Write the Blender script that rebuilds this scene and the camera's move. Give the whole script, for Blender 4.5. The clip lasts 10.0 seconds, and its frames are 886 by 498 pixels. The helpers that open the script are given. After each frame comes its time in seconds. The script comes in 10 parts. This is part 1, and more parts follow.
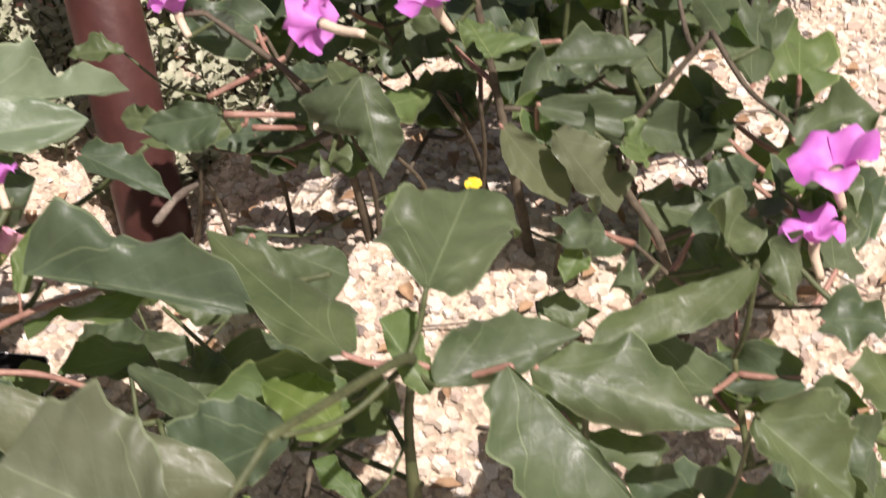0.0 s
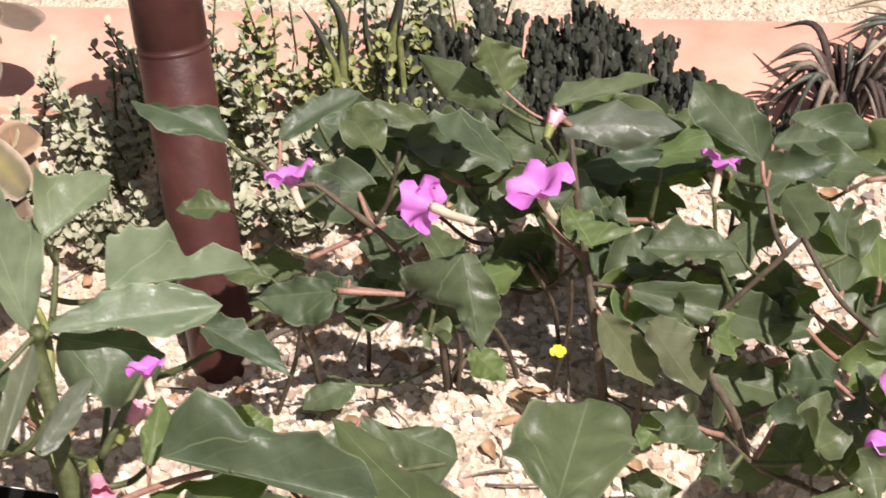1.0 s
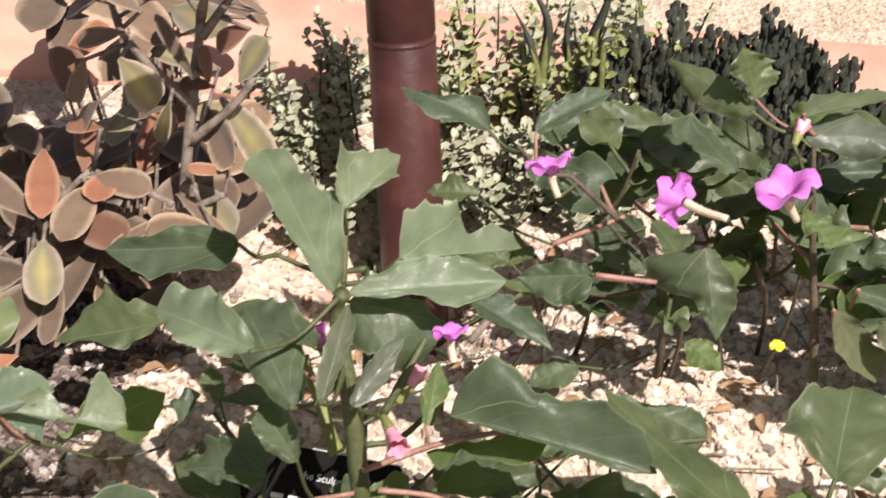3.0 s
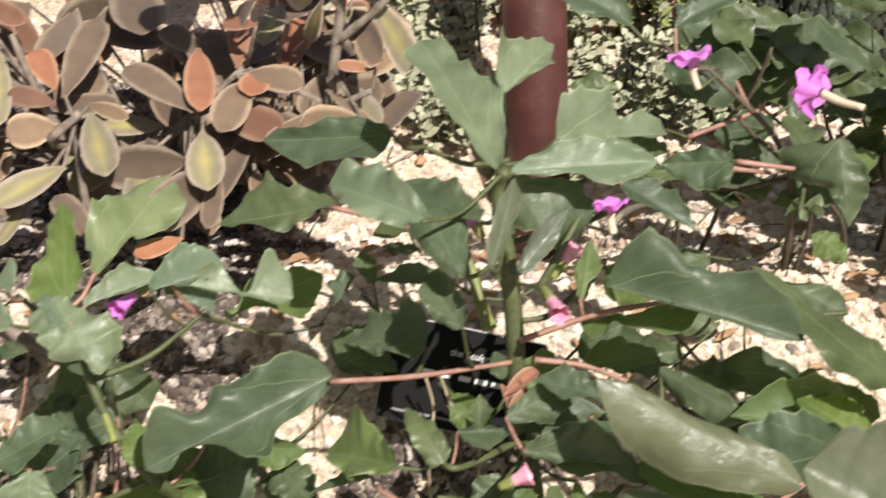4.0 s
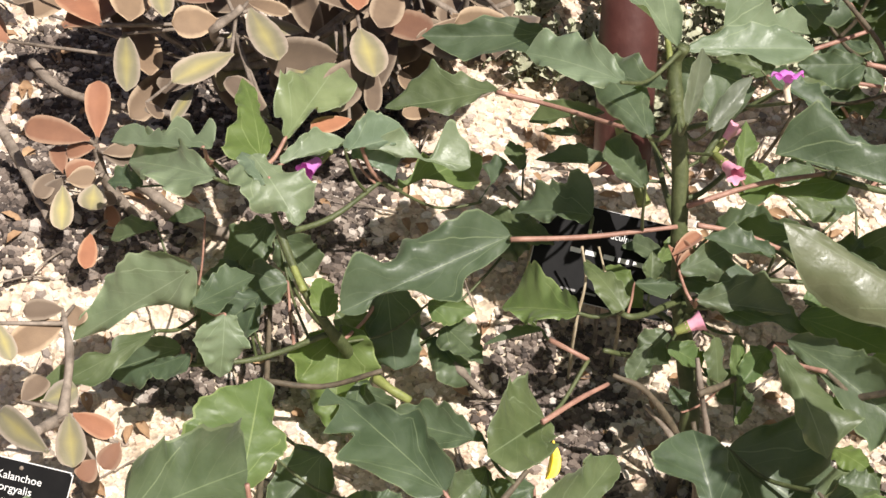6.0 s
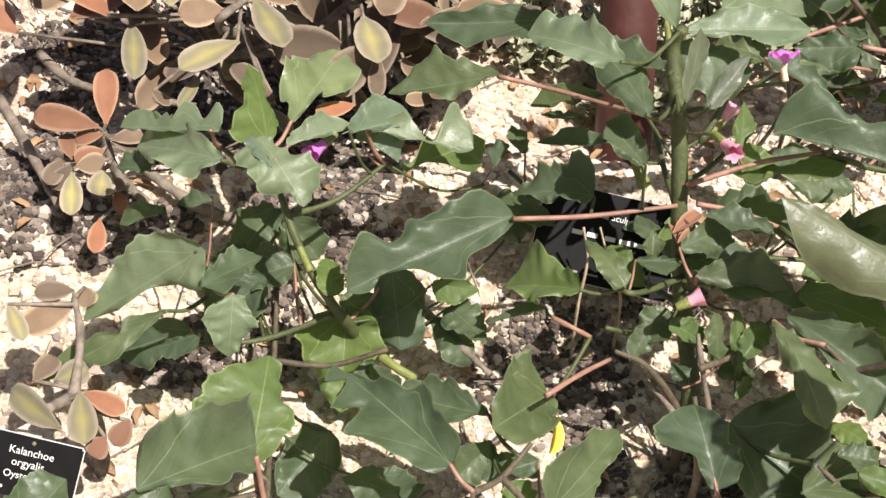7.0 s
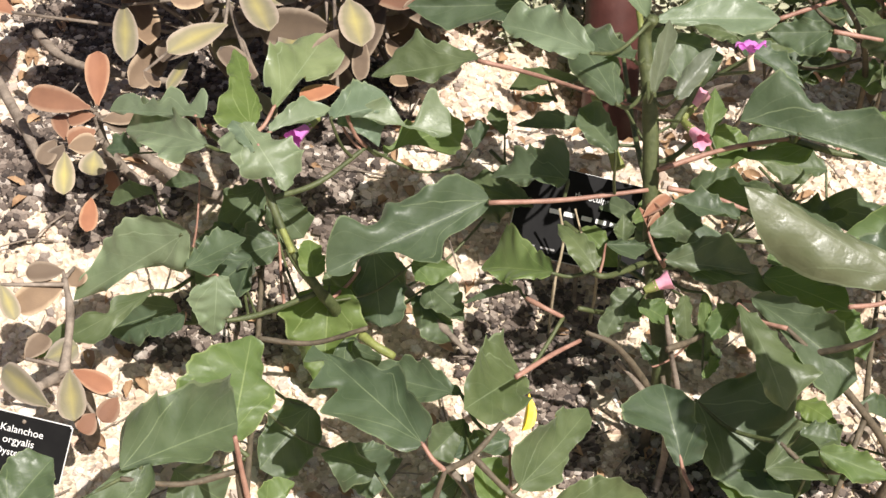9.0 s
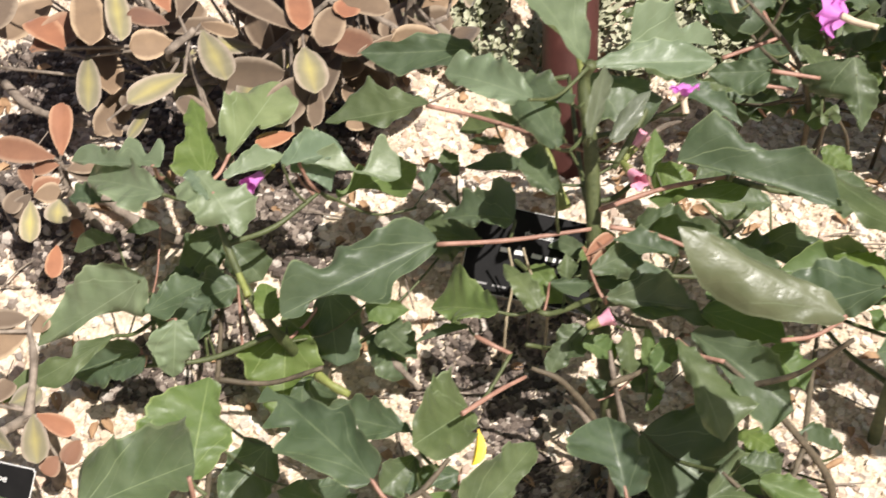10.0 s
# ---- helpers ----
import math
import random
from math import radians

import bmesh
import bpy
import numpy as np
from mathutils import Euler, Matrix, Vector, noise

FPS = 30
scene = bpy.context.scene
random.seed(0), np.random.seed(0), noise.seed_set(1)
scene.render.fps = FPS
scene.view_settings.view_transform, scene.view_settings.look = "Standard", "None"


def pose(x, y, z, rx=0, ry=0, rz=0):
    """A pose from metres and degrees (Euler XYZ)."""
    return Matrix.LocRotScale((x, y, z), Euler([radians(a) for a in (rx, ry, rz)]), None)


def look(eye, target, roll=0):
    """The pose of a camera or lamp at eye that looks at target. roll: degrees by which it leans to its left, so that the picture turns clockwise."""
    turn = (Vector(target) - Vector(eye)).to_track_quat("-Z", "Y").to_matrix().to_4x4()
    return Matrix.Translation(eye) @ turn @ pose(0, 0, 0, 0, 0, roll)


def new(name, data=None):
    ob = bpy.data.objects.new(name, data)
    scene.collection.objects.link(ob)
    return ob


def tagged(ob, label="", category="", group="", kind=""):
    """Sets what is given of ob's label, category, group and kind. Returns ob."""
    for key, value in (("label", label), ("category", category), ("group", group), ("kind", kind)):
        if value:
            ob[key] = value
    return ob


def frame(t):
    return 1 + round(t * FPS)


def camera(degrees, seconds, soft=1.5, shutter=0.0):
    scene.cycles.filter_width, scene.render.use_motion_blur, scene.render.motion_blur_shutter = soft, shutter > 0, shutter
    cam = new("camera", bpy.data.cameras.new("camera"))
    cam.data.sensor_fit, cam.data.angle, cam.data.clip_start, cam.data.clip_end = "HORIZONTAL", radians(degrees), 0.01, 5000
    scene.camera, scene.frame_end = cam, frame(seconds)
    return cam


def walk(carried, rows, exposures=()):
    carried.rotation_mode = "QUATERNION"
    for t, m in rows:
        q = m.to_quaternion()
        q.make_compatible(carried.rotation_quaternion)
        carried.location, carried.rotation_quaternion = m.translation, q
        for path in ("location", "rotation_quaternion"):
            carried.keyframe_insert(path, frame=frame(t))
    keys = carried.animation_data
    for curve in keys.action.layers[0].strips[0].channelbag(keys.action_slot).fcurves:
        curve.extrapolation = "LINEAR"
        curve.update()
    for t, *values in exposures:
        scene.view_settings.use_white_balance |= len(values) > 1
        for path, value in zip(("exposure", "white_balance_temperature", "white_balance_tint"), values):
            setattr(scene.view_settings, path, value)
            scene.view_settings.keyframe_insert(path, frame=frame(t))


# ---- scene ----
cam = camera(28.0, 10.0, soft=1.5, shutter=0.4)
PATH = [
    (0, (0.593, 0.234, 1.145), (0.519, 1.695, -0.218), -9.3),
    (0.5, (0.531, 0.275, 1.257), (0.505, 1.721, -0.124), -6.2),
    (1, (0.473, 0.294, 1.336), (0.465, 1.741, -0.044), -4.9),
    (1.5, (0.443, 0.286, 1.368), (0.425, 1.753, 0.009), -4.4),
    (2, (0.364, 0.269, 1.393), (0.367, 1.742, 0.041), -3.3),
    (2.5, (0.279, 0.239, 1.402), (0.297, 1.709, 0.046), -1.3),
    (4, (0.135, 0.09, 1.417), (0.074, 1.514, 0.014), -2.6),
    (4.5, (0.012, 0.003, 1.387), (0.005, 1.456, 0.013), 0.6),
    (5, (-0.09, -0.07, 1.374), (-0.047, 1.395, 0.013), 3.1),
    (5.5, (-0.174, -0.124, 1.366), (-0.078, 1.352, 0.019), 4.1),
    (7, (-0.188, -0.206, 1.355), (-0.087, 1.289, 0.031), 3.4),
    (7.5, (-0.167, -0.226, 1.323), (-0.084, 1.277, 0.007), 2.4),
    (8, (-0.145, -0.214, 1.374), (-0.078, 1.257, 0.02), 2.6),
    (8.5, (-0.125, -0.211, 1.415), (-0.067, 1.24, 0.04), 1.8),
    (9, (-0.142, -0.216, 1.434), (-0.067, 1.23, 0.054), 2.9),
    (9.5, (-0.171, -0.23, 1.448), (-0.069, 1.22, 0.074), 3.7),
    (10, (-0.079, -0.248, 1.495), (-0.015, 1.214, 0.132), 1.5),
]
# the picture turns a little cooler and greener as the camera leaves the sunlit paving
walk(cam, [(t, look(eye, target, roll)) for t, eye, target, roll in PATH],
     [(0, 0.13, 6500, 20), (1.0, 0.20, 6500, 20), (2.6, 0.20, 6500, 20), (4.0, 0.24, 6500, 12.5), (5.0, 0.31, 6500, 12), (10, 0.36, 6500, 11.5)])

# ---------------------------------------------------------------- light
SUN_TO = Vector((0.36, -0.42, 1.0)).normalized()
world = bpy.data.worlds.new("sky")
world.use_nodes = True
scene.world = world
wn = world.node_tree.nodes
sky = wn.new("ShaderNodeTexSky")
sky.sky_type, sky.sun_disc = "NISHITA", False
sky.air_density, sky.dust_density, sky.ozone_density = 0.8, 4.0, 0.4
sky.sun_elevation, sky.sun_rotation = math.asin(SUN_TO.z), math.atan2(SUN_TO.x, SUN_TO.y)
world.node_tree.links.new(sky.outputs[0], wn["Background"].inputs[0])
wn["Background"].inputs[1].default_value = 0.050
sun = new("sun", bpy.data.lights.new("sun", "SUN"))
sun.data.energy, sun.data.angle, sun.data.color = 5.6, radians(0.53), (1.0, 0.955, 0.89)
sun.matrix_world = look(SUN_TO * 8, (0, 0, 0))


# ---------------------------------------------------------------- materials
def mat(name, rough=0.6):
    m = bpy.data.materials.new(name)
    m.use_nodes = True
    b = m.node_tree.nodes["Principled BSDF"]
    b.inputs["Roughness"].default_value = rough
    return m, m.node_tree.nodes, m.node_tree.links, b




def ramp(nodes, links, source, stops):
    r = nodes.new("ShaderNodeValToRGB")
    while len(r.color_ramp.elements) < len(stops):
        r.color_ramp.elements.new(0.5)
    for e, (p, c) in zip(r.color_ramp.elements, stops):
        e.position, e.color = p, (*c, 1)
    links.new(source, r.inputs[0])
    return r.outputs[0]


def mix(nodes, links, fac, a, b, blend="MIX"):
    n = nodes.new("ShaderNodeMix")
    n.data_type, n.blend_type = "RGBA", blend
    for value, slot in ((fac, 0), (a, 6), (b, 7)):
        if isinstance(value, bpy.types.NodeSocket):
            links.new(value, n.inputs[slot])
        elif isinstance(value, tuple):
            n.inputs[slot].default_value = (*value, 1)
        else:
            n.inputs[slot].default_value = value
    return n.outputs[2]


def maths(nodes, links, op, a, b=0.0, c=0.0):
    n = nodes.new("ShaderNodeMath")
    n.operation = op
    for k, value in enumerate((a, b, c)):
        if isinstance(value, bpy.types.NodeSocket):
            links.new(value, n.inputs[k])
        else:
            n.inputs[k].default_value = value
    return n.outputs[0]


def noise_tex(nodes, links, scale, detail=4.0, rough=0.55, coords="Object"):
    tc = nodes.new("ShaderNodeTexCoord")
    n = nodes.new("ShaderNodeTexNoise")
    n.inputs["Scale"].default_value, n.inputs["Detail"].default_value, n.inputs["Roughness"].default_value = scale, detail, rough
    links.new(tc.outputs[coords], n.inputs["Vector"])
    return n.outputs[0]


def bump(nodes, links, b, height, strength=0.3, distance=0.002):
    n = nodes.new("ShaderNodeBump")
    n.inputs["Strength"].default_value, n.inputs["Distance"].default_value = strength, distance
    links.new(height, n.inputs["Height"])
    links.new(n.outputs[0], b.inputs["Normal"])


def see_through(m, nodes, links, b, colour, share):
    """Lets light pass through a thin leaf or petal."""
    t, s = nodes.new("ShaderNodeBsdfTranslucent"), nodes.new("ShaderNodeMixShader")
    if isinstance(colour, tuple):
        t.inputs[0].default_value = (*colour, 1)
    else:
        links.new(colour, t.inputs[0])
    s.inputs[0].default_value = share
    links.new(b.outputs[0], s.inputs[1])
    links.new(t.outputs[0], s.inputs[2])
    links.new(s.outputs[0], nodes["Material Output"].inputs[0])


def leaf_material(name, low, high, vein, glow, gloss=0.50):
    """A leaf blade: mottled green, pale midrib and side veins along its own length."""
    m, n, l, b = mat(name, gloss)
    uv = n.new("ShaderNodeUVMap")
    sep = n.new("ShaderNodeSeparateXYZ")
    l.new(uv.outputs[0], sep.inputs[0])
    across = maths(n, l, "ABSOLUTE", maths(n, l, "SUBTRACT", sep.outputs[1], 0.5))
    rib = maths(n, l, "LESS_THAN", across, 0.008)
    slant = maths(n, l, "SUBTRACT", sep.outputs[0], maths(n, l, "MULTIPLY", across, 0.75))
    comb = maths(n, l, "PINGPONG", maths(n, l, "ADD", slant, 0.02), 0.1)
    side = maths(n, l, "LESS_THAN", comb, 0.0045)
    fan = maths(n, l, "LESS_THAN", maths(n, l, "ABSOLUTE", maths(n, l, "SUBTRACT", across, maths(n, l, "MULTIPLY", sep.outputs[0], 0.85))), 0.007)
    rib = maths(n, l, "MAXIMUM", rib, maths(n, l, "MULTIPLY", fan, maths(n, l, "LESS_THAN", sep.outputs[0], 0.48)))
    edge = maths(n, l, "GREATER_THAN", across, 0.477)
    veins = maths(n, l, "MAXIMUM", rib, maths(n, l, "MAXIMUM", maths(n, l, "MULTIPLY", side, 0.28), maths(n, l, "MULTIPLY", edge, 1.0)))
    info = n.new("ShaderNodeObjectInfo")
    mottle = ramp(n, l, noise_tex(n, l, 28), [(0.3, low), (0.7, high)])
    tone = ramp(n, l, info.outputs["Random"], [(0.0, (0.76, 0.84, 0.92)), (0.35, (0.95, 0.98, 1.0)), (0.7, (1.0, 1.0, 0.95)), (1.0, (1.16, 1.14, 0.86))])
    base = mix(n, l, 1.0, mottle, tone, "MULTIPLY")
    colour = mix(n, l, maths(n, l, "MULTIPLY", veins, 0.6), base, vein)
    l.new(colour, b.inputs["Base Color"])
    fine = noise_tex(n, l, 420, 3)
    l.new(ramp(n, l, noise_tex(n, l, 60), [(0.35, (gloss - 0.08,) * 3), (0.65, (gloss + 0.14,) * 3)]), b.inputs["Roughness"])
    quilt = maths(n, l, "MULTIPLY", noise_tex(n, l, 75, 2), 2.4)
    bump(n, l, b, maths(n, l, "ADD", quilt, maths(n, l, "ADD", maths(n, l, "MULTIPLY", fine, 0.4), maths(n, l, "MULTIPLY", veins, -0.7))), 0.4, 0.0012)
    b.inputs["Specular IOR Level"].default_value = 0.42
    b.inputs["Sheen Weight"].default_value, b.inputs["Sheen Roughness"].default_value = 0.12, 0.4
    see_through(m, n, l, b, glow, 0.27)
    return m


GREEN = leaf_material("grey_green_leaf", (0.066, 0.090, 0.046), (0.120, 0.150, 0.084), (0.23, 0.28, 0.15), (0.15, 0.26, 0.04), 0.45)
# paler grey-green, given to the whorl and other chosen leaves
PALEGREEN = leaf_material("pale_grey_green_leaf", (0.150, 0.190, 0.108), (0.225, 0.270, 0.168), (0.34, 0.40, 0.24), (0.20, 0.33, 0.07), 0.42)
# paler grey-green: puts the sun's sheen on curled, glossy leaves into their colour
SILVER = leaf_material("sheen_pale_leaf", (0.105, 0.120, 0.080), (0.150, 0.165, 0.118), (0.23, 0.27, 0.16), (0.20, 0.29, 0.08), 0.40)
YOUNG = leaf_material("young_green_leaf", (0.086, 0.130, 0.040), (0.135, 0.182, 0.066), (0.30, 0.36, 0.14), (0.22, 0.40, 0.04))


def felt_material(name, core, rim, tint, heart=None):
    """A thick felted succulent leaf: its own colour in the middle, a paler woolly rim."""
    m, n, l, b = mat(name, 0.75)
    uv = n.new("ShaderNodeUVMap")
    sep = n.new("ShaderNodeSeparateXYZ")
    l.new(uv.outputs[0], sep.inputs[0])
    across = maths(n, l, "ABSOLUTE", maths(n, l, "SUBTRACT", sep.outputs[1], 0.5))
    wob = maths(n, l, "MULTIPLY", noise_tex(n, l, 90), 0.12)
    fac = ramp(n, l, maths(n, l, "ADD", across, wob), [(0.38, (0, 0, 0)), (0.52, (1, 1, 1))])
    info = n.new("ShaderNodeObjectInfo")
    tone = ramp(n, l, info.outputs["Random"], [(0.0, (0.64, 0.66, 0.69)), (0.5, (1, 1, 1)), (1.0, tuple(1.22 * c for c in tint))])
    blot = ramp(n, l, noise_tex(n, l, 45), [(0.3, (0.85, 0.82, 0.8)), (0.75, (1.12, 1.1, 1.05))])
    if heart:
        spot = maths(n, l, "ADD", maths(n, l, "MULTIPLY", across, 2.2), maths(n, l, "ABSOLUTE", maths(n, l, "SUBTRACT", sep.outputs[0], 0.55)))
        core = mix(n, l, ramp(n, l, maths(n, l, "ADD", spot, maths(n, l, "MULTIPLY", wob, 2.0)), [(0.12, (1, 1, 1)), (0.78, (0, 0, 0))]), core, heart)
    c = mix(n, l, fac, core, rim)
    c = mix(n, l, 1.0, mix(n, l, 1.0, c, tone, "MULTIPLY"), blot, "MULTIPLY")
    l.new(c, b.inputs["Base Color"])
    bump(n, l, b, noise_tex(n, l, 700, 2), 0.3, 0.0008)
    b.inputs["Sheen Weight"].default_value = 0.15
    return m


TAN = felt_material("tan_felt", (0.160, 0.112, 0.074), (0.31, 0.24, 0.172), (1.15, 1.1, 1.0))
COPPER = felt_material("copper_felt", (0.235, 0.112, 0.064), (0.32, 0.20, 0.13), (1.15, 1.0, 0.9))
OLIVE = felt_material("olive_felt", (0.25, 0.225, 0.135), (0.37, 0.305, 0.235), (1.05, 1.05, 0.95), (0.40, 0.35, 0.13))


def bark_material(name, low, high, scale=60, rough=0.8):
    m, n, l, b = mat(name, rough)
    grain = noise_tex(n, l, scale, 6, 0.65)
    l.new(ramp(n, l, grain, [(0.3, low), (0.7, high)]), b.inputs["Base Color"])
    bump(n, l, b, grain, 0.6, 0.003)
    return m


BARK = bark_material("grey_brown_bark", (0.10, 0.076, 0.055), (0.33, 0.27, 0.215))
GREENSTEM = bark_material("green_stem", (0.05, 0.065, 0.022), (0.11, 0.125, 0.05), 90, 0.55)
PINKSTEM = bark_material("pink_stalk", (0.25, 0.125, 0.09), (0.42, 0.24, 0.175), 70, 0.5)
BROWNSTEM = bark_material("brown_stem", (0.055, 0.044, 0.028), (0.155, 0.120, 0.078), 80, 0.7)
DRY = bark_material("dry_leaf", (0.22, 0.12, 0.06), (0.46, 0.30, 0.17), 50)
STRAW = bark_material("straw", (0.30, 0.24, 0.15), (0.55, 0.46, 0.32), 50)
DARKLEAF = bark_material("dark_succulent", (0.050, 0.058, 0.044), (0.115, 0.122, 0.092), 70, 0.5)
PALELEAF = bark_material("pale_small_leaf", (0.27, 0.285, 0.175), (0.50, 0.485, 0.35), 80, 0.6)
LIME = bark_material("lime_small_leaf", (0.17, 0.205, 0.06), (0.34, 0.35, 0.14), 80, 0.6)
DARKSTRAW = bark_material("dark_dead_blade", (0.03, 0.02, 0.016), (0.10, 0.07, 0.055), 60)
CALYX = bark_material("yellow_green_calyx", (0.15, 0.175, 0.045), (0.26, 0.28, 0.085), 90, 0.5)
CREAM = bark_material("cream_tube", (0.60, 0.48, 0.34), (0.75, 0.62, 0.46), 90, 0.5)
YELLOW = bark_material("yellow_petal", (0.75, 0.52, 0.02), (0.85, 0.66, 0.05), 60, 0.5)

m, n, l, b = mat("magenta_petal", 0.5)
blotch = ramp(n, l, noise_tex(n, l, 40), [(0.3, (0.66, 0.17, 0.63)), (0.7, (0.84, 0.36, 0.81))])
l.new(blotch, b.inputs["Base Color"])
see_through(m, n, l, b, (0.75, 0.12, 0.62), 0.3)
PETAL = m
m, n, l, b = mat("rose_bud", 0.5)
l.new(ramp(n, l, noise_tex(n, l, 90), [(0.3, (0.68, 0.25, 0.38)), (0.7, (0.80, 0.45, 0.50))]), b.inputs["Base Color"])
BUD = m


def pebble_material(name, shades):
    m, n, l, b = mat(name, 0.85)
    geo = n.new("ShaderNodeNewGeometry")
    c = ramp(n, l, geo.outputs["Random Per Island"], shades)
    grit = ramp(n, l, noise_tex(n, l, 500, 4), [(0.3, (0.8, 0.78, 0.76)), (0.7, (1.08, 1.06, 1.04))])
    l.new(mix(n, l, 1.0, c, grit, "MULTIPLY"), b.inputs["Base Color"])
    bump(n, l, b, noise_tex(n, l, 700, 3), 0.4, 0.001)
    return m


SHADES = [(0.0, (0.74, 0.64, 0.53)), (0.22, (0.78, 0.67, 0.54)), (0.42, (0.64, 0.53, 0.42)), (0.60, (0.80, 0.75, 0.67)),
          (0.78, (0.48, 0.40, 0.34)), (0.88, (0.66, 0.49, 0.37)), (1.0, (0.22, 0.19, 0.17))]
PEBBLE = pebble_material("mixed_pebbles", SHADES)
SANDPEBBLE = pebble_material("sandy_pebbles", [(0.0, (0.55, 0.455, 0.335)), (0.5, (0.62, 0.52, 0.395)), (0.85, (0.47, 0.38, 0.28)), (1.0, (0.40, 0.32, 0.24))])
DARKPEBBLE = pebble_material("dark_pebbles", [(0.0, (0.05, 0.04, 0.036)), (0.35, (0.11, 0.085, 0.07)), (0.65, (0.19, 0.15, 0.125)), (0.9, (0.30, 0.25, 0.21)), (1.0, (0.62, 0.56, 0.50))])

m, n, l, b = mat("sandy_grit", 0.95)
big = ramp(n, l, noise_tex(n, l, 9, 5), [(0.3, (0.52, 0.42, 0.31)), (0.7, (0.66, 0.56, 0.43))])
vor = n.new("ShaderNodeTexVoronoi")
vor.inputs["Scale"].default_value = 170
tc = n.new("ShaderNodeTexCoord")
l.new(tc.outputs["Object"], vor.inputs["Vector"])
cell = ramp(n, l, vor.outputs["Color"], [(0.1, (0.62, 0.58, 0.55)), (0.5, (1, 1, 1)), (0.9, (1.15, 1.12, 1.08))])
l.new(mix(n, l, 1.0, big, cell, "MULTIPLY"), b.inputs["Base Color"])
bump(n, l, b, vor.outputs["Distance"], 0.8, 0.004)
GRIT = m

m, n, l, b = mat("terracotta_paving", 0.85)
l.new(ramp(n, l, noise_tex(n, l, 14, 6), [(0.3, (0.63, 0.32, 0.225)), (0.7, (0.73, 0.42, 0.31))]), b.inputs["Base Color"])
bump(n, l, b, noise_tex(n, l, 260, 4), 0.35, 0.002)
TERRA = m

m, n, l, b = mat("rust_brown_paint", 0.45)
streak = noise_tex(n, l, 16, 6, 0.6)
l.new(ramp(n, l, streak, [(0.3, (0.050, 0.017, 0.014)), (0.55, (0.080, 0.028, 0.023)), (0.8, (0.125, 0.055, 0.045))]), b.inputs["Base Color"])
bump(n, l, b, noise_tex(n, l, 120, 4), 0.25, 0.002)
RUST = m

m, n, l, b = mat("black_label_plastic", 0.62)
l.new(ramp(n, l, noise_tex(n, l, 60), [(0.3, (0.004, 0.0038, 0.004)), (0.7, (0.008, 0.0075, 0.0075))]), b.inputs["Base Color"])
b.inputs["Specular IOR Level"].default_value = 0.15
BLACK = m
m, n, l, b = mat("white_engraving", 0.6)
b.inputs["Base Color"].default_value = (0.75, 0.74, 0.72, 1)
WHITE = m
m, n, l, b = mat("grey_engraving", 0.7)
b.inputs["Base Color"].default_value = (0.26, 0.25, 0.245, 1)
GREY = m


# ---------------------------------------------------------------- building helpers
def mesh_of(name, verts, faces, material, smooth=True, uvs=None):
    me = bpy.data.meshes.new(name)
    me.from_pydata([tuple(v) for v in verts], [], faces)
    me.materials.append(material)
    if smooth:
        me.polygons.foreach_set("use_smooth", [True] * len(me.polygons))
    if uvs is not None:
        layer = me.uv_layers.new(name="UVMap")
        idx = np.empty(len(me.loops), dtype=np.int32)
        me.loops.foreach_get("vertex_index", idx)
        layer.data.foreach_set("uv", np.asarray(uvs, dtype=np.float32)[idx].ravel())
    me.update()
    return me


def put(name, me, parent=None, label=""):
    ob = new(name, me)
    ob.parent = parent
    if label:
        ob["label"] = label
    return ob


def thing(name, place, label, category, group=""):
    e = new(name)
    e.empty_display_size = 0.02
    e.location = place
    return tagged(e, label, category, group)


def local(parent, p):
    return Vector(p) - parent.location


def smooth_line(points, steps=6):
    """A rounded line through the points (Catmull-Rom)."""
    pts = [Vector(p) for p in points]
    if len(pts) == 2:
        return [pts[0].lerp(pts[1], k / steps) for k in range(steps + 1)]
    ext = [2 * pts[0] - pts[1], *pts, 2 * pts[-1] - pts[-2]]
    out = []
    for a, b_, c, d in zip(ext, ext[1:], ext[2:], ext[3:]):
        for k in range(steps):
            t = k / steps
            out.append(0.5 * (2 * b_ + (c - a) * t + (2 * a - 5 * b_ + 4 * c - d) * t * t + (3 * b_ - a - 3 * c + d) * t ** 3))
    return out + [pts[-1]]


def tube(points, r0, r1, sides=7, knobbly=0.0, steps=6):
    """Verts and faces of a tapered, closed stalk through the points."""
    line = smooth_line(points, steps)
    verts, faces = [], []
    up = Vector((0.31, 0.17, 0.93))
    for k, p in enumerate(line):
        along = (line[min(k + 1, len(line) - 1)] - line[max(k - 1, 0)]).normalized()
        s = along.cross(up).normalized()
        q = along.cross(s)
        r = r0 + (r1 - r0) * k / (len(line) - 1)
        r *= 1 + knobbly * noise.noise(p * 60)
        for j in range(sides):
            a = math.tau * j / sides
            verts.append(p + (s * math.cos(a) + q * math.sin(a)) * r)
    for k in range(len(line) - 1):
        for j in range(sides):
            a, b_ = k * sides + j, k * sides + (j + 1) % sides
            faces.append((a, b_, b_ + sides, a + sides))
    faces.append(tuple(range(sides - 1, -1, -1)))
    faces.append(tuple(range(len(verts) - sides, len(verts))))
    return verts, faces


def stalk(name, parent, points, r0, r1, material, label="", knobbly=0.0, sides=7):
    if name in ("stem", "woody_stem") and points[0][2] < 0.03:
        x, y = points[0][:2]
        points = [(x, y, lift(x, y) - 0.006), *points]
    v, f = tube([local(parent, p) for p in points], r0, r1, sides, knobbly)
    return put(name, mesh_of(name, v, f, material), parent, label)


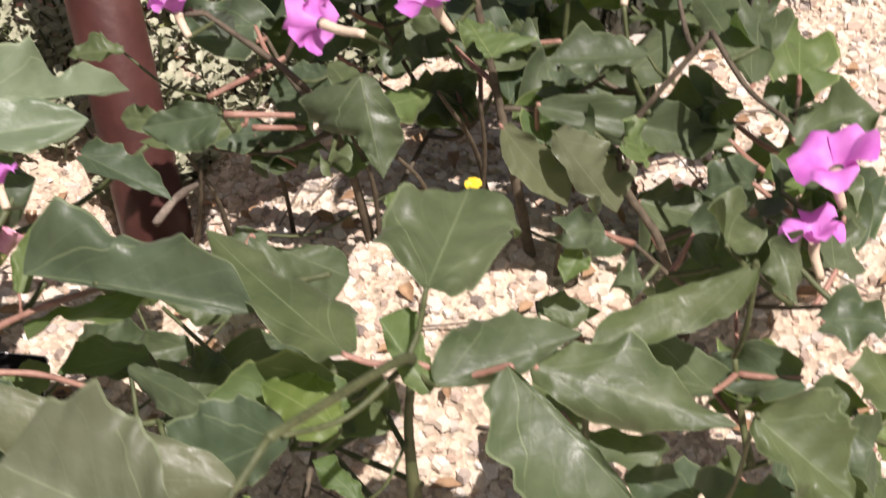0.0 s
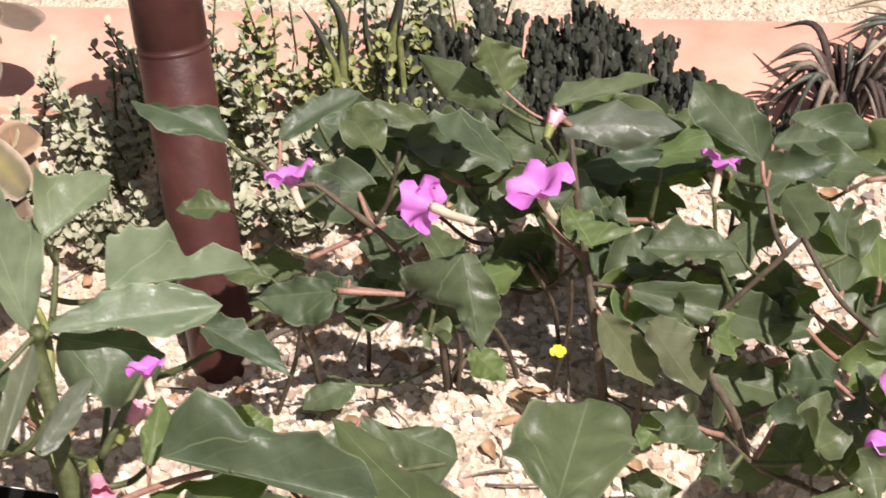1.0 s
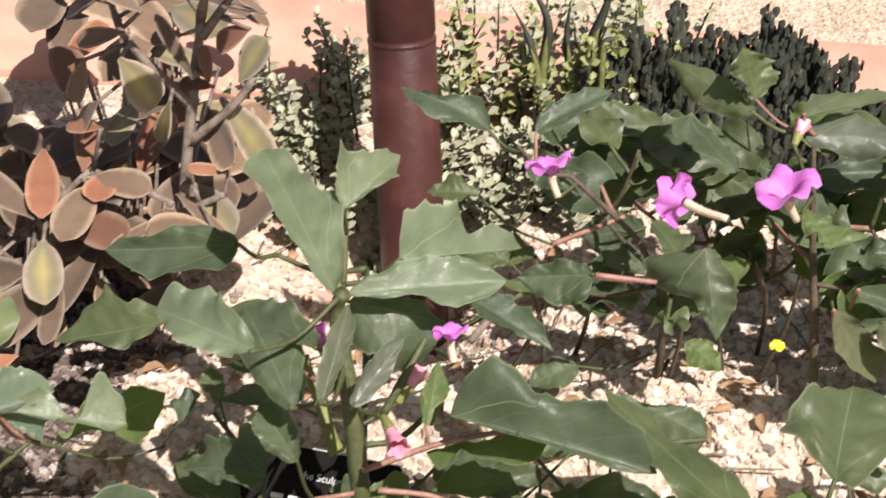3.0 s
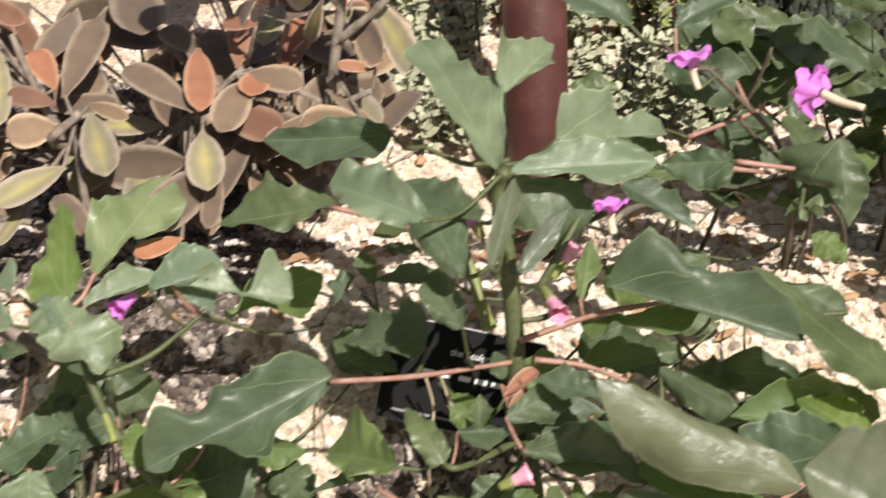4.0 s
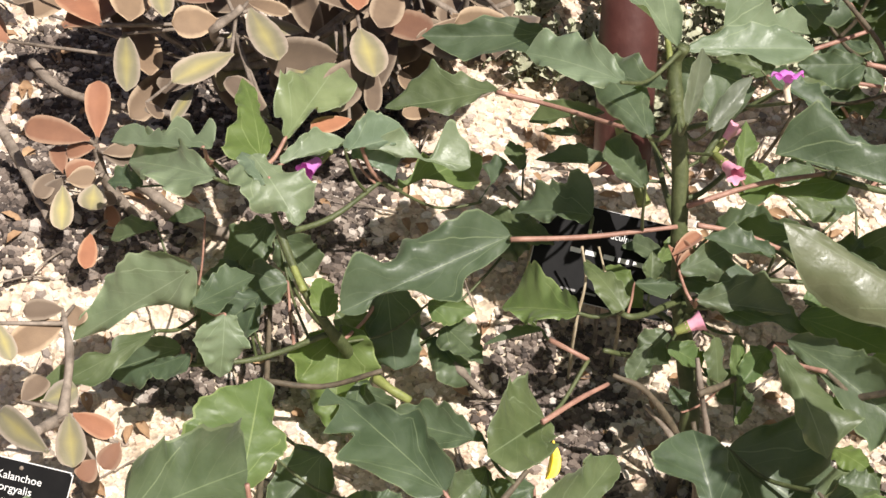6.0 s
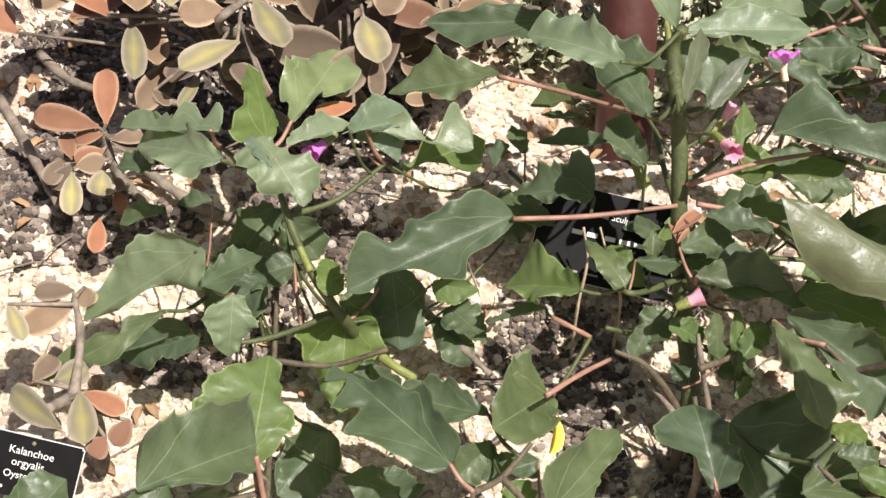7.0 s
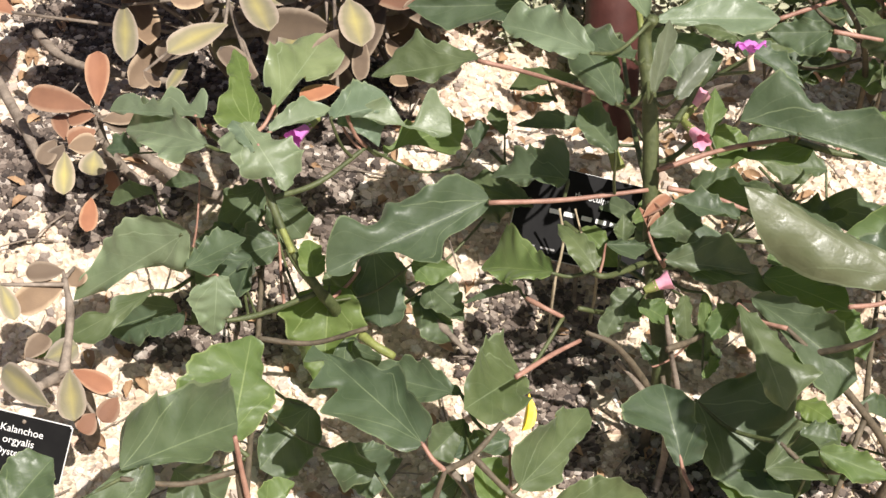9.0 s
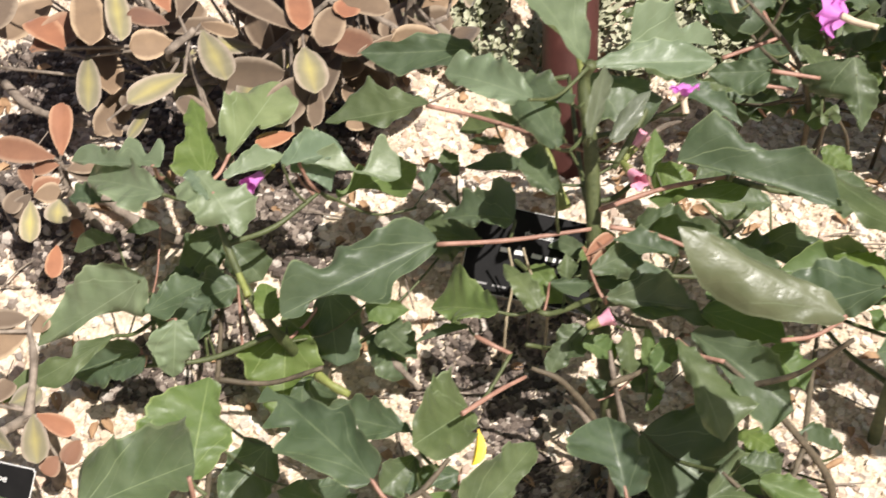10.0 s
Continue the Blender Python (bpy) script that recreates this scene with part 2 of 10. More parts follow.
FACING = Vector((0.12, -0.50, 0.86))  # leaves turn towards the light
PROFILES = {
    "ovate": [(0, 0.30), (0.06, 0.62), (0.18, 0.92), (0.34, 1.0), (0.52, 0.90), (0.70, 0.66), (0.86, 0.34), (1, 0.02)],
    "lobed": [(0, 0.40), (0.06, 0.82), (0.14, 0.90), (0.22, 1.02), (0.28, 1.0), (0.36, 0.72), (0.44, 0.58), (0.52, 0.74), (0.58, 0.78), (0.66, 0.50), (0.76, 0.44), (0.84, 0.42), (0.92, 0.24), (1, 0.02)],
    "heart": [(0, 0.52), (0.08, 0.90), (0.22, 1.0), (0.40, 0.90), (0.60, 0.66), (0.80, 0.36), (1, 0.02)],
    "long": [(0, 0.22), (0.15, 0.70), (0.35, 1.0), (0.55, 0.94), (0.75, 0.62), (0.90, 0.28), (1, 0.02)],
}


def frame_of(base, tip, roll):
    ax = (tip - base).normalized()
    side = ax.cross(FACING)
    if side.length < 0.05:
        side = Vector((1, 0, 0))
    side.normalize()
    up = side.cross(ax)
    a = radians(roll)
    return ax, side * math.cos(a) + up * math.sin(a), up * math.cos(a) - side * math.sin(a)


def blade(rng, base, tip, width, roll, shape, wave, bend, fold):
    """A leaf blade from stalk to tip: lobed outline, wavy margin, bowed midrib."""
    rows, cols = 22, 11
    ax, side, up = frame_of(base, tip, roll)
    length = (tip - base).length
    us = [p[0] for p in PROFILES[shape]]
    ws = [p[1] for p in PROFILES[shape]]
    wl = [w * rng.uniform(0.86, 1.14) for w in ws]
    wr = [w * rng.uniform(0.86, 1.14) for w in ws]
    ph, k1, k2 = rng.uniform(0, 6.28), rng.uniform(1.2, 2.1), rng.uniform(2.8, 3.8)
    skew = rng.uniform(-0.10, 0.10) * length
    lobe, lk, curl_l, curl_r = rng.uniform(0.07, 0.15), rng.uniform(11, 17), rng.uniform(-0.45, 0.75), rng.uniform(-0.45, 0.75)
    twist = rng.uniform(-0.5, 0.5)
    verts, faces, uvs = [], [], []
    for i in range(rows):
        u = i / (rows - 1)
        for j in range(cols):
            v = 2 * j / (cols - 1) - 1
            w = np.interp(u, us, wl if v < 0 else wr) * width / 2
            tooth = lobe * math.sin(u * lk + ph + 2.4 * (v > 0)) + 0.025 * math.sin(u * 2.7 * lk + 2 * ph)
            w *= 1 + tooth * min(1.0, 4 * (1 - u))
            a = abs(v)
            back = 0.10 * length * a * a * max(0.0, 1 - u * 3)
            ahead = 0.09 * length * a * a * math.sin(u * 3.1)
            x = u * length - back + ahead
            y = v * w + skew * math.sin(u * 3.1)
            z = -bend * length * (u * u - u * 0.6) + fold * w * a ** 1.4
            z += wave * width * a * a * (0.15 * math.sin(k1 * u * 6.28 + ph + (2.0 if v > 0 else 0)) + 0.035 * math.sin(k2 * u * 6.28 + ph * 2 + 3 * v))
            z += (curl_l if v < 0 else curl_r) * w * a ** 4 * (0.4 + 0.6 * math.sin(u * 7 + ph)) + twist * y * (u - 0.3)
            z += 0.9 * tooth * w * a ** 3
            z += 0.010 * width * math.cos(u * 31) * (1 - a) * a * 4
            verts.append(base + ax * x + side * y + up * z)
            uvs.append((u, 0.5 + 0.5 * v))
    for i in range(rows - 1):
        for j in range(cols - 1):
            q = i * cols + j
            faces.append((q, q + 1, q + cols + 1, q + cols))
    return verts, faces, uvs


SEED = [0]
STATIONS = (0.0, 0.02, 0.10, 0.18, 0.27, 0.36, 0.45, 0.54, 0.63, 0.72, 0.81, 0.89, 0.96, 1.0)


def rounded(u, xs, ws):
    """A smooth curve through the half-widths."""
    k = max(0, min(len(xs) - 2, int(np.searchsorted(xs, u)) - 1))
    t = (u - xs[k]) / (xs[k + 1] - xs[k])
    slope = lambda i: (ws[min(i + 1, len(ws) - 1)] - ws[max(i - 1, 0)]) / (xs[min(i + 1, len(xs) - 1)] - xs[max(i - 1, 0)]) * 0.8
    h = xs[k + 1] - xs[k]
    return max(0.0, (2 * t ** 3 - 3 * t * t + 1) * ws[k] + (t ** 3 - 2 * t * t + t) * h * slope(k) + (3 * t * t - 2 * t ** 3) * ws[k + 1] + (t ** 3 - t * t) * h * slope(k + 1))


def shaped_leaf(plant, base, tip, left, right, node_at=None, attach=0.0, roll=0, material=None, wave=1.0, fold=None, bend=None, stem=None):
    """One large leaf with its own half-widths (mm) along the midrib, a creased blade and a wavy, rolled margin."""
    SEED[0] += 1
    rng = random.Random(SEED[0] * 11 + 7)
    b0, t0 = local(plant, base), local(plant, tip)
    ax, side, up = frame_of(b0, t0, roll)
    length = (t0 - b0).length
    sides = [[w / 1000 for w in (ws[0] * 0.4, *ws, 0.2)] for ws in (left, right)]
    width = max(left) / 1000 + max(right) / 1000
    fold = rng.choice((1, 1, -0.6)) * rng.uniform(0.18, 0.58) if fold is None else fold
    bend = rng.uniform(-0.04, 0.10) if bend is None else bend
    ph, k1, k2 = rng.uniform(0, 6.28), rng.uniform(1.3, 2.2), rng.uniform(3.2, 4.6)
    curl = [rng.uniform(-0.75, 0.45), rng.uniform(-0.75, 0.45)]
    twist = rng.uniform(-0.3, 0.3)
    teeth, deep = rng.uniform(3.4, 5.2), rng.uniform(0.08, 0.17)
    rows, cols = 40, 15
    verts, faces, uvs = [], [], []
    for i in range(rows):
        u = i / (rows - 1)
        end = min(1.0, 5 * (1 - u), 0.3 + 5 * u)
        for j in range(cols):
            v = 2 * j / (cols - 1) - 1
            a, k = abs(v), int(v > 0)
            w = rounded(u, STATIONS, sides[k])
            lobe = 0.62 - abs(math.sin(math.pi * (teeth * u ** 0.9 - 0.12 * math.sin(6.28 * teeth * u)) + ph + 1.1 * k))
            w *= 1 + end * (deep * lobe + 0.014 * math.sin(u * 57 + 3 * ph + k))
            y = v * w
            z = bend * length * 4 * u * (1 - u) + fold * w * a ** 1.25 + twist * y * (u - 0.4)
            z += wave * width * a * a * end * (0.085 * math.sin(k1 * u * 6.28 + ph + 2.2 * k) + 0.036 * math.sin(k2 * u * 6.28 + ph * 2 + 3 * v))
            z += curl[k] * w * a ** 6 * (0.5 + 0.5 * math.sin(u * 8 + ph + k))
            z += 0.16 * width * deep / 0.1 * lobe * a ** 3 * end * wave * 0.45
            z += 0.009 * width * math.sin(u * 34 - 6 * a) * 4 * a * (1 - a) * end
            verts.append(b0 + ax * (u * length) + side * y + up * z)
            uvs.append((u, 0.5 + 0.5 * v))
    for i in range(rows - 1):
        for j in range(cols - 1):
            q = i * cols + j
            faces.append((q, q + 1, q + cols + 1, q + cols))
    ob = put("leaf", mesh_of("leaf", verts, faces, material or GREEN, True, uvs), plant)
    if node_at is not None:
        nl = local(plant, node_at)
        thick = min(0.0026, 0.0008 + 0.015 * length)
        foot = verts[int(attach * (rows - 1)) * cols + cols // 2]
        mid = nl.lerp(foot, 0.55) + Vector((0, 0, -0.16 * (foot - nl).length))
        sv, sf = tube([nl, mid, foot - up * 0.002, foot + ax * 0.004 - up * 0.002], thick, thick * 0.7, 7, 0, 5)
        put("stalk", mesh_of("stalk", sv, sf, stem or PINKSTEM), ob)
    return ob


def leaf(plant, base, tip, width, roll=0, shape="lobed", node_at=None, material=None, wave=1.0, bend=0.15, fold=0.10, stem=None):
    """One leaf of a shrub with its stalk, which runs to node_at on the stem."""
    SEED[0] += 1
    rng = random.Random(SEED[0] * 7 + 3)
    bl, tl = local(plant, base), local(plant, tip)
    roll += rng.uniform(-24, 24)
    v, f, uv = blade(rng, bl, tl, width, roll, shape, wave * rng.uniform(1.0, 2.1), bend * rng.uniform(0.4, 2.2), fold * rng.uniform(0.2, 3.4))
    ob = put("leaf", mesh_of("leaf", v, f, material or GREEN, True, uv), plant)
    if node_at is not None:
        nl = local(plant, node_at)
        mid = nl.lerp(bl, 0.55) + Vector((0, 0, -0.06 * (bl - nl).length))
        sv, sf = tube([nl, mid, bl - Vector((0, 0, 0.0015)), bl.lerp(tl, 0.03) - Vector((0, 0, 0.003))], 0.0028, 0.0019, 6, 0, 4)
        put("stalk", mesh_of("stalk", sv, sf, stem or PINKSTEM), ob)
    return ob


def felt_leaf(plant, base, tip, width, roll=0, material=None, fold=0.25, thick=0.0035, node_at=None):
    """A thick spoon-shaped felted leaf, creased along the middle."""
    SEED[0] += 1
    rng = random.Random(SEED[0] * 5 + 1)
    base, tip = local(plant, base), local(plant, tip)
    ax, side, up = frame_of(base, tip, roll + rng.uniform(-14, 14))
    length = (tip - base).length
    rows, cols = 14, 7
    us, ws = [0, 0.08, 0.22, 0.45, 0.65, 0.8, 0.9, 0.96, 0.985, 1], [0.14, 0.24, 0.60, 0.92, 1.0, 0.95, 0.78, 0.54, 0.34, 0.10]
    bend = rng.uniform(-0.05, 0.14)
    verts, uvs = [], []
    for level in (1, -1):
        for i in range(rows):
            u = i / (rows - 1)
            w = np.interp(u, us, ws) * width / 2
            for j in range(cols):
                v = 2 * j / (cols - 1) - 1
                z = fold * w * abs(v) ** 1.3 - bend * length * u * u + level * thick / 2 * (1 - abs(v) ** 3) * (0.4 + 0.6 * math.sin(u * 3.14))
                verts.append(base + ax * (u * length) + side * (v * w) + up * z)
                uvs.append((u, 0.5 + 0.5 * v))
    faces = []
    m_ = rows * cols
    for i in range(rows - 1):
        for j in range(cols - 1):
            q = i * cols + j
            faces.append((q, q + 1, q + cols + 1, q + cols))
            faces.append((m_ + q, m_ + q + cols, m_ + q + cols + 1, m_ + q + 1))
    for i in range(rows - 1):
        for j in (0, cols - 1):
            q = i * cols + j
            faces.append((q, q + cols, m_ + q + cols, m_ + q) if j == 0 else (q, m_ + q, m_ + q + cols, q + cols))
    for j in range(cols - 1):
        q = (rows - 1) * cols + j
        faces.append((q, q + 1, m_ + q + 1, m_ + q))
    ob = put("leaf", mesh_of("leaf", verts, faces, material or TAN, True, uvs), plant)
    if node_at is not None:
        sv, sf = tube([local(plant, node_at), base.lerp(tip, 0.03)], 0.0026, 0.0020, 6, 0, 3)
        put("stalk", mesh_of("stalk", sv, sf, BARK), ob)
    return ob


def trumpet(plant, centre, face, size, tail, name="flower", label="open magenta trumpet flower", node_at=None):
    """A five-lobed trumpet flower that faces a direction, with a pale tube behind it."""
    SEED[0] += 1
    rng = random.Random(SEED[0])
    c, f_ = local(plant, centre), Vector(face).normalized()
    s = f_.cross(Vector((0.1, 0.2, 1))).normalized()
    q = s.cross(f_)
    flower = put(name, mesh_of(name, *tube([c - f_ * tail, c - f_ * tail * 0.6 - q * 0.002, c - f_ * size * 0.37], 0.0035, size * 0.095, 9), CREAM), plant, label)
    for k in range(5):
        a0 = math.tau * k / 5 + rng.uniform(-0.1, 0.1)
        verts, faces = [], []
        R, C = 7, 7
        for i in range(R):
            u = i / (R - 1)
            for j in range(C):
                v = 2 * j / (C - 1) - 1
                a = a0 + v * 0.80 * (1 - 0.14 * u ** 4)
                r = size * (0.10 + (0.42 + 0.05 * math.sin(k * 2.9 + size * 300)) * u * (1 - 0.17 * v ** 4 * u))
                d = -size * 0.36 * (1 - u) ** 1.8 - size * (0.08 + 0.07 * math.sin(k * 2.1)) * u ** 3 + 0.09 * size * math.sin(4 * v + 1.7 * k) * u * u - size * 0.16 * max(0.0, math.sin(k * 1.9 + size * 500)) * u * u
                verts.append(c + (s * math.cos(a) + q * math.sin(a)) * r + f_ * (d + 0.0006 * k))
        for i in range(R - 1):
            for j in range(C - 1):
                p = i * C + j
                faces.append((p, p + 1, p + C + 1, p + C))
        put("petal", mesh_of("petal", verts, faces, PETAL), flower)
    if node_at is not None:
        v_, f2 = tube([local(plant, node_at), c - f_ * tail], 0.0018, 0.0022, 6)
        put("stalk", mesh_of("stalk", v_, f2, GREENSTEM), flower)
    return flower


def bud(plant, base, tip, radius, node_at=None, colour=None, name="bud"):
    """A closed flower: a green cup below and folded petals above, crumpled at the mouth."""
    SEED[0] += 1
    rng = random.Random(SEED[0])
    b0, t0 = local(plant, base), local(plant, tip)
    ax, side, up = frame_of(b0, t0, 0)
    ln = (t0 - b0).length
    cup = put(name, mesh_of(name, *tube([b0, b0.lerp(t0, 0.25), b0.lerp(t0, 0.5)], radius * 0.45, radius * 0.7, 8), CALYX), plant)
    verts, faces = [], []
    R, C = 7, 15
    for i in range(R):
        u = i / (R - 1)
        for j in range(C):
            a = math.tau * j / C
            r = radius * (0.62 + 0.5 * u ** 2 * (1 + 0.55 * math.cos(5 * a + 1.0)) + 0.1 * rng.uniform(-1, 1) * u)
            verts.append(b0 + ax * ln * (0.4 + 0.6 * u) + (side * math.cos(a) + up * math.sin(a)) * r)
    for i in range(R - 1):
        for j in range(C):
            p, p2 = i * C + j, i * C + (j + 1) % C
            faces.append((p, p2, p2 + C, p + C))
    put("petals", mesh_of("petals", verts, faces, colour or BUD), cup)
    if node_at is not None:
        v_, f2 = tube([local(plant, node_at), b0], 0.0016, 0.002, 6)
        put("stalk", mesh_of("stalk", v_, f2, GREENSTEM), cup)
    return cup


POST_BASE, POST_TOP, POST_RING, POST_R = (0.192, 1.762, -0.222), (0.176, 2.030, 0.530), 0.404, 0.0405
# ---------------------------------------------------------------- ground and paving
def lift(x, y):
    y += 0.174 * (max(x - 1.2, 0.0) + min(x + 0.9, 0.0))  # beyond the bed the fall follows the paving
    k = min(max((y - 1.42) / 0.30, 0.0), 1.0)  # the bed falls away behind the shrubs
    f = min(max((1.40 - y) / 0.22, 0.0), 1.0)  # and dips again towards its front
    hollow = 0.10 * math.exp(-((x - 0.19) ** 2 + (y - 1.76) ** 2) / 0.022)
    return -0.12 * k * k * (3 - 2 * k) - 0.085 * f * f * (3 - 2 * f) - hollow + 0.006 * noise.noise(Vector((x * 5, y * 5, 0.3))) + 0.003 * noise.noise(Vector((x * 19, y * 19, 2.0)))


def strip_far(x):
    return 2.36 - 0.174 * x


def sheet(name, xs, ys, material, height):
    verts = [(x, y, height(x, y)) for y in ys for x in xs]
    nx = len(xs)
    faces = [(j * nx + i, j * nx + i + 1, (j + 1) * nx + i + 1, (j + 1) * nx + i) for j in range(len(ys) - 1) for i in range(nx - 1)]
    return put(name, mesh_of(name, verts, faces, material))


near = [-0.95 + 0.02 * k for k in range(111)]
ground = sheet("ground", [-400, -40, -12, -6, -3, -2, -1.4, *near, 1.7, 2.2, 3.2, 6, 12, 40, 400], [-400, -40, -6, -1, 0.2, *[0.6 + 0.02 * k for k in range(88)], 3.2, 6, 20, 90, 600], GRIT,
               lambda x, y: lift(x, y) if abs(x) < 60 and abs(y) < 60 else (-0.085 if y < 1.5 else -0.12))
tagged(ground, "pale cream gravel and grit ground of a garden bed", "ground", kind="structure")

# terracotta strip, a little proud of the gravel
strip = thing("pavement", (0, 0, -0.12), "sunlit terracotta coloured paving strip along the bed", "path")
strip["kind"] = "structure"
for x0, x1 in ((-7.0, 6.0),):
    pts = []
    xs = [x0 + (x1 - x0) * k / 180 for k in range(181)]
    for x in xs:
        w = 0.0025 * noise.noise(Vector((x * 7, 0.5, 0)))
        y0, y1 = strip_far(x) - 0.23 + w, strip_far(x) + w * 0.6
        pts += [(x, y0, -0.03), (x, y0, 0.008), (x, y0 + 0.005, 0.012), (x, (y0 + y1) / 2, 0.0125), (x, y1 - 0.005, 0.012), (x, y1, 0.008), (x, y1, -0.03)]
    fs = [(7 * k + j, 7 * k + 7 + j, 7 * k + 8 + j, 7 * k + 1 + j) for k in range(180) for j in range(6)]
    put("slab", mesh_of("slab", pts, fs, TERRA), strip)


def pebbles(name, count, x0, x1, y0, y1, small, large, seed, skip=None, patches=None, material=None):
    """Loose pebbles, each a small lumpy eight-cornered stone, scattered on the ground."""
    rng = np.random.default_rng(seed)
    ring = np.array([(math.cos(a), math.sin(a)) for a in np.linspace(0, math.tau, 6)[:-1]])
    V, F = [], []
    k = 0
    shares = np.cumsum([p[2] * p[3] for p in patches]) / sum(p[2] * p[3] for p in patches) if patches else None
    for _ in range(count):
        x, y = rng.uniform(x0, x1), rng.uniform(y0, y1)
        if patches:
            cx, cy, rx, ry = patches[int(np.searchsorted(shares, rng.random()))]
            a, d = rng.uniform(0, 6.28), math.sqrt(rng.random()) * rng.uniform(0.85, 1.2)
            x, y = cx + rx * d * math.cos(a), cy + ry * d * math.sin(a)
        if skip and skip(x, y):
            continue
        r = small + (large - small) * rng.random() ** 2.1
        s = rng.uniform(0.65, 1.25, 3) * r
        a = rng.uniform(0, 6.28)
        ca, sa = math.cos(a), math.sin(a)
        z = lift(x, y) + s[2] * (0.75 if patches else 0.15)
        jit = rng.uniform(0.8, 1.2, 11)
        tilt = rng.uniform(-0.35, 0.35)
        pts = []
        for q, (rad, h) in enumerate(((0.95, -0.2), (0.72, 0.42))):
            for j in range(5):
                px_, py_ = ring[j] * rad * jit[q * 5 + j] * s[:2]
                pts.append((x + px_ * ca - py_ * sa, y + px_ * sa + py_ * ca, z + h * s[2] * jit[j] + tilt * px_))
        V += pts
        for j in range(5):
            j2 = (j + 1) % 5
            F.append((k + j, k + j2, k + 5 + j2, k + 5 + j))
        F.append((k + 5, k + 6, k + 7, k + 8, k + 9))
        k += 10
    ob = put(name, mesh_of(name, V, F, material or (DARKPEBBLE if patches else PEBBLE), smooth=False))
    return tagged(ob, "loose dark pebbles and chips under the shrubs, partly standing in for shade" if patches else ("fine sandy gravel beyond the paving strip" if material else "loose mixed pale and dark pebbles covering the bed"), "gravel", kind="stuff")


# dark pebble patches; several stand in for the shade cast on pale gravel
SHADE_MULCH = [(-0.214, 1.500, 0.078, 0.110), (-0.572, 1.575, 0.050, 0.25), (-0.444, 1.366, 0.075, 0.030), (-0.271, 1.240, 0.034, 0.055), (0.043, 1.202, 0.085, 0.088),
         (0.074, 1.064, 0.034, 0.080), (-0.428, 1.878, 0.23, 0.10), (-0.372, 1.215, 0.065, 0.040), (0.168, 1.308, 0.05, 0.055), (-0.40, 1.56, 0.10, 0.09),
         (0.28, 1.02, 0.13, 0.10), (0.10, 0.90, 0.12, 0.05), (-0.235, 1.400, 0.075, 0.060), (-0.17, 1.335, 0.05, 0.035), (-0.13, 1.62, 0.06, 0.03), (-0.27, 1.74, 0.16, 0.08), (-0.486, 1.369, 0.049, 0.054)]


def in_shade_mulch(x, y):
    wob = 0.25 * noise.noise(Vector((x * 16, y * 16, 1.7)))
    return any(((x - cx) / rx) ** 2 + ((y - cy) / ry) ** 2 < 0.95 + 2 * wob for cx, cy, rx, ry in SHADE_MULCH)


def on_strip(x, y):
    return strip_far(x) - 0.235 < y < strip_far(x) + 0.004


pebbles("gravel", 42000, -0.85, 1.20, 0.80, 2.13, 0.0024, 0.0105, 11, lambda x, y: on_strip(x, y) or (in_shade_mulch(x, y) and math.sin(x * 9173 + y * 7919) > -0.85))
pebbles("gravel", 26000, -0.60, 1.50, 2.13, 3.10, 0.0013, 0.0046, 12, on_strip, None, SANDPEBBLE)

# ---------------------------------------------------------------- the post
post = thing("metal_post", POST_BASE, "rust-brown painted round metal post with a joint ring, standing in gravel", "post")
up_way = (Vector(POST_TOP) - Vector(POST_BASE)).normalized()


def ring_body(name, stations, sides=40):
    verts, faces = [], []
    s = up_way.cross(Vector((0, 1, 0))).normalized()
    q = s.cross(up_way)
    for h, r in stations:
        for j in range(sides):
            a = math.tau * j / sides
            verts.append(up_way * h + (s * math.cos(a) + q * math.sin(a)) * r)
    for k in range(len(stations) - 1):
        for j in range(sides):
            a, b_ = k * sides + j, k * sides + (j + 1) % sides
            faces.append((a, b_, b_ + sides, a + sides))
    faces.append(tuple(range(len(verts) - sides, len(verts))))
    return put(name, mesh_of(name, verts, faces, RUST), post)


R_ = POST_R
ring_body("shaft", [(-0.04, R_), (POST_RING - 0.004, R_), (POST_RING - 0.002, R_ * 0.965), (POST_RING + 0.002, R_ * 0.965), (POST_RING + 0.004, R_), (0.59, R_), (0.608, R_ * 0.93), (0.617, R_ * 0.6), (0.62, R_ * 0.05)])
ring_body("joint_ring", [(POST_RING - 0.0085, R_ * 1.0), (POST_RING - 0.0075, R_ * 1.014), (POST_RING - 0.0045, R_ * 1.014), (POST_RING - 0.003, R_ * 1.0), (POST_RING - 0.0031, R_ * 0.97)])

# sprout shrub
sprout_shrub = thing("sprout_shrub", (-0.183, 1.173, 0.000), "young grey-green shrub with a whorl of lobed leaves, in gravel", "shrub", "grey-green shrubs in the bed")
stalk("stem", sprout_shrub, [(-0.183, 1.173, 0.000), (-0.207, 1.161, 0.060), (-0.239, 1.184, 0.110), (-0.260, 1.216, 0.150), (-0.279, 1.258, 0.190)], 0.008, 0.0028, GREENSTEM, "", 0.25, 9)
stalk("branch", sprout_shrub, [(-0.203, 1.163, 0.050), (-0.281, 1.146, 0.026), (-0.359, 1.130, 0.031)], 0.0036, 0.0026, GREENSTEM, "", 0.2, 7)
stalk("branch", sprout_shrub, [(-0.257, 1.211, 0.143), (-0.206, 1.246, 0.137), (-0.155, 1.280, 0.160)], 0.0036, 0.0026, GREENSTEM, "", 0.2, 7)
stalk("branch", sprout_shrub, [(-0.339, 1.134, 0.030), (-0.341, 1.157, 0.048), (-0.342, 1.180, 0.096)], 0.0036, 0.0026, GREENSTEM, "", 0.2, 7)
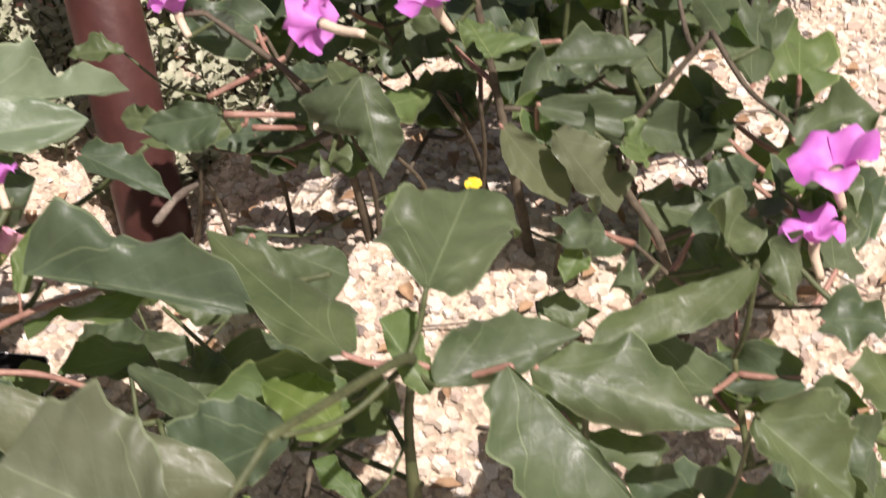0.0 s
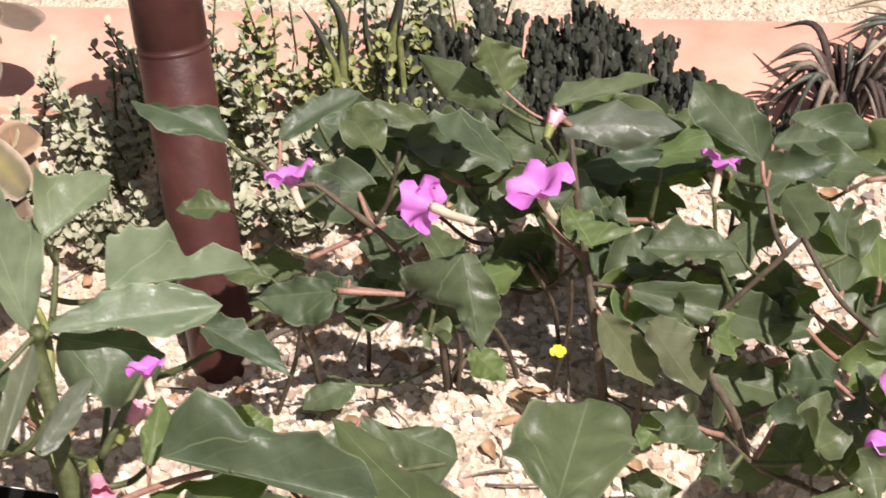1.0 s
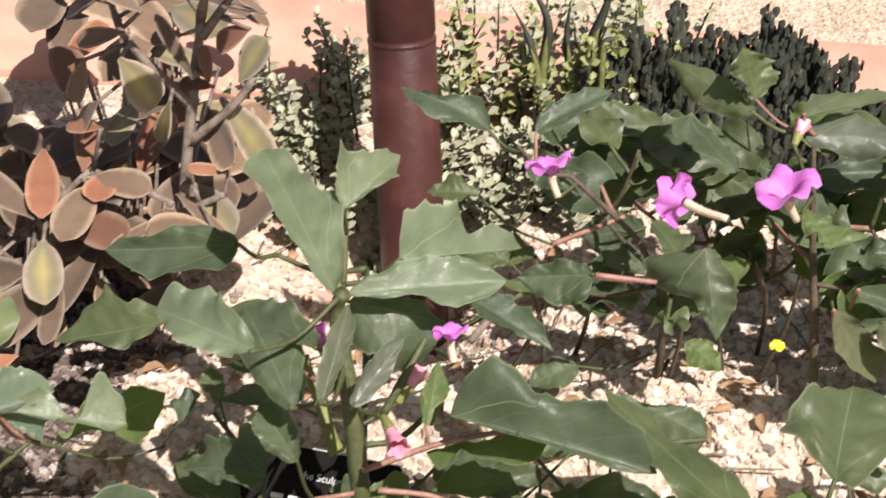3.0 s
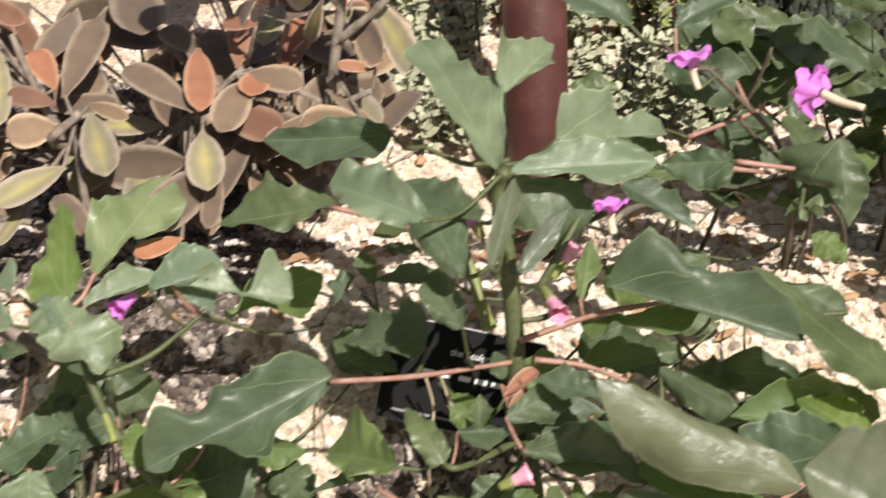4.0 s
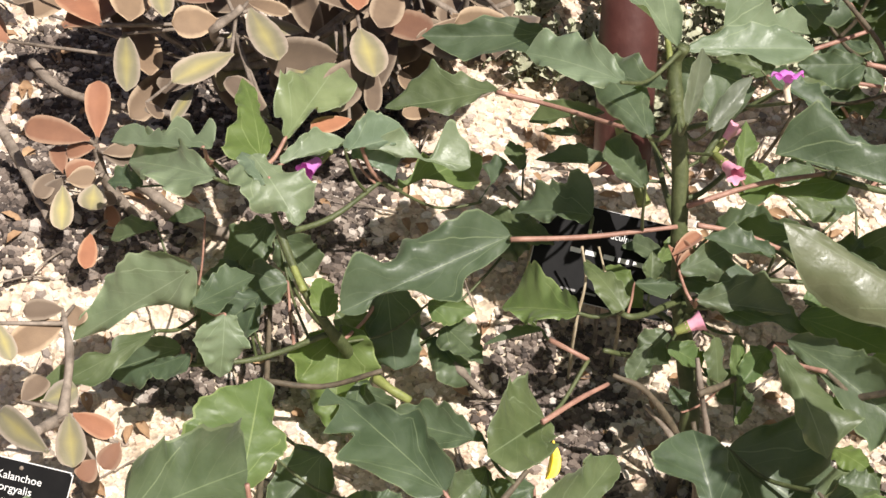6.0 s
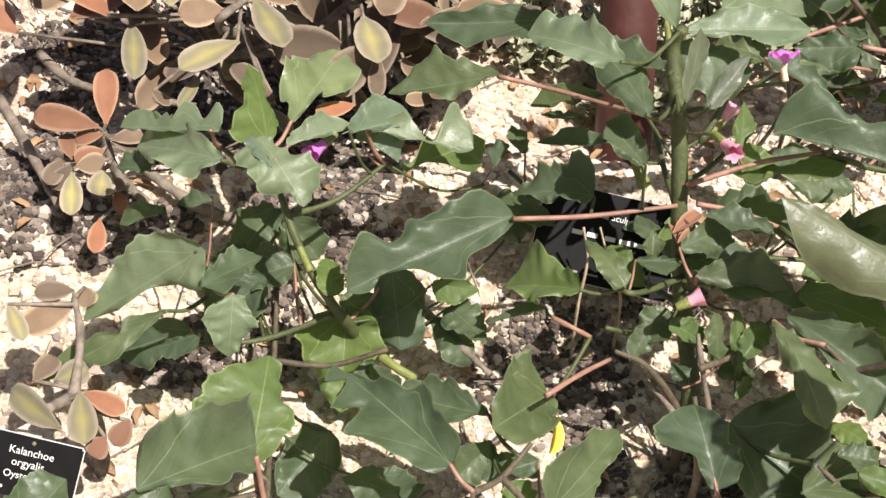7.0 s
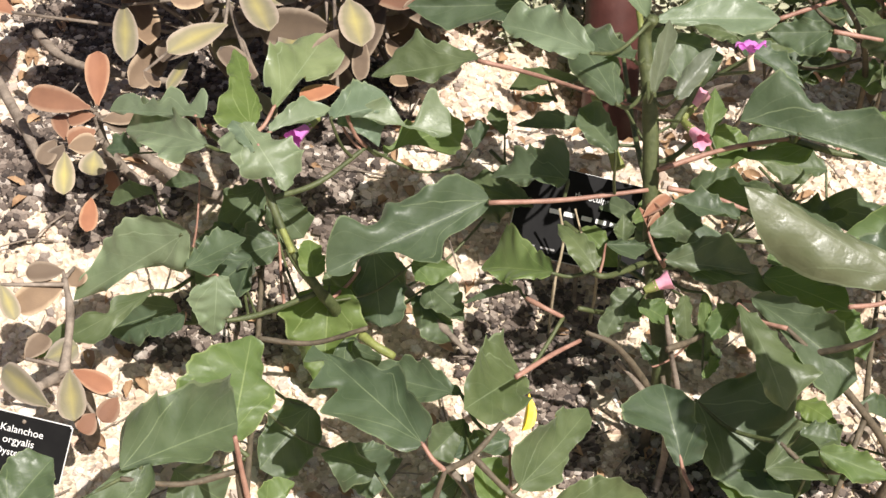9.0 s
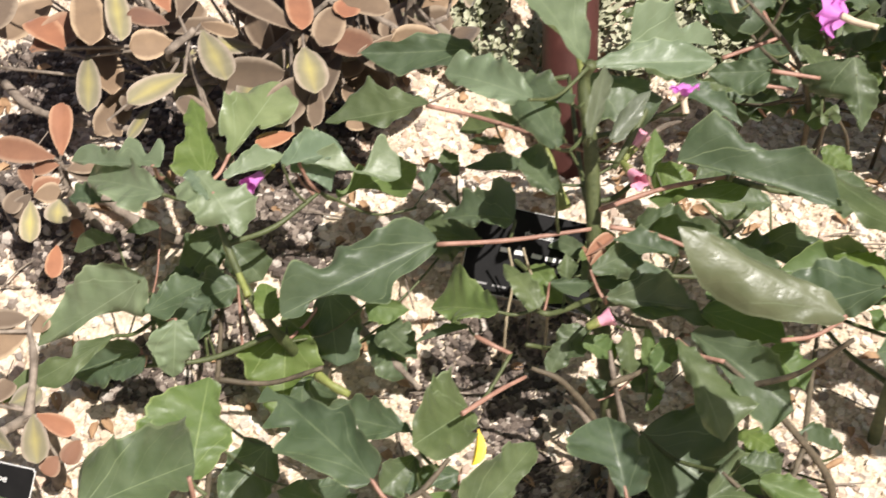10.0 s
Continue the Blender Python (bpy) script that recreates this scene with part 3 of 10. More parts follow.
stalk("branch", sprout_shrub, [(-0.276, 1.251, 0.183), (-0.307, 1.276, 0.162), (-0.338, 1.300, 0.170)], 0.0036, 0.0026, GREENSTEM, "", 0.2, 7)
shaped_leaf(sprout_shrub, (-0.255, 1.291, 0.206), (-0.204, 1.452, 0.185), (7, 12, 23, 36, 42, 42, 39, 33, 28, 25, 15, 6), (3, 4, 5, 6, 10, 16, 23, 30, 34, 29, 23, 15), node_at=(-0.279, 1.258, 0.190), roll=-10, material=PALEGREEN)
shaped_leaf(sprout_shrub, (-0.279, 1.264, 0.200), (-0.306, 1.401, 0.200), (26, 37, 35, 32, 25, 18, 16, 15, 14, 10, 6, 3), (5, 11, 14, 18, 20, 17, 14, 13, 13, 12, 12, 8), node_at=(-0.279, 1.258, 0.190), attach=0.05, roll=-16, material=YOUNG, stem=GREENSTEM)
shaped_leaf(sprout_shrub, (-0.324, 1.232, 0.200), (-0.423, 1.316, 0.149), (8, 18, 30, 32, 29, 26, 24, 21, 18, 14, 9, 4), (5, 10, 14, 18, 21, 25, 28, 31, 33, 31, 30, 22), node_at=(-0.285, 1.258, 0.177), roll=-3, material=PALEGREEN, stem=GREENSTEM)
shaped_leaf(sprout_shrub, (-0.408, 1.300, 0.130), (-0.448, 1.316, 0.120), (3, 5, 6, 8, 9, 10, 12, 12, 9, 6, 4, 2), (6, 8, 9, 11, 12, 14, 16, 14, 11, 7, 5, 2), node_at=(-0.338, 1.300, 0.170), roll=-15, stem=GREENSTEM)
shaped_leaf(sprout_shrub, (-0.288, 1.259, 0.209), (-0.239, 1.192, 0.172), (8, 11, 14, 18, 23, 33, 38, 39, 37, 33, 16, 12), (27, 34, 33, 32, 31, 31, 31, 25, 13, 5, 6, 4), node_at=(-0.273, 1.245, 0.178), attach=0.37, roll=0, material=PALEGREEN)
shaped_leaf(sprout_shrub, (-0.329, 1.264, 0.212), (-0.443, 1.335, 0.160), (2, 2, 3, 3, 4, 4, 5, 5, 5, 5, 3, 1), (23, 31, 14, 25, 27, 10, 17, 8, 20, 24, 21, 13), node_at=(-0.332, 1.295, 0.168), attach=0.08, roll=-0, material=PALEGREEN)
shaped_leaf(sprout_shrub, (-0.258, 1.250, 0.205), (-0.190, 1.295, 0.200), (7, 10, 13, 16, 19, 21, 23, 24, 19, 14, 9, 4), (1, 1, 1, 2, 2, 3, 4, 4, 4, 4, 3, 1), node_at=(-0.279, 1.258, 0.190), roll=-4, material=PALEGREEN)
shaped_leaf(sprout_shrub, (-0.273, 1.223, 0.200), (-0.299, 1.268, 0.205), (4, 5, 7, 8, 10, 10, 10, 11, 11, 11, 8, 3), (1, 1, 1, 1, 1, 1, 4, 6, 9, 11, 7, 3), node_at=(-0.273, 1.245, 0.178), roll=-7, material=PALEGREEN, stem=GREENSTEM)
shaped_leaf(sprout_shrub, (-0.192, 1.253, 0.222), (-0.127, 1.295, 0.210), (8, 14, 19, 24, 28, 33, 35, 36, 33, 29, 24, 15), (1, 1, 2, 2, 4, 5, 6, 6, 7, 6, 4, 2), node_at=(-0.170, 1.270, 0.153), roll=0, material=PALEGREEN, stem=GREENSTEM)
shaped_leaf(sprout_shrub, (-0.176, 1.270, 0.215), (-0.062, 1.273, 0.188), (7, 11, 15, 19, 24, 14, 3, 3, 39, 36, 28, 20), (1, 1, 1, 2, 3, 3, 4, 5, 6, 6, 9, 6), node_at=(-0.155, 1.280, 0.160), roll=5, material=PALEGREEN)
shaped_leaf(sprout_shrub, (-0.185, 1.283, 0.200), (-0.141, 1.269, 0.170), (8, 10, 12, 15, 17, 20, 22, 23, 24, 23, 12, 5), (6, 9, 7, 5, 4, 3, 2, 1, 1, 0, 0, 0), node_at=(-0.160, 1.277, 0.158), roll=-3, material=PALEGREEN)
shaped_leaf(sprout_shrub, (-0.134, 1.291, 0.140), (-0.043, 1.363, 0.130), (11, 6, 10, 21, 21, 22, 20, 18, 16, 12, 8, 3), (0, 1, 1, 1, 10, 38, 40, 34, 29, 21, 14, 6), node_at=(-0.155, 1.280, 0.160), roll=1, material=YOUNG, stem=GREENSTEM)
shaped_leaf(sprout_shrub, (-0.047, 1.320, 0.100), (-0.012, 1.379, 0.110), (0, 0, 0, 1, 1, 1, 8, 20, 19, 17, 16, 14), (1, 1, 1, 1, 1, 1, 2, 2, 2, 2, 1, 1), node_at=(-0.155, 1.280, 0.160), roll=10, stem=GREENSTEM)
shaped_leaf(sprout_shrub, (-0.340, 1.147, 0.153), (-0.469, 1.145, 0.050), (9, 20, 29, 29, 16, 7, 6, 8, 9, 7, 4, 2), (11, 24, 34, 44, 45, 46, 42, 37, 28, 20, 12, 5), node_at=(-0.342, 1.180, 0.096), attach=0.06, roll=10, material=PALEGREEN, stem=GREENSTEM)
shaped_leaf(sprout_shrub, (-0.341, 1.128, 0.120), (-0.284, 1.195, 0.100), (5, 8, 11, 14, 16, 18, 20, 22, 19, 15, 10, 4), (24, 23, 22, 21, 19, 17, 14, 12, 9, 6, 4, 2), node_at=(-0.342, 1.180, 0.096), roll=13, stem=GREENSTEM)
shaped_leaf(sprout_shrub, (-0.311, 1.136, 0.100), (-0.316, 1.105, 0.040), (12, 14, 16, 20, 25, 26, 22, 19, 15, 12, 8, 3), (8, 16, 27, 31, 31, 28, 24, 21, 18, 14, 10, 4), node_at=(-0.342, 1.173, 0.082), roll=5, material=PALEGREEN)
shaped_leaf(sprout_shrub, (-0.379, 1.132, 0.080), (-0.510, 1.077, 0.030), (2, 4, 6, 10, 13, 21, 21, 12, 7, 5, 6, 3), (4, 8, 12, 17, 3, 13, 15, 17, 17, 15, 10, 4), node_at=(-0.341, 1.166, 0.067), roll=-12, stem=GREENSTEM)
shaped_leaf(sprout_shrub, (-0.346, 1.119, 0.060), (-0.390, 1.117, 0.040), (9, 18, 21, 21, 21, 21, 20, 19, 18, 16, 9, 4), (1, 2, 2, 3, 3, 4, 4, 5, 5, 4, 2, 1), node_at=(-0.351, 1.132, 0.030), roll=-1)
shaped_leaf(sprout_shrub, (-0.364, 1.186, 0.000), (-0.445, 1.177, -0.030), (4, 7, 10, 13, 17, 21, 24, 28, 24, 17, 11, 5), (9, 16, 21, 22, 24, 25, 26, 25, 22, 19, 17, 7), node_at=(-0.343, 1.133, 0.030), roll=14)
shaped_leaf(sprout_shrub, (-0.253, 1.248, 0.040), (-0.325, 1.239, 0.010), (10, 17, 23, 24, 24, 23, 22, 21, 19, 13, 8, 3), (12, 19, 26, 29, 29, 30, 30, 30, 31, 21, 12, 5), node_at=(-0.242, 1.155, 0.038), roll=-10)
shaped_leaf(sprout_shrub, (-0.395, 1.286, 0.080), (-0.446, 1.290, 0.060), (0, 0, 0, 1, 1, 1, 2, 3, 4, 5, 4, 2), (8, 10, 12, 15, 18, 20, 19, 17, 16, 15, 10, 4), node_at=(-0.342, 1.171, 0.077), roll=5, stem=GREENSTEM)
shaped_leaf(sprout_shrub, (-0.344, 1.299, 0.090), (-0.384, 1.301, 0.080), (2, 3, 4, 4, 5, 6, 6, 5, 4, 3, 2, 1), (5, 7, 8, 10, 12, 13, 11, 9, 7, 5, 3, 1), node_at=(-0.342, 1.178, 0.091), roll=9)
shaped_leaf(sprout_shrub, (-0.209, 1.146, 0.090), (-0.215, 1.193, 0.100), (7, 10, 14, 16, 16, 16, 16, 15, 14, 11, 9, 6), (6, 12, 13, 13, 14, 15, 14, 13, 12, 10, 7, 3), node_at=(-0.217, 1.168, 0.075), roll=-5, material=YOUNG, stem=GREENSTEM)
shaped_leaf(sprout_shrub, (-0.194, 1.193, 0.030), (-0.199, 1.112, -0.050), (25, 31, 38, 42, 44, 39, 33, 29, 26, 21, 16, 9), (16, 35, 44, 48, 47, 44, 39, 33, 27, 21, 15, 7), node_at=(-0.193, 1.168, 0.024), roll=-10, material=YOUNG, stem=GREENSTEM)
shaped_leaf(sprout_shrub, (-0.146, 1.228, 0.060), (-0.135, 1.158, 0.000), (10, 21, 27, 33, 34, 33, 32, 31, 30, 29, 27, 20), (8, 13, 19, 22, 24, 27, 26, 24, 23, 22, 16, 6), node_at=(-0.195, 1.167, 0.030), roll=-12)
shaped_leaf(sprout_shrub, (-0.103, 1.188, 0.070), (-0.053, 1.179, 0.070), (4, 6, 8, 10, 11, 11, 10, 10, 9, 6, 4, 2), (7, 13, 18, 19, 19, 20, 21, 17, 13, 9, 6, 2), node_at=(-0.195, 1.167, 0.030), roll=-15, material=YOUNG, stem=GREENSTEM)
shaped_leaf(sprout_shrub, (-0.084, 1.185, 0.040), (-0.044, 1.141, 0.030), (9, 11, 14, 17, 19, 22, 20, 17, 13, 9, 5, 2), (10, 16, 22, 22, 21, 20, 20, 19, 15, 10, 6, 3), node_at=(-0.183, 1.173, 0.000), roll=10, stem=GREENSTEM)
shaped_leaf(sprout_shrub, (-0.175, 1.139, 0.000), (-0.138, 1.094, -0.040), (8, 11, 13, 16, 20, 21, 21, 22, 22, 22, 13, 5), (12, 21, 28, 29, 29, 30, 30, 31, 31, 23, 13, 5), node_at=(-0.183, 1.173, 0.000), roll=-4, stem=GREENSTEM)
shaped_leaf(sprout_shrub, (-0.308, 1.288, 0.030), (-0.339, 1.255, 0.000), (10, 16, 21, 25, 25, 25, 25, 25, 24, 24, 15, 6), (9, 18, 20, 20, 21, 22, 23, 24, 24, 19, 11, 4), node_at=(-0.273, 1.148, 0.028), roll=13, stem=GREENSTEM)
shaped_leaf(sprout_shrub, (-0.264, 1.302, 0.060), (-0.226, 1.281, 0.020), (9, 13, 18, 22, 22, 23, 23, 23, 24, 22, 13, 5), (9, 13, 17, 21, 22, 22, 23, 23, 23, 21, 12, 5), node_at=(-0.226, 1.158, 0.043), roll=-6, stem=GREENSTEM)
shaped_leaf(sprout_shrub, (-0.282, 1.228, 0.039), (-0.338, 1.203, 0.000), (35, 36, 37, 38, 40, 41, 42, 41, 31, 21, 12, 5), (10, 14, 17, 22, 25, 26, 27, 27, 28, 29, 23, 9), node_at=(-0.281, 1.146, 0.026), attach=0.23, roll=-15, stem=GREENSTEM)
shaped_leaf(sprout_shrub, (-0.199, 1.222, 0.020), (-0.143, 1.188, -0.020), (8, 13, 17, 21, 23, 24, 26, 28, 29, 27, 16, 6), (9, 13, 17, 22, 23, 25, 27, 29, 30, 26, 15, 6), node_at=(-0.188, 1.171, 0.012), roll=2, stem=GREENSTEM)
shaped_leaf(sprout_shrub, (0.021, 1.353, 0.050), (-0.032, 1.320, 0.030), (12, 19, 27, 28, 28, 29, 29, 29, 29, 24, 14, 5), (9, 13, 16, 21, 23, 23, 23, 23, 24, 24, 24, 21), node_at=(-0.183, 1.173, 0.000), roll=-1, stem=GREENSTEM)
shaped_leaf(sprout_shrub, (-0.280, 1.358, 0.030), (-0.326, 1.261, 0.020), (12, 15, 17, 20, 23, 26, 29, 32, 25, 17, 10, 4), (13, 16, 20, 24, 28, 32, 29, 23, 18, 12, 7, 3), node_at=(-0.193, 1.168, 0.024), roll=10, stem=GREENSTEM)
shaped_leaf(sprout_shrub, (-0.095, 1.189, 0.020), (-0.055, 1.129, 0.010), (12, 18, 24, 31, 27, 23, 20, 16, 12, 8, 5, 2), (10, 12, 14, 16, 18, 21, 23, 25, 21, 15, 9, 3), node_at=(-0.183, 1.173, 0.000), roll=8, stem=GREENSTEM)

# flowering shrub
flowering_shrub = thing("flowering_shrub", (0.173, 1.097, 0.000), "grey-green flowering shrub with thick green stem and pink leaf stalks", "shrub", "grey-green shrubs in the bed")
stalk("stem", flowering_shrub, [(0.173, 1.097, 0.000), (0.163, 1.158, 0.070), (0.154, 1.190, 0.140), (0.147, 1.239, 0.240), (0.137, 1.283, 0.310), (0.143, 1.284, 0.340)], 0.0115, 0.0068, GREENSTEM, "", 0.25, 9)
stalk("branch", flowering_shrub, [(0.256, 1.185, 0.160), (0.320, 1.095, 0.165), (0.386, 1.022, 0.212)], 0.0036, 0.0026, GREENSTEM, "", 0.2, 7)
stalk("branch", flowering_shrub, [(0.153, 1.198, 0.157), (0.151, 1.358, 0.135), (0.150, 1.517, 0.143)], 0.0036, 0.0026, GREENSTEM, "", 0.2, 7)
stalk("branch", flowering_shrub, [(0.151, 1.398, 0.137), (0.227, 1.398, 0.164), (0.303, 1.398, 0.220)], 0.0036, 0.0026, GREENSTEM, "", 0.2, 7)
stalk("branch", flowering_shrub, [(0.291, 1.214, 0.237), (0.373, 1.214, 0.213), (0.456, 1.214, 0.220)], 0.0036, 0.0026, GREENSTEM, "", 0.2, 7)
stalk("branch", flowering_shrub, [(0.163, 1.158, 0.070), (0.078, 1.281, 0.046), (-0.007, 1.404, 0.052)], 0.0036, 0.0026, GREENSTEM, "", 0.2, 7)
stalk("branch", flowering_shrub, [(0.150, 1.517, 0.143), (0.104, 1.519, 0.137), (0.059, 1.520, 0.162)], 0.0036, 0.0026, GREENSTEM, "", 0.2, 7)
stalk("branch", flowering_shrub, [(0.137, 1.283, 0.310), (0.140, 1.338, 0.300), (0.142, 1.394, 0.320)], 0.0036, 0.0026, GREENSTEM, "", 0.2, 7)
stalk("branch", flowering_shrub, [(0.035, 1.342, 0.049), (0.017, 1.327, 0.051), (-0.001, 1.311, 0.082)], 0.0036, 0.0026, GREENSTEM, "", 0.2, 7)
stalk("branch", flowering_shrub, [(0.165, 1.148, 0.058), (0.120, 1.132, 0.054), (0.075, 1.115, 0.079)], 0.0036, 0.0026, GREENSTEM, "", 0.2, 7)
stalk("branch", flowering_shrub, [(0.159, 1.174, 0.105), (0.158, 1.141, 0.113), (0.158, 1.108, 0.150)], 0.0036, 0.0026, GREENSTEM, "", 0.2, 7)
stalk("branch", flowering_shrub, [(0.152, 1.278, 0.146), (0.184, 1.283, 0.148), (0.216, 1.289, 0.180)], 0.0036, 0.0026, GREENSTEM, "", 0.2, 7)
shaped_leaf(flowering_shrub, (-0.029, 1.400, 0.194), (-0.151, 1.406, 0.160), (3, 6, 9, 12, 16, 21, 17, 10, 6, 6, 4, 2), (7, 14, 19, 24, 24, 31, 44, 41, 36, 23, 13, 5), node_at=(-0.030, 1.387, 0.200), roll=-5, stem=GREENSTEM)
shaped_leaf(flowering_shrub, (0.065, 1.231, 0.160), (-0.016, 1.267, 0.130), (17, 16, 15, 14, 14, 14, 14, 12, 9, 6, 4, 2), (27, 35, 38, 30, 24, 23, 23, 23, 19, 13, 8, 3), node_at=(0.057, 1.187, 0.170), roll=-15, stem=GREENSTEM)
shaped_leaf(flowering_shrub, (0.082, 1.357, 0.200), (0.008, 1.387, 0.160), (1, 2, 2, 2, 2, 1, 1, 3, 5, 7, 4, 2), (3, 6, 9, 12, 15, 18, 19, 20, 20, 20, 12, 5), node_at=(0.047, 1.351, 0.204), roll=-11, stem=GREENSTEM)
shaped_leaf(flowering_shrub, (0.087, 1.312, 0.170), (0.013, 1.334, 0.150), (2, 3, 4, 5, 5, 5, 5, 6, 4, 3, 2, 1), (4, 8, 11, 12, 14, 16, 15, 13, 11, 7, 4, 2), node_at=(0.152, 1.310, 0.142), roll=-1, stem=GREENSTEM)
shaped_leaf(flowering_shrub, (0.058, 1.344, 0.180), (0.018, 1.371, 0.160), (3, 4, 6, 7, 8, 8, 7, 6, 4, 3, 2, 1), (3, 4, 5, 6, 7, 7, 8, 8, 6, 4, 3, 1), node_at=(0.047, 1.351, 0.204), roll=-12, stem=GREENSTEM)
shaped_leaf(flowering_shrub, (0.006, 1.377, 0.100), (-0.008, 1.417, 0.110), (5, 6, 7, 8, 10, 11, 12, 13, 10, 7, 4, 2), (4, 6, 7, 9, 10, 11, 11, 9, 7, 5, 3, 1), node_at=(0.010, 1.379, 0.051), roll=9, stem=GREENSTEM)
shaped_leaf(flowering_shrub, (-0.022, 1.197, 0.160), (-0.194, 1.116, 0.125), (7, 14, 17, 20, 23, 42, 34, 11, 3, 1, 11, 8), (18, 33, 40, 38, 37, 38, 40, 27, 31, 47, 37, 20), node_at=(-0.023, 1.186, 0.165), roll=5, stem=GREENSTEM, wave=0.6)
shaped_leaf(flowering_shrub, (0.010, 1.023, 0.074), (-0.053, 0.946, 0.106), (10, 19, 20, 21, 23, 27, 32, 34, 32, 31, 30, 23), (36, 42, 47, 50, 48, 46, 44, 40, 37, 29, 20, 9), node_at=(0.058, 1.100, 0.080), attach=0.13, roll=0, stem=GREENSTEM)
shaped_leaf(flowering_shrub, (0.041, 1.097, 0.150), (-0.029, 1.153, 0.100), (14, 15, 17, 30, 27, 23, 21, 18, 16, 13, 8, 3), (9, 13, 17, 21, 25, 30, 34, 39, 43, 41, 19, 7), node_at=(0.081, 1.103, 0.145), roll=-14, material=YOUNG, stem=GREENSTEM)
shaped_leaf(flowering_shrub, (0.012, 1.132, 0.090), (-0.047, 1.129, 0.070), (1, 1, 1, 1, 1, 1, 1, 1, 1, 1, 1, 1), (4, 6, 8, 10, 11, 10, 8, 7, 6, 4, 3, 1), node_at=(0.019, 1.118, 0.090), roll=5, stem=GREENSTEM)
shaped_leaf(flowering_shrub, (0.084, 1.092, 0.160), (0.048, 1.149, 0.170), (12, 13, 13, 14, 15, 15, 13, 12, 11, 9, 5, 2), (6, 12, 12, 12, 12, 12, 12, 11, 8, 6, 4, 2), node_at=(0.081, 1.103, 0.145), roll=-1, stem=GREENSTEM)
shaped_leaf(flowering_shrub, (0.116, 1.133, 0.160), (0.117, 1.156, 0.180), (5, 6, 8, 10, 12, 12, 10, 8, 6, 4, 3, 1), (4, 5, 6, 8, 9, 10, 11, 9, 7, 5, 3, 1), node_at=(0.112, 1.115, 0.133), roll=-3, stem=GREENSTEM)
shaped_leaf(flowering_shrub, (0.097, 1.119, 0.170), (0.148, 1.129, 0.160), (2, 3, 3, 4, 5, 4, 4, 3, 2, 2, 1, 1), (7, 12, 17, 19, 20, 21, 18, 15, 11, 8, 5, 2), node_at=(0.091, 1.103, 0.143), roll=6)
shaped_leaf(flowering_shrub, (0.156, 1.098, 0.169), (0.251, 1.091, 0.160), (7, 12, 18, 23, 28, 31, 33, 35, 28, 22, 13, 5), (4, 6, 7, 9, 7, 5, 3, 3, 4, 5, 3, 1), node_at=(0.158, 1.108, 0.150), roll=-15)
shaped_leaf(flowering_shrub, (0.179, 1.112, 0.150), (0.272, 1.078, 0.140), (1, 2, 3, 6, 9, 12, 14, 17, 17, 15, 10, 4), (6, 11, 15, 16, 16, 12, 4, 1, 3, 4, 3, 1), node_at=(0.158, 1.111, 0.146), roll=8, stem=GREENSTEM)
shaped_leaf(flowering_shrub, (0.142, 1.127, 0.180), (0.203, 1.175, 0.170), (5, 7, 9, 11, 13, 14, 16, 18, 20, 19, 18, 17), (6, 10, 14, 16, 19, 21, 23, 21, 18, 15, 10, 4), node_at=(0.158, 1.108, 0.150), roll=-3)
shaped_leaf(flowering_shrub, (0.233, 1.203, 0.270), (0.405, 1.152, 0.250), (32, 49, 55, 52, 37, 38, 42, 44, 38, 34, 30, 12), (1, 2, 3, 3, 3, 3, 5, 6, 7, 8, 6, 3), node_at=(0.296, 1.214, 0.238), attach=0.34, roll=-5, stem=GREENSTEM)
shaped_leaf(flowering_shrub, (0.321, 1.226, 0.220), (0.211, 1.222, 0.200), (16, 31, 35, 35, 34, 30, 24, 15, 4, 22, 27, 12), (4, 6, 8, 7, 4, 2, 1, 1, 1, 1, 1, 1), node_at=(0.332, 1.214, 0.225), roll=-14, material=YOUNG, stem=GREENSTEM)
shaped_leaf(flowering_shrub, (0.212, 1.237, 0.220), (0.223, 1.295, 0.240), (5, 6, 8, 9, 11, 12, 10, 8, 6, 5, 3, 1), (6, 7, 8, 9, 10, 12, 13, 14, 14, 9, 6, 2), node_at=(0.214, 1.214, 0.216), roll=-13, material=YOUNG)
shaped_leaf(flowering_shrub, (0.136, 1.285, 0.340), (0.063, 1.475, 0.340), (6, 12, 14, 15, 16, 16, 17, 19, 22, 28, 25, 11), (7, 16, 24, 31, 36, 41, 28, 24, 21, 22, 17, 7), node_at=(0.143, 1.284, 0.340), roll=0, material=PALEGREEN, stem=GREENSTEM)
shaped_leaf(flowering_shrub, (0.144, 1.368, 0.360), (0.192, 1.440, 0.360), (14, 22, 31, 37, 39, 32, 25, 21, 17, 12, 7, 3), (2, 2, 3, 4, 5, 8, 11, 14, 14, 10, 6, 2), node_at=(0.142, 1.383, 0.316), roll=-3, material=PALEGREEN, stem=GREENSTEM)
shaped_leaf(flowering_shrub, (0.191, 1.333, 0.330), (0.302, 1.398, 0.280), (41, 44, 47, 46, 45, 40, 19, 20, 25, 19, 13, 5), (1, 1, 1, 1, 2, 2, 2, 2, 2, 3, 2, 1), node_at=(0.140, 1.333, 0.301), roll=-13, material=PALEGREEN, stem=GREENSTEM)
shaped_leaf(flowering_shrub, (0.149, 1.292, 0.330), (0.285, 1.317, 0.318), (7, 11, 16, 20, 25, 26, 25, 24, 22, 18, 13, 5), (3, 4, 6, 7, 7, 10, 22, 23, 20, 16, 12, 6), node_at=(0.141, 1.284, 0.328), roll=5, material=PALEGREEN, stem=GREENSTEM)
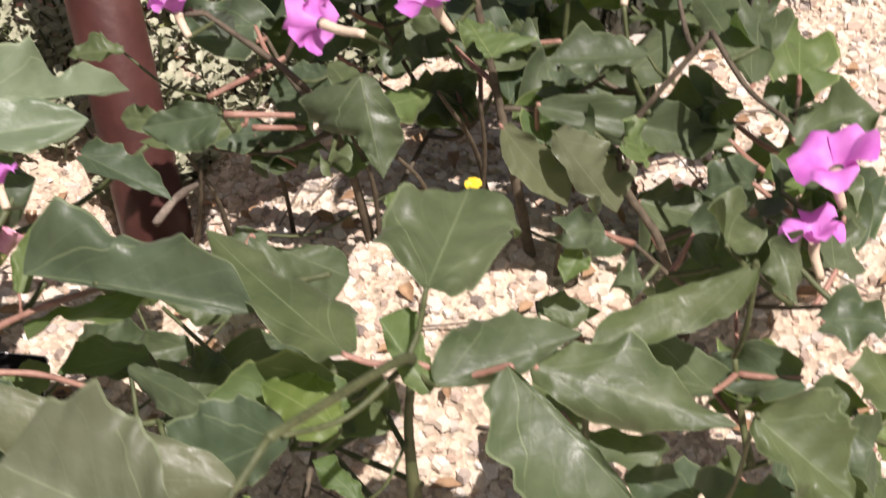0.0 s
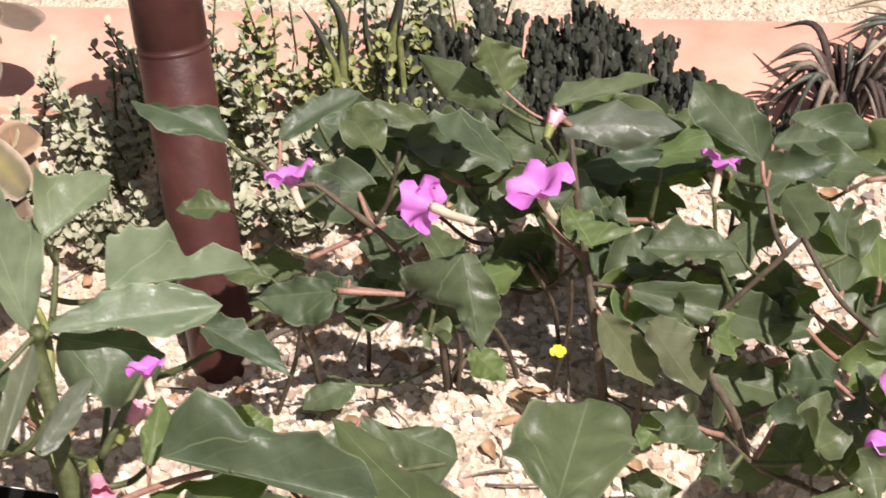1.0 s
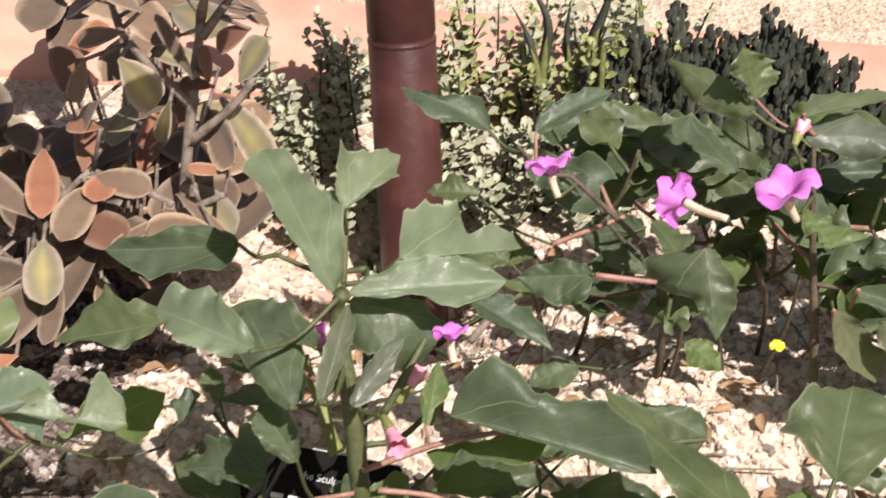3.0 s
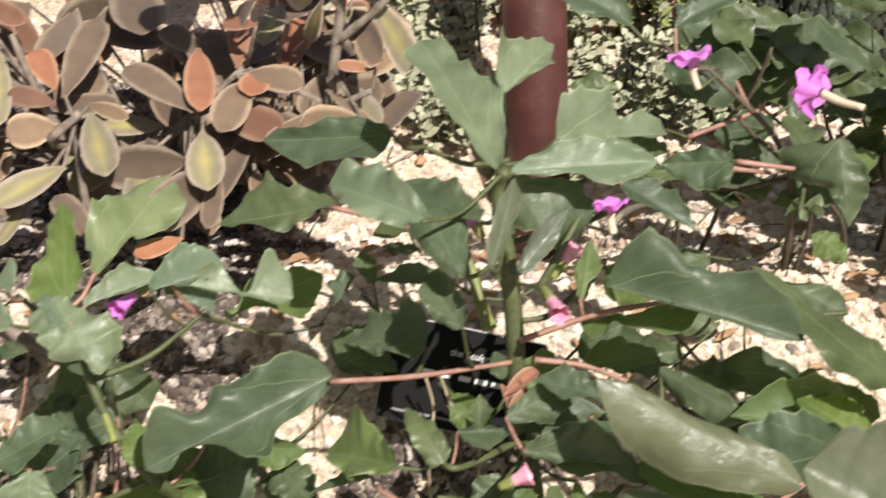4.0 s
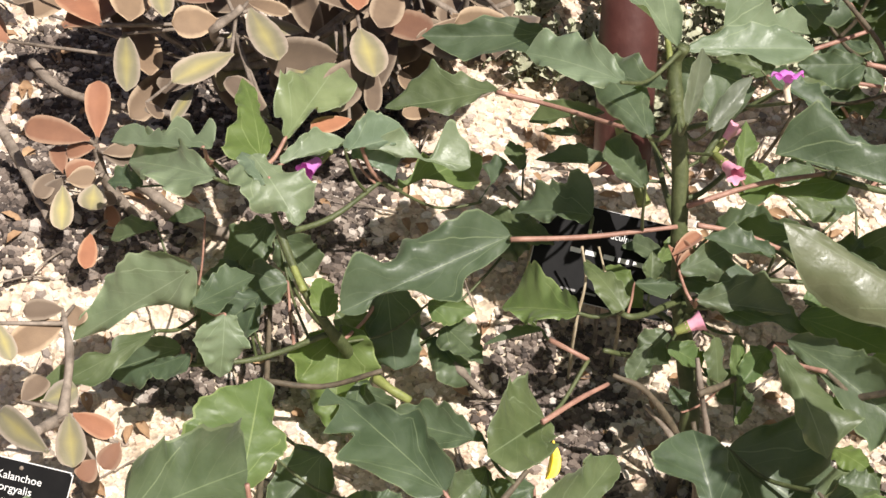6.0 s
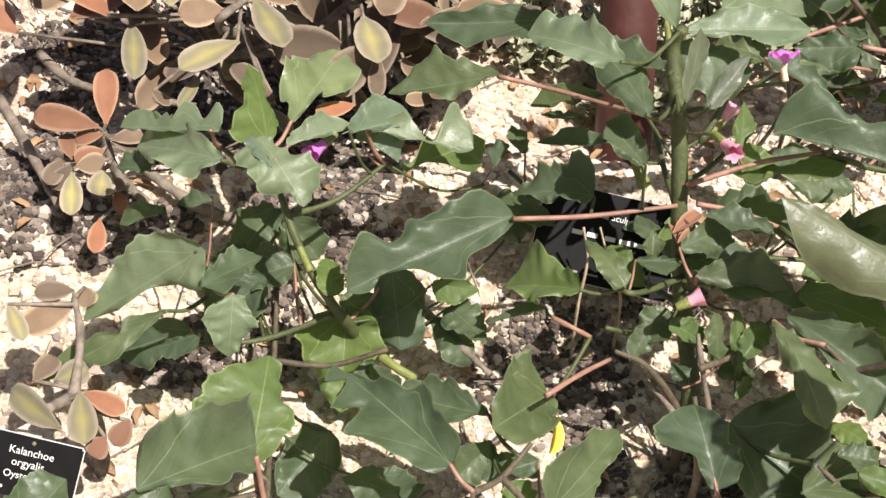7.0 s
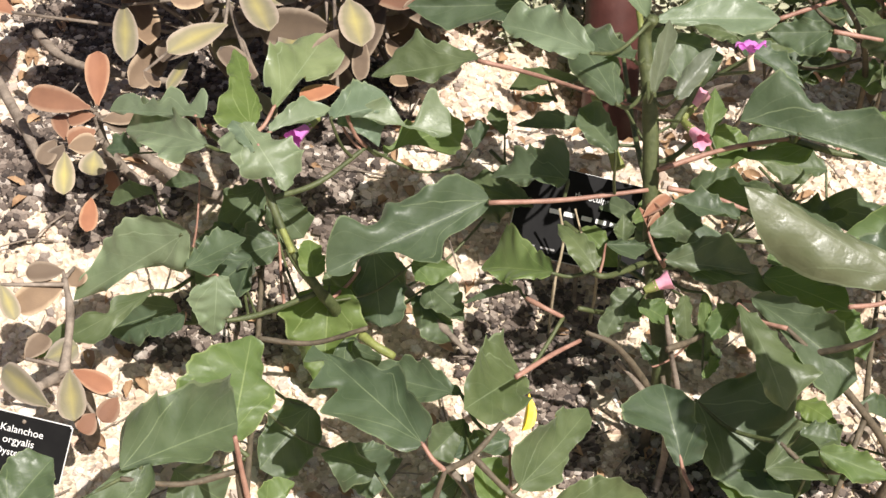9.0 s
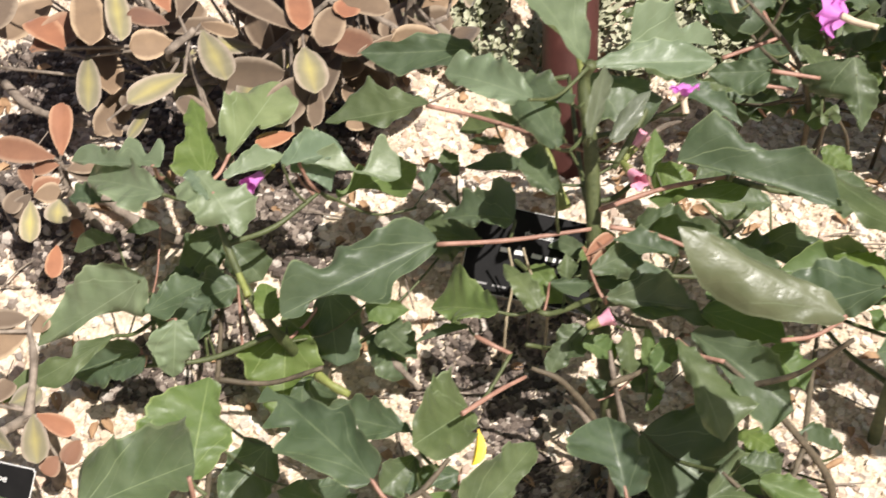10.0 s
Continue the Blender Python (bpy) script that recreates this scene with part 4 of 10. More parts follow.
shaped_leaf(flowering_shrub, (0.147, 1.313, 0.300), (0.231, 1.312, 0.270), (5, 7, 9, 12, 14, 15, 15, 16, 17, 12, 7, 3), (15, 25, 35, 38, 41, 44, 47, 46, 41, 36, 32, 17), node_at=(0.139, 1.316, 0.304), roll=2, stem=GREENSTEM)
shaped_leaf(flowering_shrub, (0.073, 1.207, 0.352), (-0.016, 1.273, 0.335), (7, 11, 15, 17, 19, 20, 21, 18, 15, 12, 8, 3), (7, 13, 18, 23, 27, 32, 34, 33, 32, 27, 22, 14), node_at=(0.142, 1.284, 0.337), roll=3, material=PALEGREEN, stem=GREENSTEM, wave=1.4)
shaped_leaf(flowering_shrub, (0.027, 1.486, 0.210), (-0.110, 1.503, 0.190), (17, 28, 28, 28, 29, 30, 31, 33, 27, 20, 12, 5), (9, 13, 18, 22, 24, 23, 18, 13, 11, 11, 12, 5), node_at=(0.059, 1.520, 0.162), roll=7, stem=GREENSTEM)
shaped_leaf(flowering_shrub, (0.120, 1.239, 0.320), (0.041, 1.308, 0.300), (2, 3, 6, 10, 14, 18, 16, 13, 10, 7, 4, 2), (11, 14, 17, 21, 24, 28, 30, 26, 23, 20, 13, 5), node_at=(0.139, 1.274, 0.296), roll=4, stem=GREENSTEM)
shaped_leaf(flowering_shrub, (0.256, 1.362, 0.250), (0.329, 1.322, 0.220), (8, 12, 16, 19, 18, 17, 16, 15, 13, 9, 6, 2), (8, 11, 15, 19, 17, 14, 10, 7, 5, 4, 2, 1), node_at=(0.288, 1.398, 0.209), roll=16)
shaped_leaf(flowering_shrub, (0.258, 1.085, 0.160), (0.344, 1.046, 0.150), (9, 16, 22, 24, 26, 28, 30, 29, 26, 24, 16, 6), (5, 8, 11, 13, 14, 14, 14, 14, 11, 7, 5, 2), node_at=(0.281, 1.112, 0.175), roll=-6, material=YOUNG, stem=GREENSTEM)
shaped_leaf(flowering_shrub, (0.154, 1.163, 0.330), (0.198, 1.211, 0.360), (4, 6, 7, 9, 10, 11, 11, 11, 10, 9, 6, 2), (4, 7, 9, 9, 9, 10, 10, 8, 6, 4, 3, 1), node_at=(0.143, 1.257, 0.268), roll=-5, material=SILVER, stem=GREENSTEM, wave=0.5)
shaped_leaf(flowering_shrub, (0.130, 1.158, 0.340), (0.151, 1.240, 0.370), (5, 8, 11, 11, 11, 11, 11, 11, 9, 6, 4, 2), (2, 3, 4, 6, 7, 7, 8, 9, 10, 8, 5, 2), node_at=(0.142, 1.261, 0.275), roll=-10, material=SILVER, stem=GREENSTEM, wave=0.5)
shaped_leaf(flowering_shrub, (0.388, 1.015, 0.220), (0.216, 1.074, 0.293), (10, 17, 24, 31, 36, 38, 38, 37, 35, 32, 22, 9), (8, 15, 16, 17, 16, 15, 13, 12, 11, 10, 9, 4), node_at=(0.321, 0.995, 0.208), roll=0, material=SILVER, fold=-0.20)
shaped_leaf(flowering_shrub, (0.063, 1.347, 0.060), (0.023, 1.313, 0.050), (7, 9, 11, 13, 16, 16, 14, 11, 8, 6, 4, 2), (7, 10, 12, 16, 17, 16, 16, 15, 15, 13, 8, 3), node_at=(0.044, 1.330, 0.048), roll=1, stem=GREENSTEM)
shaped_leaf(flowering_shrub, (0.032, 1.266, 0.090), (-0.034, 1.319, 0.080), (6, 9, 11, 14, 16, 17, 17, 18, 19, 14, 8, 3), (6, 8, 10, 12, 14, 16, 16, 16, 16, 16, 13, 5), node_at=(-0.001, 1.311, 0.082), roll=-1, stem=GREENSTEM)
shaped_leaf(flowering_shrub, (0.088, 1.240, 0.080), (0.127, 1.199, 0.060), (6, 9, 12, 15, 15, 15, 15, 15, 14, 10, 6, 2), (7, 10, 12, 16, 18, 18, 18, 19, 19, 17, 10, 4), node_at=(0.103, 1.244, 0.053), roll=-7, material=YOUNG, stem=GREENSTEM)
shaped_leaf(flowering_shrub, (0.102, 1.190, 0.300), (0.055, 1.298, 0.310), (6, 10, 14, 16, 18, 20, 20, 19, 18, 14, 9, 3), (9, 14, 19, 23, 26, 29, 31, 32, 30, 29, 27, 11), node_at=(0.143, 1.257, 0.268), roll=-2, stem=GREENSTEM)
shaped_leaf(flowering_shrub, (0.103, 1.173, 0.250), (0.068, 1.230, 0.260), (6, 9, 11, 14, 16, 17, 17, 17, 17, 12, 7, 3), (6, 8, 11, 14, 15, 16, 16, 17, 17, 18, 15, 6), node_at=(0.111, 1.191, 0.176), roll=3, stem=GREENSTEM)
shaped_leaf(flowering_shrub, (0.204, 1.099, 0.120), (0.209, 1.060, 0.060), (4, 6, 8, 9, 9, 9, 9, 9, 9, 7, 4, 2), (3, 4, 6, 7, 8, 8, 7, 7, 7, 5, 3, 1), node_at=(0.158, 1.134, 0.120), roll=-10, material=YOUNG, stem=GREENSTEM)
shaped_leaf(flowering_shrub, (0.181, 1.095, 0.120), (0.187, 1.064, 0.070), (7, 10, 13, 16, 17, 16, 15, 14, 14, 12, 7, 3), (5, 7, 9, 12, 12, 12, 12, 11, 11, 9, 5, 2), node_at=(0.158, 1.134, 0.120), roll=16, stem=GREENSTEM)
shaped_leaf(flowering_shrub, (0.120, 1.103, 0.100), (0.097, 1.076, 0.070), (5, 7, 8, 10, 11, 13, 14, 11, 9, 6, 4, 2), (5, 7, 9, 12, 12, 12, 12, 12, 11, 8, 5, 2), node_at=(0.093, 1.122, 0.069), roll=4, stem=GREENSTEM)
shaped_leaf(flowering_shrub, (0.264, 1.095, 0.170), (0.298, 1.118, 0.180), (5, 7, 9, 11, 14, 14, 14, 13, 13, 13, 8, 3), (4, 6, 7, 9, 10, 8, 7, 6, 5, 3, 2, 1), node_at=(0.281, 1.112, 0.175), roll=5, material=YOUNG, stem=GREENSTEM)
shaped_leaf(flowering_shrub, (0.135, 1.092, 0.110), (0.173, 1.091, 0.080), (6, 8, 10, 12, 14, 16, 16, 16, 15, 15, 15, 7), (7, 11, 15, 18, 17, 15, 12, 10, 8, 5, 3, 2), node_at=(0.158, 1.141, 0.113), roll=7, material=YOUNG, stem=GREENSTEM)
shaped_leaf(flowering_shrub, (0.215, 1.302, 0.080), (0.301, 1.283, 0.080), (13, 17, 21, 26, 31, 35, 30, 24, 18, 13, 8, 3), (10, 13, 16, 19, 22, 25, 27, 22, 17, 12, 7, 3), node_at=(0.112, 1.232, 0.056), roll=4, stem=GREENSTEM)
shaped_leaf(flowering_shrub, (0.353, 1.309, 0.100), (0.288, 1.324, 0.120), (7, 9, 12, 15, 17, 15, 12, 10, 8, 5, 3, 2), (6, 8, 9, 11, 12, 14, 15, 17, 15, 10, 6, 3), node_at=(0.159, 1.171, 0.098), roll=-3, stem=GREENSTEM)
shaped_leaf(flowering_shrub, (0.164, 1.274, 0.060), (0.110, 1.314, 0.060), (5, 8, 11, 13, 13, 13, 13, 13, 13, 10, 6, 3), (4, 5, 7, 8, 9, 10, 11, 11, 11, 10, 10, 10), node_at=(0.112, 1.232, 0.056), roll=1, stem=GREENSTEM)
shaped_leaf(flowering_shrub, (0.145, 1.241, 0.090), (0.192, 1.294, 0.080), (5, 8, 10, 12, 14, 14, 13, 13, 13, 13, 10, 4), (7, 9, 12, 15, 17, 17, 17, 16, 16, 16, 10, 4), node_at=(0.120, 1.220, 0.058), roll=-11, material=YOUNG, stem=GREENSTEM)

# low shrub
low_shrub = thing("low_shrub", (-0.263, 0.841, 0.000), "low grey-green shrub with broad lobed leaves near the label", "shrub", "grey-green shrubs in the bed")
stalk("stem", low_shrub, [(-0.263, 0.841, 0.000), (-0.268, 0.865, 0.050), (-0.274, 0.885, 0.110)], 0.008, 0.0028, BROWNSTEM, "", 0.25, 9)
stalk("stem", low_shrub, [(-0.087, 0.862, 0.000), (-0.082, 0.871, 0.050), (-0.072, 0.881, 0.090)], 0.0062, 0.0022, BROWNSTEM, "", 0.25, 9)
stalk("stem", low_shrub, [(0.157, 1.056, 0.000), (0.114, 1.055, 0.080), (0.077, 1.060, 0.100)], 0.0062, 0.0022, BROWNSTEM, "", 0.25, 9)
stalk("branch", low_shrub, [(-0.267, 0.861, 0.042), (-0.269, 1.067, 0.019), (-0.271, 1.273, 0.026)], 0.0036, 0.0026, BROWNSTEM, "", 0.2, 7)
stalk("branch", low_shrub, [(-0.272, 0.878, 0.090), (-0.326, 0.865, 0.085), (-0.380, 0.851, 0.110)], 0.0036, 0.0026, BROWNSTEM, "", 0.2, 7)
stalk("branch", low_shrub, [(-0.269, 1.119, 0.021), (-0.210, 1.118, 0.016), (-0.150, 1.117, 0.042)], 0.0036, 0.0026, BROWNSTEM, "", 0.2, 7)
stalk("branch", low_shrub, [(-0.072, 0.881, 0.090), (-0.044, 0.909, 0.079), (-0.015, 0.937, 0.097)], 0.0036, 0.0026, BROWNSTEM, "", 0.2, 7)
stalk("branch", low_shrub, [(-0.044, 0.909, 0.079), (-0.002, 0.873, 0.059), (0.039, 0.836, 0.070)], 0.0036, 0.0026, BROWNSTEM, "", 0.2, 7)
stalk("branch", low_shrub, [(-0.270, 1.222, 0.024), (-0.308, 1.211, 0.012), (-0.345, 1.200, 0.017)], 0.0036, 0.0026, BROWNSTEM, "", 0.2, 7)
shaped_leaf(low_shrub, (-0.379, 0.853, 0.122), (-0.279, 0.960, 0.066), (39, 43, 48, 50, 51, 52, 49, 47, 44, 39, 35, 28), (3, 5, 7, 12, 18, 26, 23, 21, 25, 28, 17, 7), node_at=(-0.364, 0.855, 0.103), attach=0.16, roll=-4, stem=GREENSTEM)
shaped_leaf(low_shrub, (-0.285, 0.952, 0.050), (-0.271, 1.068, 0.080), (12, 19, 28, 37, 62, 62, 61, 55, 46, 36, 22, 9), (11, 17, 24, 29, 34, 39, 31, 23, 19, 16, 16, 13), node_at=(-0.268, 0.943, 0.033), roll=-4, material=YOUNG, stem=GREENSTEM)
shaped_leaf(low_shrub, (-0.480, 0.810, 0.110), (-0.444, 0.867, 0.120), (12, 21, 29, 30, 31, 32, 31, 29, 27, 23, 19, 10), (12, 15, 18, 22, 26, 30, 27, 22, 18, 12, 7, 3), node_at=(-0.380, 0.851, 0.110), roll=10, stem=GREENSTEM)
shaped_leaf(low_shrub, (-0.355, 0.872, 0.112), (-0.430, 0.827, 0.090), (14, 25, 29, 33, 32, 27, 23, 18, 14, 10, 6, 2), (3, 5, 7, 7, 7, 5, 4, 3, 2, 1, 1, 1), node_at=(-0.364, 0.855, 0.103), attach=0.08, roll=5)
shaped_leaf(low_shrub, (-0.246, 0.852, 0.060), (-0.218, 0.881, 0.070), (9, 14, 20, 21, 21, 21, 21, 19, 17, 15, 9, 4), (2, 3, 4, 4, 5, 6, 5, 4, 3, 2, 2, 1), node_at=(-0.269, 0.867, 0.056), roll=-4, material=YOUNG, stem=GREENSTEM)
shaped_leaf(low_shrub, (-0.209, 1.048, -0.010), (-0.262, 0.988, -0.041), (13, 20, 26, 32, 32, 33, 34, 35, 35, 32, 29, 26), (15, 26, 27, 27, 28, 29, 26, 24, 21, 18, 11, 4), node_at=(-0.269, 1.067, 0.019), roll=-3, stem=GREENSTEM)
shaped_leaf(low_shrub, (-0.094, 0.903, 0.104), (-0.205, 1.030, 0.107), (17, 26, 29, 39, 47, 47, 52, 18, 41, 8, 23, 14), (19, 23, 24, 26, 35, 36, 23, 16, 12, 7, 2, 0), node_at=(-0.072, 0.881, 0.090), roll=0, fold=0.30)
shaped_leaf(low_shrub, (-0.054, 0.980, 0.090), (-0.146, 1.018, 0.080), (4, 7, 11, 18, 23, 24, 12, 7, 3, 2, 2, 1), (5, 8, 12, 16, 19, 22, 22, 23, 20, 16, 11, 4), node_at=(-0.027, 0.926, 0.090), roll=-7, stem=GREENSTEM)
shaped_leaf(low_shrub, (-0.049, 0.970, 0.060), (-0.086, 0.931, 0.050), (5, 9, 12, 13, 15, 16, 17, 18, 18, 17, 10, 4), (5, 7, 10, 13, 16, 19, 22, 23, 22, 21, 19, 7), node_at=(-0.044, 0.909, 0.079), roll=14, stem=GREENSTEM)
shaped_leaf(low_shrub, (-0.003, 0.957, 0.050), (-0.060, 0.931, 0.050), (7, 13, 17, 13, 10, 7, 4, 6, 7, 8, 7, 3), (5, 11, 14, 16, 18, 20, 19, 18, 17, 14, 8, 3), node_at=(-0.006, 0.877, 0.061), roll=-3)
shaped_leaf(low_shrub, (-0.021, 0.876, 0.040), (-0.037, 0.929, 0.050), (6, 9, 12, 15, 15, 15, 15, 13, 10, 7, 4, 2), (7, 11, 14, 17, 19, 20, 20, 21, 21, 18, 16, 12), node_at=(-0.002, 0.873, 0.059), roll=-15, material=YOUNG, stem=GREENSTEM)
shaped_leaf(low_shrub, (0.002, 0.881, 0.066), (0.078, 0.988, 0.060), (23, 33, 35, 35, 32, 29, 26, 27, 25, 19, 12, 5), (9, 19, 22, 24, 21, 18, 14, 13, 12, 12, 10, 4), node_at=(-0.006, 0.877, 0.061), roll=-11, stem=GREENSTEM)
shaped_leaf(low_shrub, (0.034, 0.867, 0.050), (0.134, 0.874, 0.050), (10, 19, 24, 27, 30, 31, 31, 30, 25, 20, 14, 5), (7, 9, 12, 15, 17, 18, 19, 19, 17, 12, 7, 3), node_at=(0.014, 0.858, 0.063), roll=-15, stem=GREENSTEM)
shaped_leaf(low_shrub, (-0.174, 0.995, -0.020), (-0.127, 0.976, -0.050), (12, 16, 20, 24, 29, 30, 30, 30, 29, 29, 29, 29), (11, 15, 19, 24, 27, 27, 26, 26, 26, 25, 25, 12), node_at=(-0.269, 1.026, 0.024), roll=-5, stem=GREENSTEM)
shaped_leaf(low_shrub, (-0.343, 0.936, 0.020), (-0.295, 0.928, -0.020), (9, 14, 20, 22, 22, 23, 24, 24, 25, 26, 15, 6), (13, 27, 29, 29, 30, 30, 31, 31, 30, 20, 12, 5), node_at=(-0.268, 0.943, 0.033), roll=-15, stem=GREENSTEM)
shaped_leaf(low_shrub, (-0.050, 0.947, 0.000), (-0.089, 0.928, -0.020), (8, 10, 12, 15, 18, 20, 16, 13, 10, 7, 4, 2), (7, 10, 13, 16, 18, 18, 18, 18, 18, 18, 17, 8), node_at=(-0.087, 0.862, 0.000), roll=-12, stem=GREENSTEM)
shaped_leaf(low_shrub, (-0.140, 0.936, 0.020), (-0.196, 0.959, 0.020), (10, 14, 17, 21, 25, 26, 21, 17, 13, 9, 6, 2), (9, 11, 12, 14, 16, 18, 20, 22, 23, 19, 11, 4), node_at=(-0.085, 0.866, 0.020), roll=-10, stem=GREENSTEM)

# shaded shrub
shaded_shrub = thing("shaded_shrub", (0.182, 0.862, 0.000), "broad-leaved grey-green shrub with deeply shaded lower leaves", "shrub", "grey-green shrubs in the bed")
stalk("stem", shaded_shrub, [(0.190, 0.900, -0.08), (0.184, 0.957, -0.02), (0.168, 1.003, 0.030), (0.160, 1.036, 0.060)], 0.0055, 0.0026, BROWNSTEM, "", 0.25, 9)
stalk("stem", shaded_shrub, [(0.403, 0.978, 0.000), (0.330, 0.998, 0.100), (0.271, 1.011, 0.160)], 0.0062, 0.0022, BROWNSTEM, "", 0.25, 9)
stalk("branch", shaded_shrub, [(0.367, 0.988, 0.050), (0.393, 1.084, 0.044), (0.419, 1.181, 0.068)], 0.0036, 0.0026, BROWNSTEM, "", 0.2, 7)
stalk("branch", shaded_shrub, [(0.300, 1.004, 0.130), (0.340, 0.980, 0.175), (0.379, 0.955, 0.250)], 0.0036, 0.0026, BROWNSTEM, "", 0.2, 7)
stalk("branch", shaded_shrub, [(0.160, 1.036, 0.100), (0.205, 1.076, 0.082), (0.249, 1.116, 0.093)], 0.0036, 0.0026, BROWNSTEM, "", 0.2, 7)
stalk("branch", shaded_shrub, [(0.367, 0.988, 0.050), (0.340, 0.933, 0.031), (0.313, 0.878, 0.043)], 0.0036, 0.0026, BROWNSTEM, "", 0.2, 7)
stalk("branch", shaded_shrub, [(0.340, 0.933, 0.031), (0.309, 0.951, 0.016), (0.279, 0.970, 0.032)], 0.0036, 0.0026, BROWNSTEM, "", 0.2, 7)
shaped_leaf(shaded_shrub, (0.315, 1.056, 0.000), (0.354, 1.020, 0.000), (8, 14, 19, 20, 21, 22, 23, 24, 18, 12, 7, 3), (8, 11, 13, 15, 18, 20, 22, 21, 20, 20, 19, 10), node_at=(0.403, 0.978, 0.000), roll=16, material=YOUNG, stem=GREENSTEM)
shaped_leaf(shaded_shrub, (0.320, 1.003, -0.020), (0.362, 0.968, -0.020), (8, 12, 16, 20, 21, 22, 22, 23, 22, 15, 9, 4), (6, 8, 10, 12, 15, 16, 15, 15, 15, 15, 13, 5), node_at=(0.309, 0.951, 0.016), roll=-2, stem=GREENSTEM)
shaped_leaf(shaded_shrub, (0.298, 0.940, -0.030), (0.222, 0.966, -0.030), (8, 12, 15, 19, 21, 21, 22, 22, 22, 22, 13, 5), (9, 13, 16, 20, 23, 21, 20, 18, 16, 12, 7, 3), node_at=(0.309, 0.951, 0.016), roll=-14, material=YOUNG, stem=GREENSTEM)
shaped_leaf(shaded_shrub, (0.227, 1.045, 0.160), (0.265, 0.936, 0.120), (5, 10, 14, 19, 24, 37, 52, 63, 55, 42, 20, 7), (4, 7, 10, 9, 8, 9, 12, 15, 14, 12, 8, 3), node_at=(0.271, 1.011, 0.160), roll=0)
shaped_leaf(shaded_shrub, (0.175, 0.943, 0.024), (0.158, 1.025, 0.060), (6, 8, 11, 13, 18, 44, 56, 57, 51, 42, 32, 17), (20, 24, 27, 31, 31, 30, 28, 27, 25, 17, 10, 4), node_at=(0.180, 0.909, 0.030), attach=0.17, roll=7)
shaped_leaf(shaded_shrub, (0.202, 1.037, 0.020), (0.319, 0.958, -0.030), (20, 45, 58, 66, 65, 64, 63, 57, 52, 42, 25, 9), (40, 45, 52, 60, 61, 59, 57, 55, 50, 42, 35, 15), node_at=(0.279, 0.970, 0.032), roll=-3, stem=GREENSTEM)
shaped_leaf(shaded_shrub, (0.245, 1.062, 0.150), (0.345, 0.981, 0.118), (8, 14, 20, 23, 26, 28, 31, 28, 25, 19, 11, 4), (5, 7, 9, 12, 15, 19, 23, 27, 31, 35, 38, 42), node_at=(0.283, 1.008, 0.148), roll=-11, stem=GREENSTEM)
shaped_leaf(shaded_shrub, (0.343, 1.104, 0.080), (0.380, 1.061, 0.060), (25, 27, 28, 30, 31, 30, 29, 28, 27, 19, 11, 4), (7, 9, 11, 13, 15, 17, 19, 17, 15, 12, 7, 3), node_at=(0.396, 1.094, 0.046), roll=11, material=YOUNG, stem=GREENSTEM)
shaped_leaf(shaded_shrub, (0.407, 0.982, 0.050), (0.360, 1.006, 0.050), (0, 0, 1, 1, 1, 1, 1, 1, 1, 1, 1, 1), (7, 10, 13, 16, 19, 20, 21, 21, 22, 16, 9, 4), node_at=(0.381, 0.984, 0.030), roll=2, stem=GREENSTEM)
shaped_leaf(shaded_shrub, (0.313, 0.944, 0.050), (0.385, 0.917, 0.040), (6, 9, 12, 15, 16, 15, 15, 14, 13, 9, 5, 2), (5, 8, 12, 14, 16, 18, 19, 16, 12, 8, 5, 2), node_at=(0.325, 0.942, 0.024), roll=-3, material=YOUNG, stem=GREENSTEM)
shaped_leaf(shaded_shrub, (0.296, 0.967, 0.050), (0.334, 0.959, 0.050), (6, 8, 10, 13, 15, 16, 15, 15, 14, 13, 8, 3), (5, 7, 8, 10, 11, 13, 12, 10, 8, 5, 3, 2), node_at=(0.285, 0.966, 0.029), roll=15, stem=GREENSTEM)
shaped_leaf(shaded_shrub, (0.239, 1.100, 0.100), (0.207, 1.066, 0.080), (5, 7, 9, 11, 12, 11, 11, 10, 9, 6, 4, 2), (7, 11, 15, 18, 17, 17, 17, 16, 14, 10, 6, 2), node_at=(0.236, 1.104, 0.090), roll=5, material=YOUNG, stem=GREENSTEM)
shaped_leaf(shaded_shrub, (0.203, 1.034, 0.060), (0.225, 1.069, 0.060), (4, 5, 6, 7, 8, 9, 9, 8, 6, 4, 3, 1), (3, 4, 4, 5, 6, 7, 6, 5, 4, 3, 2, 1), node_at=(0.205, 1.076, 0.082), roll=-12, material=YOUNG, stem=GREENSTEM)
shaped_leaf(shaded_shrub, (0.155, 1.060, 0.050), (0.145, 1.095, 0.050), (4, 6, 7, 9, 10, 11, 11, 9, 7, 5, 3, 1), (5, 7, 8, 9, 10, 12, 13, 14, 13, 9, 5, 2), node_at=(0.196, 1.068, 0.086), roll=-14)
shaped_leaf(shaded_shrub, (0.276, 1.100, 0.120), (0.342, 1.118, 0.100), (1, 1, 1, 2, 2, 3, 4, 5, 6, 5, 3, 1), (4, 5, 6, 8, 9, 11, 10, 9, 8, 7, 5, 2), node_at=(0.249, 1.116, 0.093), roll=-15, material=YOUNG)
shaped_leaf(shaded_shrub, (0.224, 1.062, 0.060), (0.176, 1.102, 0.070), (8, 10, 13, 15, 18, 20, 17, 14, 10, 7, 4, 2), (6, 8, 9, 11, 12, 14, 15, 17, 13, 9, 5, 2), node_at=(0.205, 1.076, 0.082), roll=5, stem=GREENSTEM)
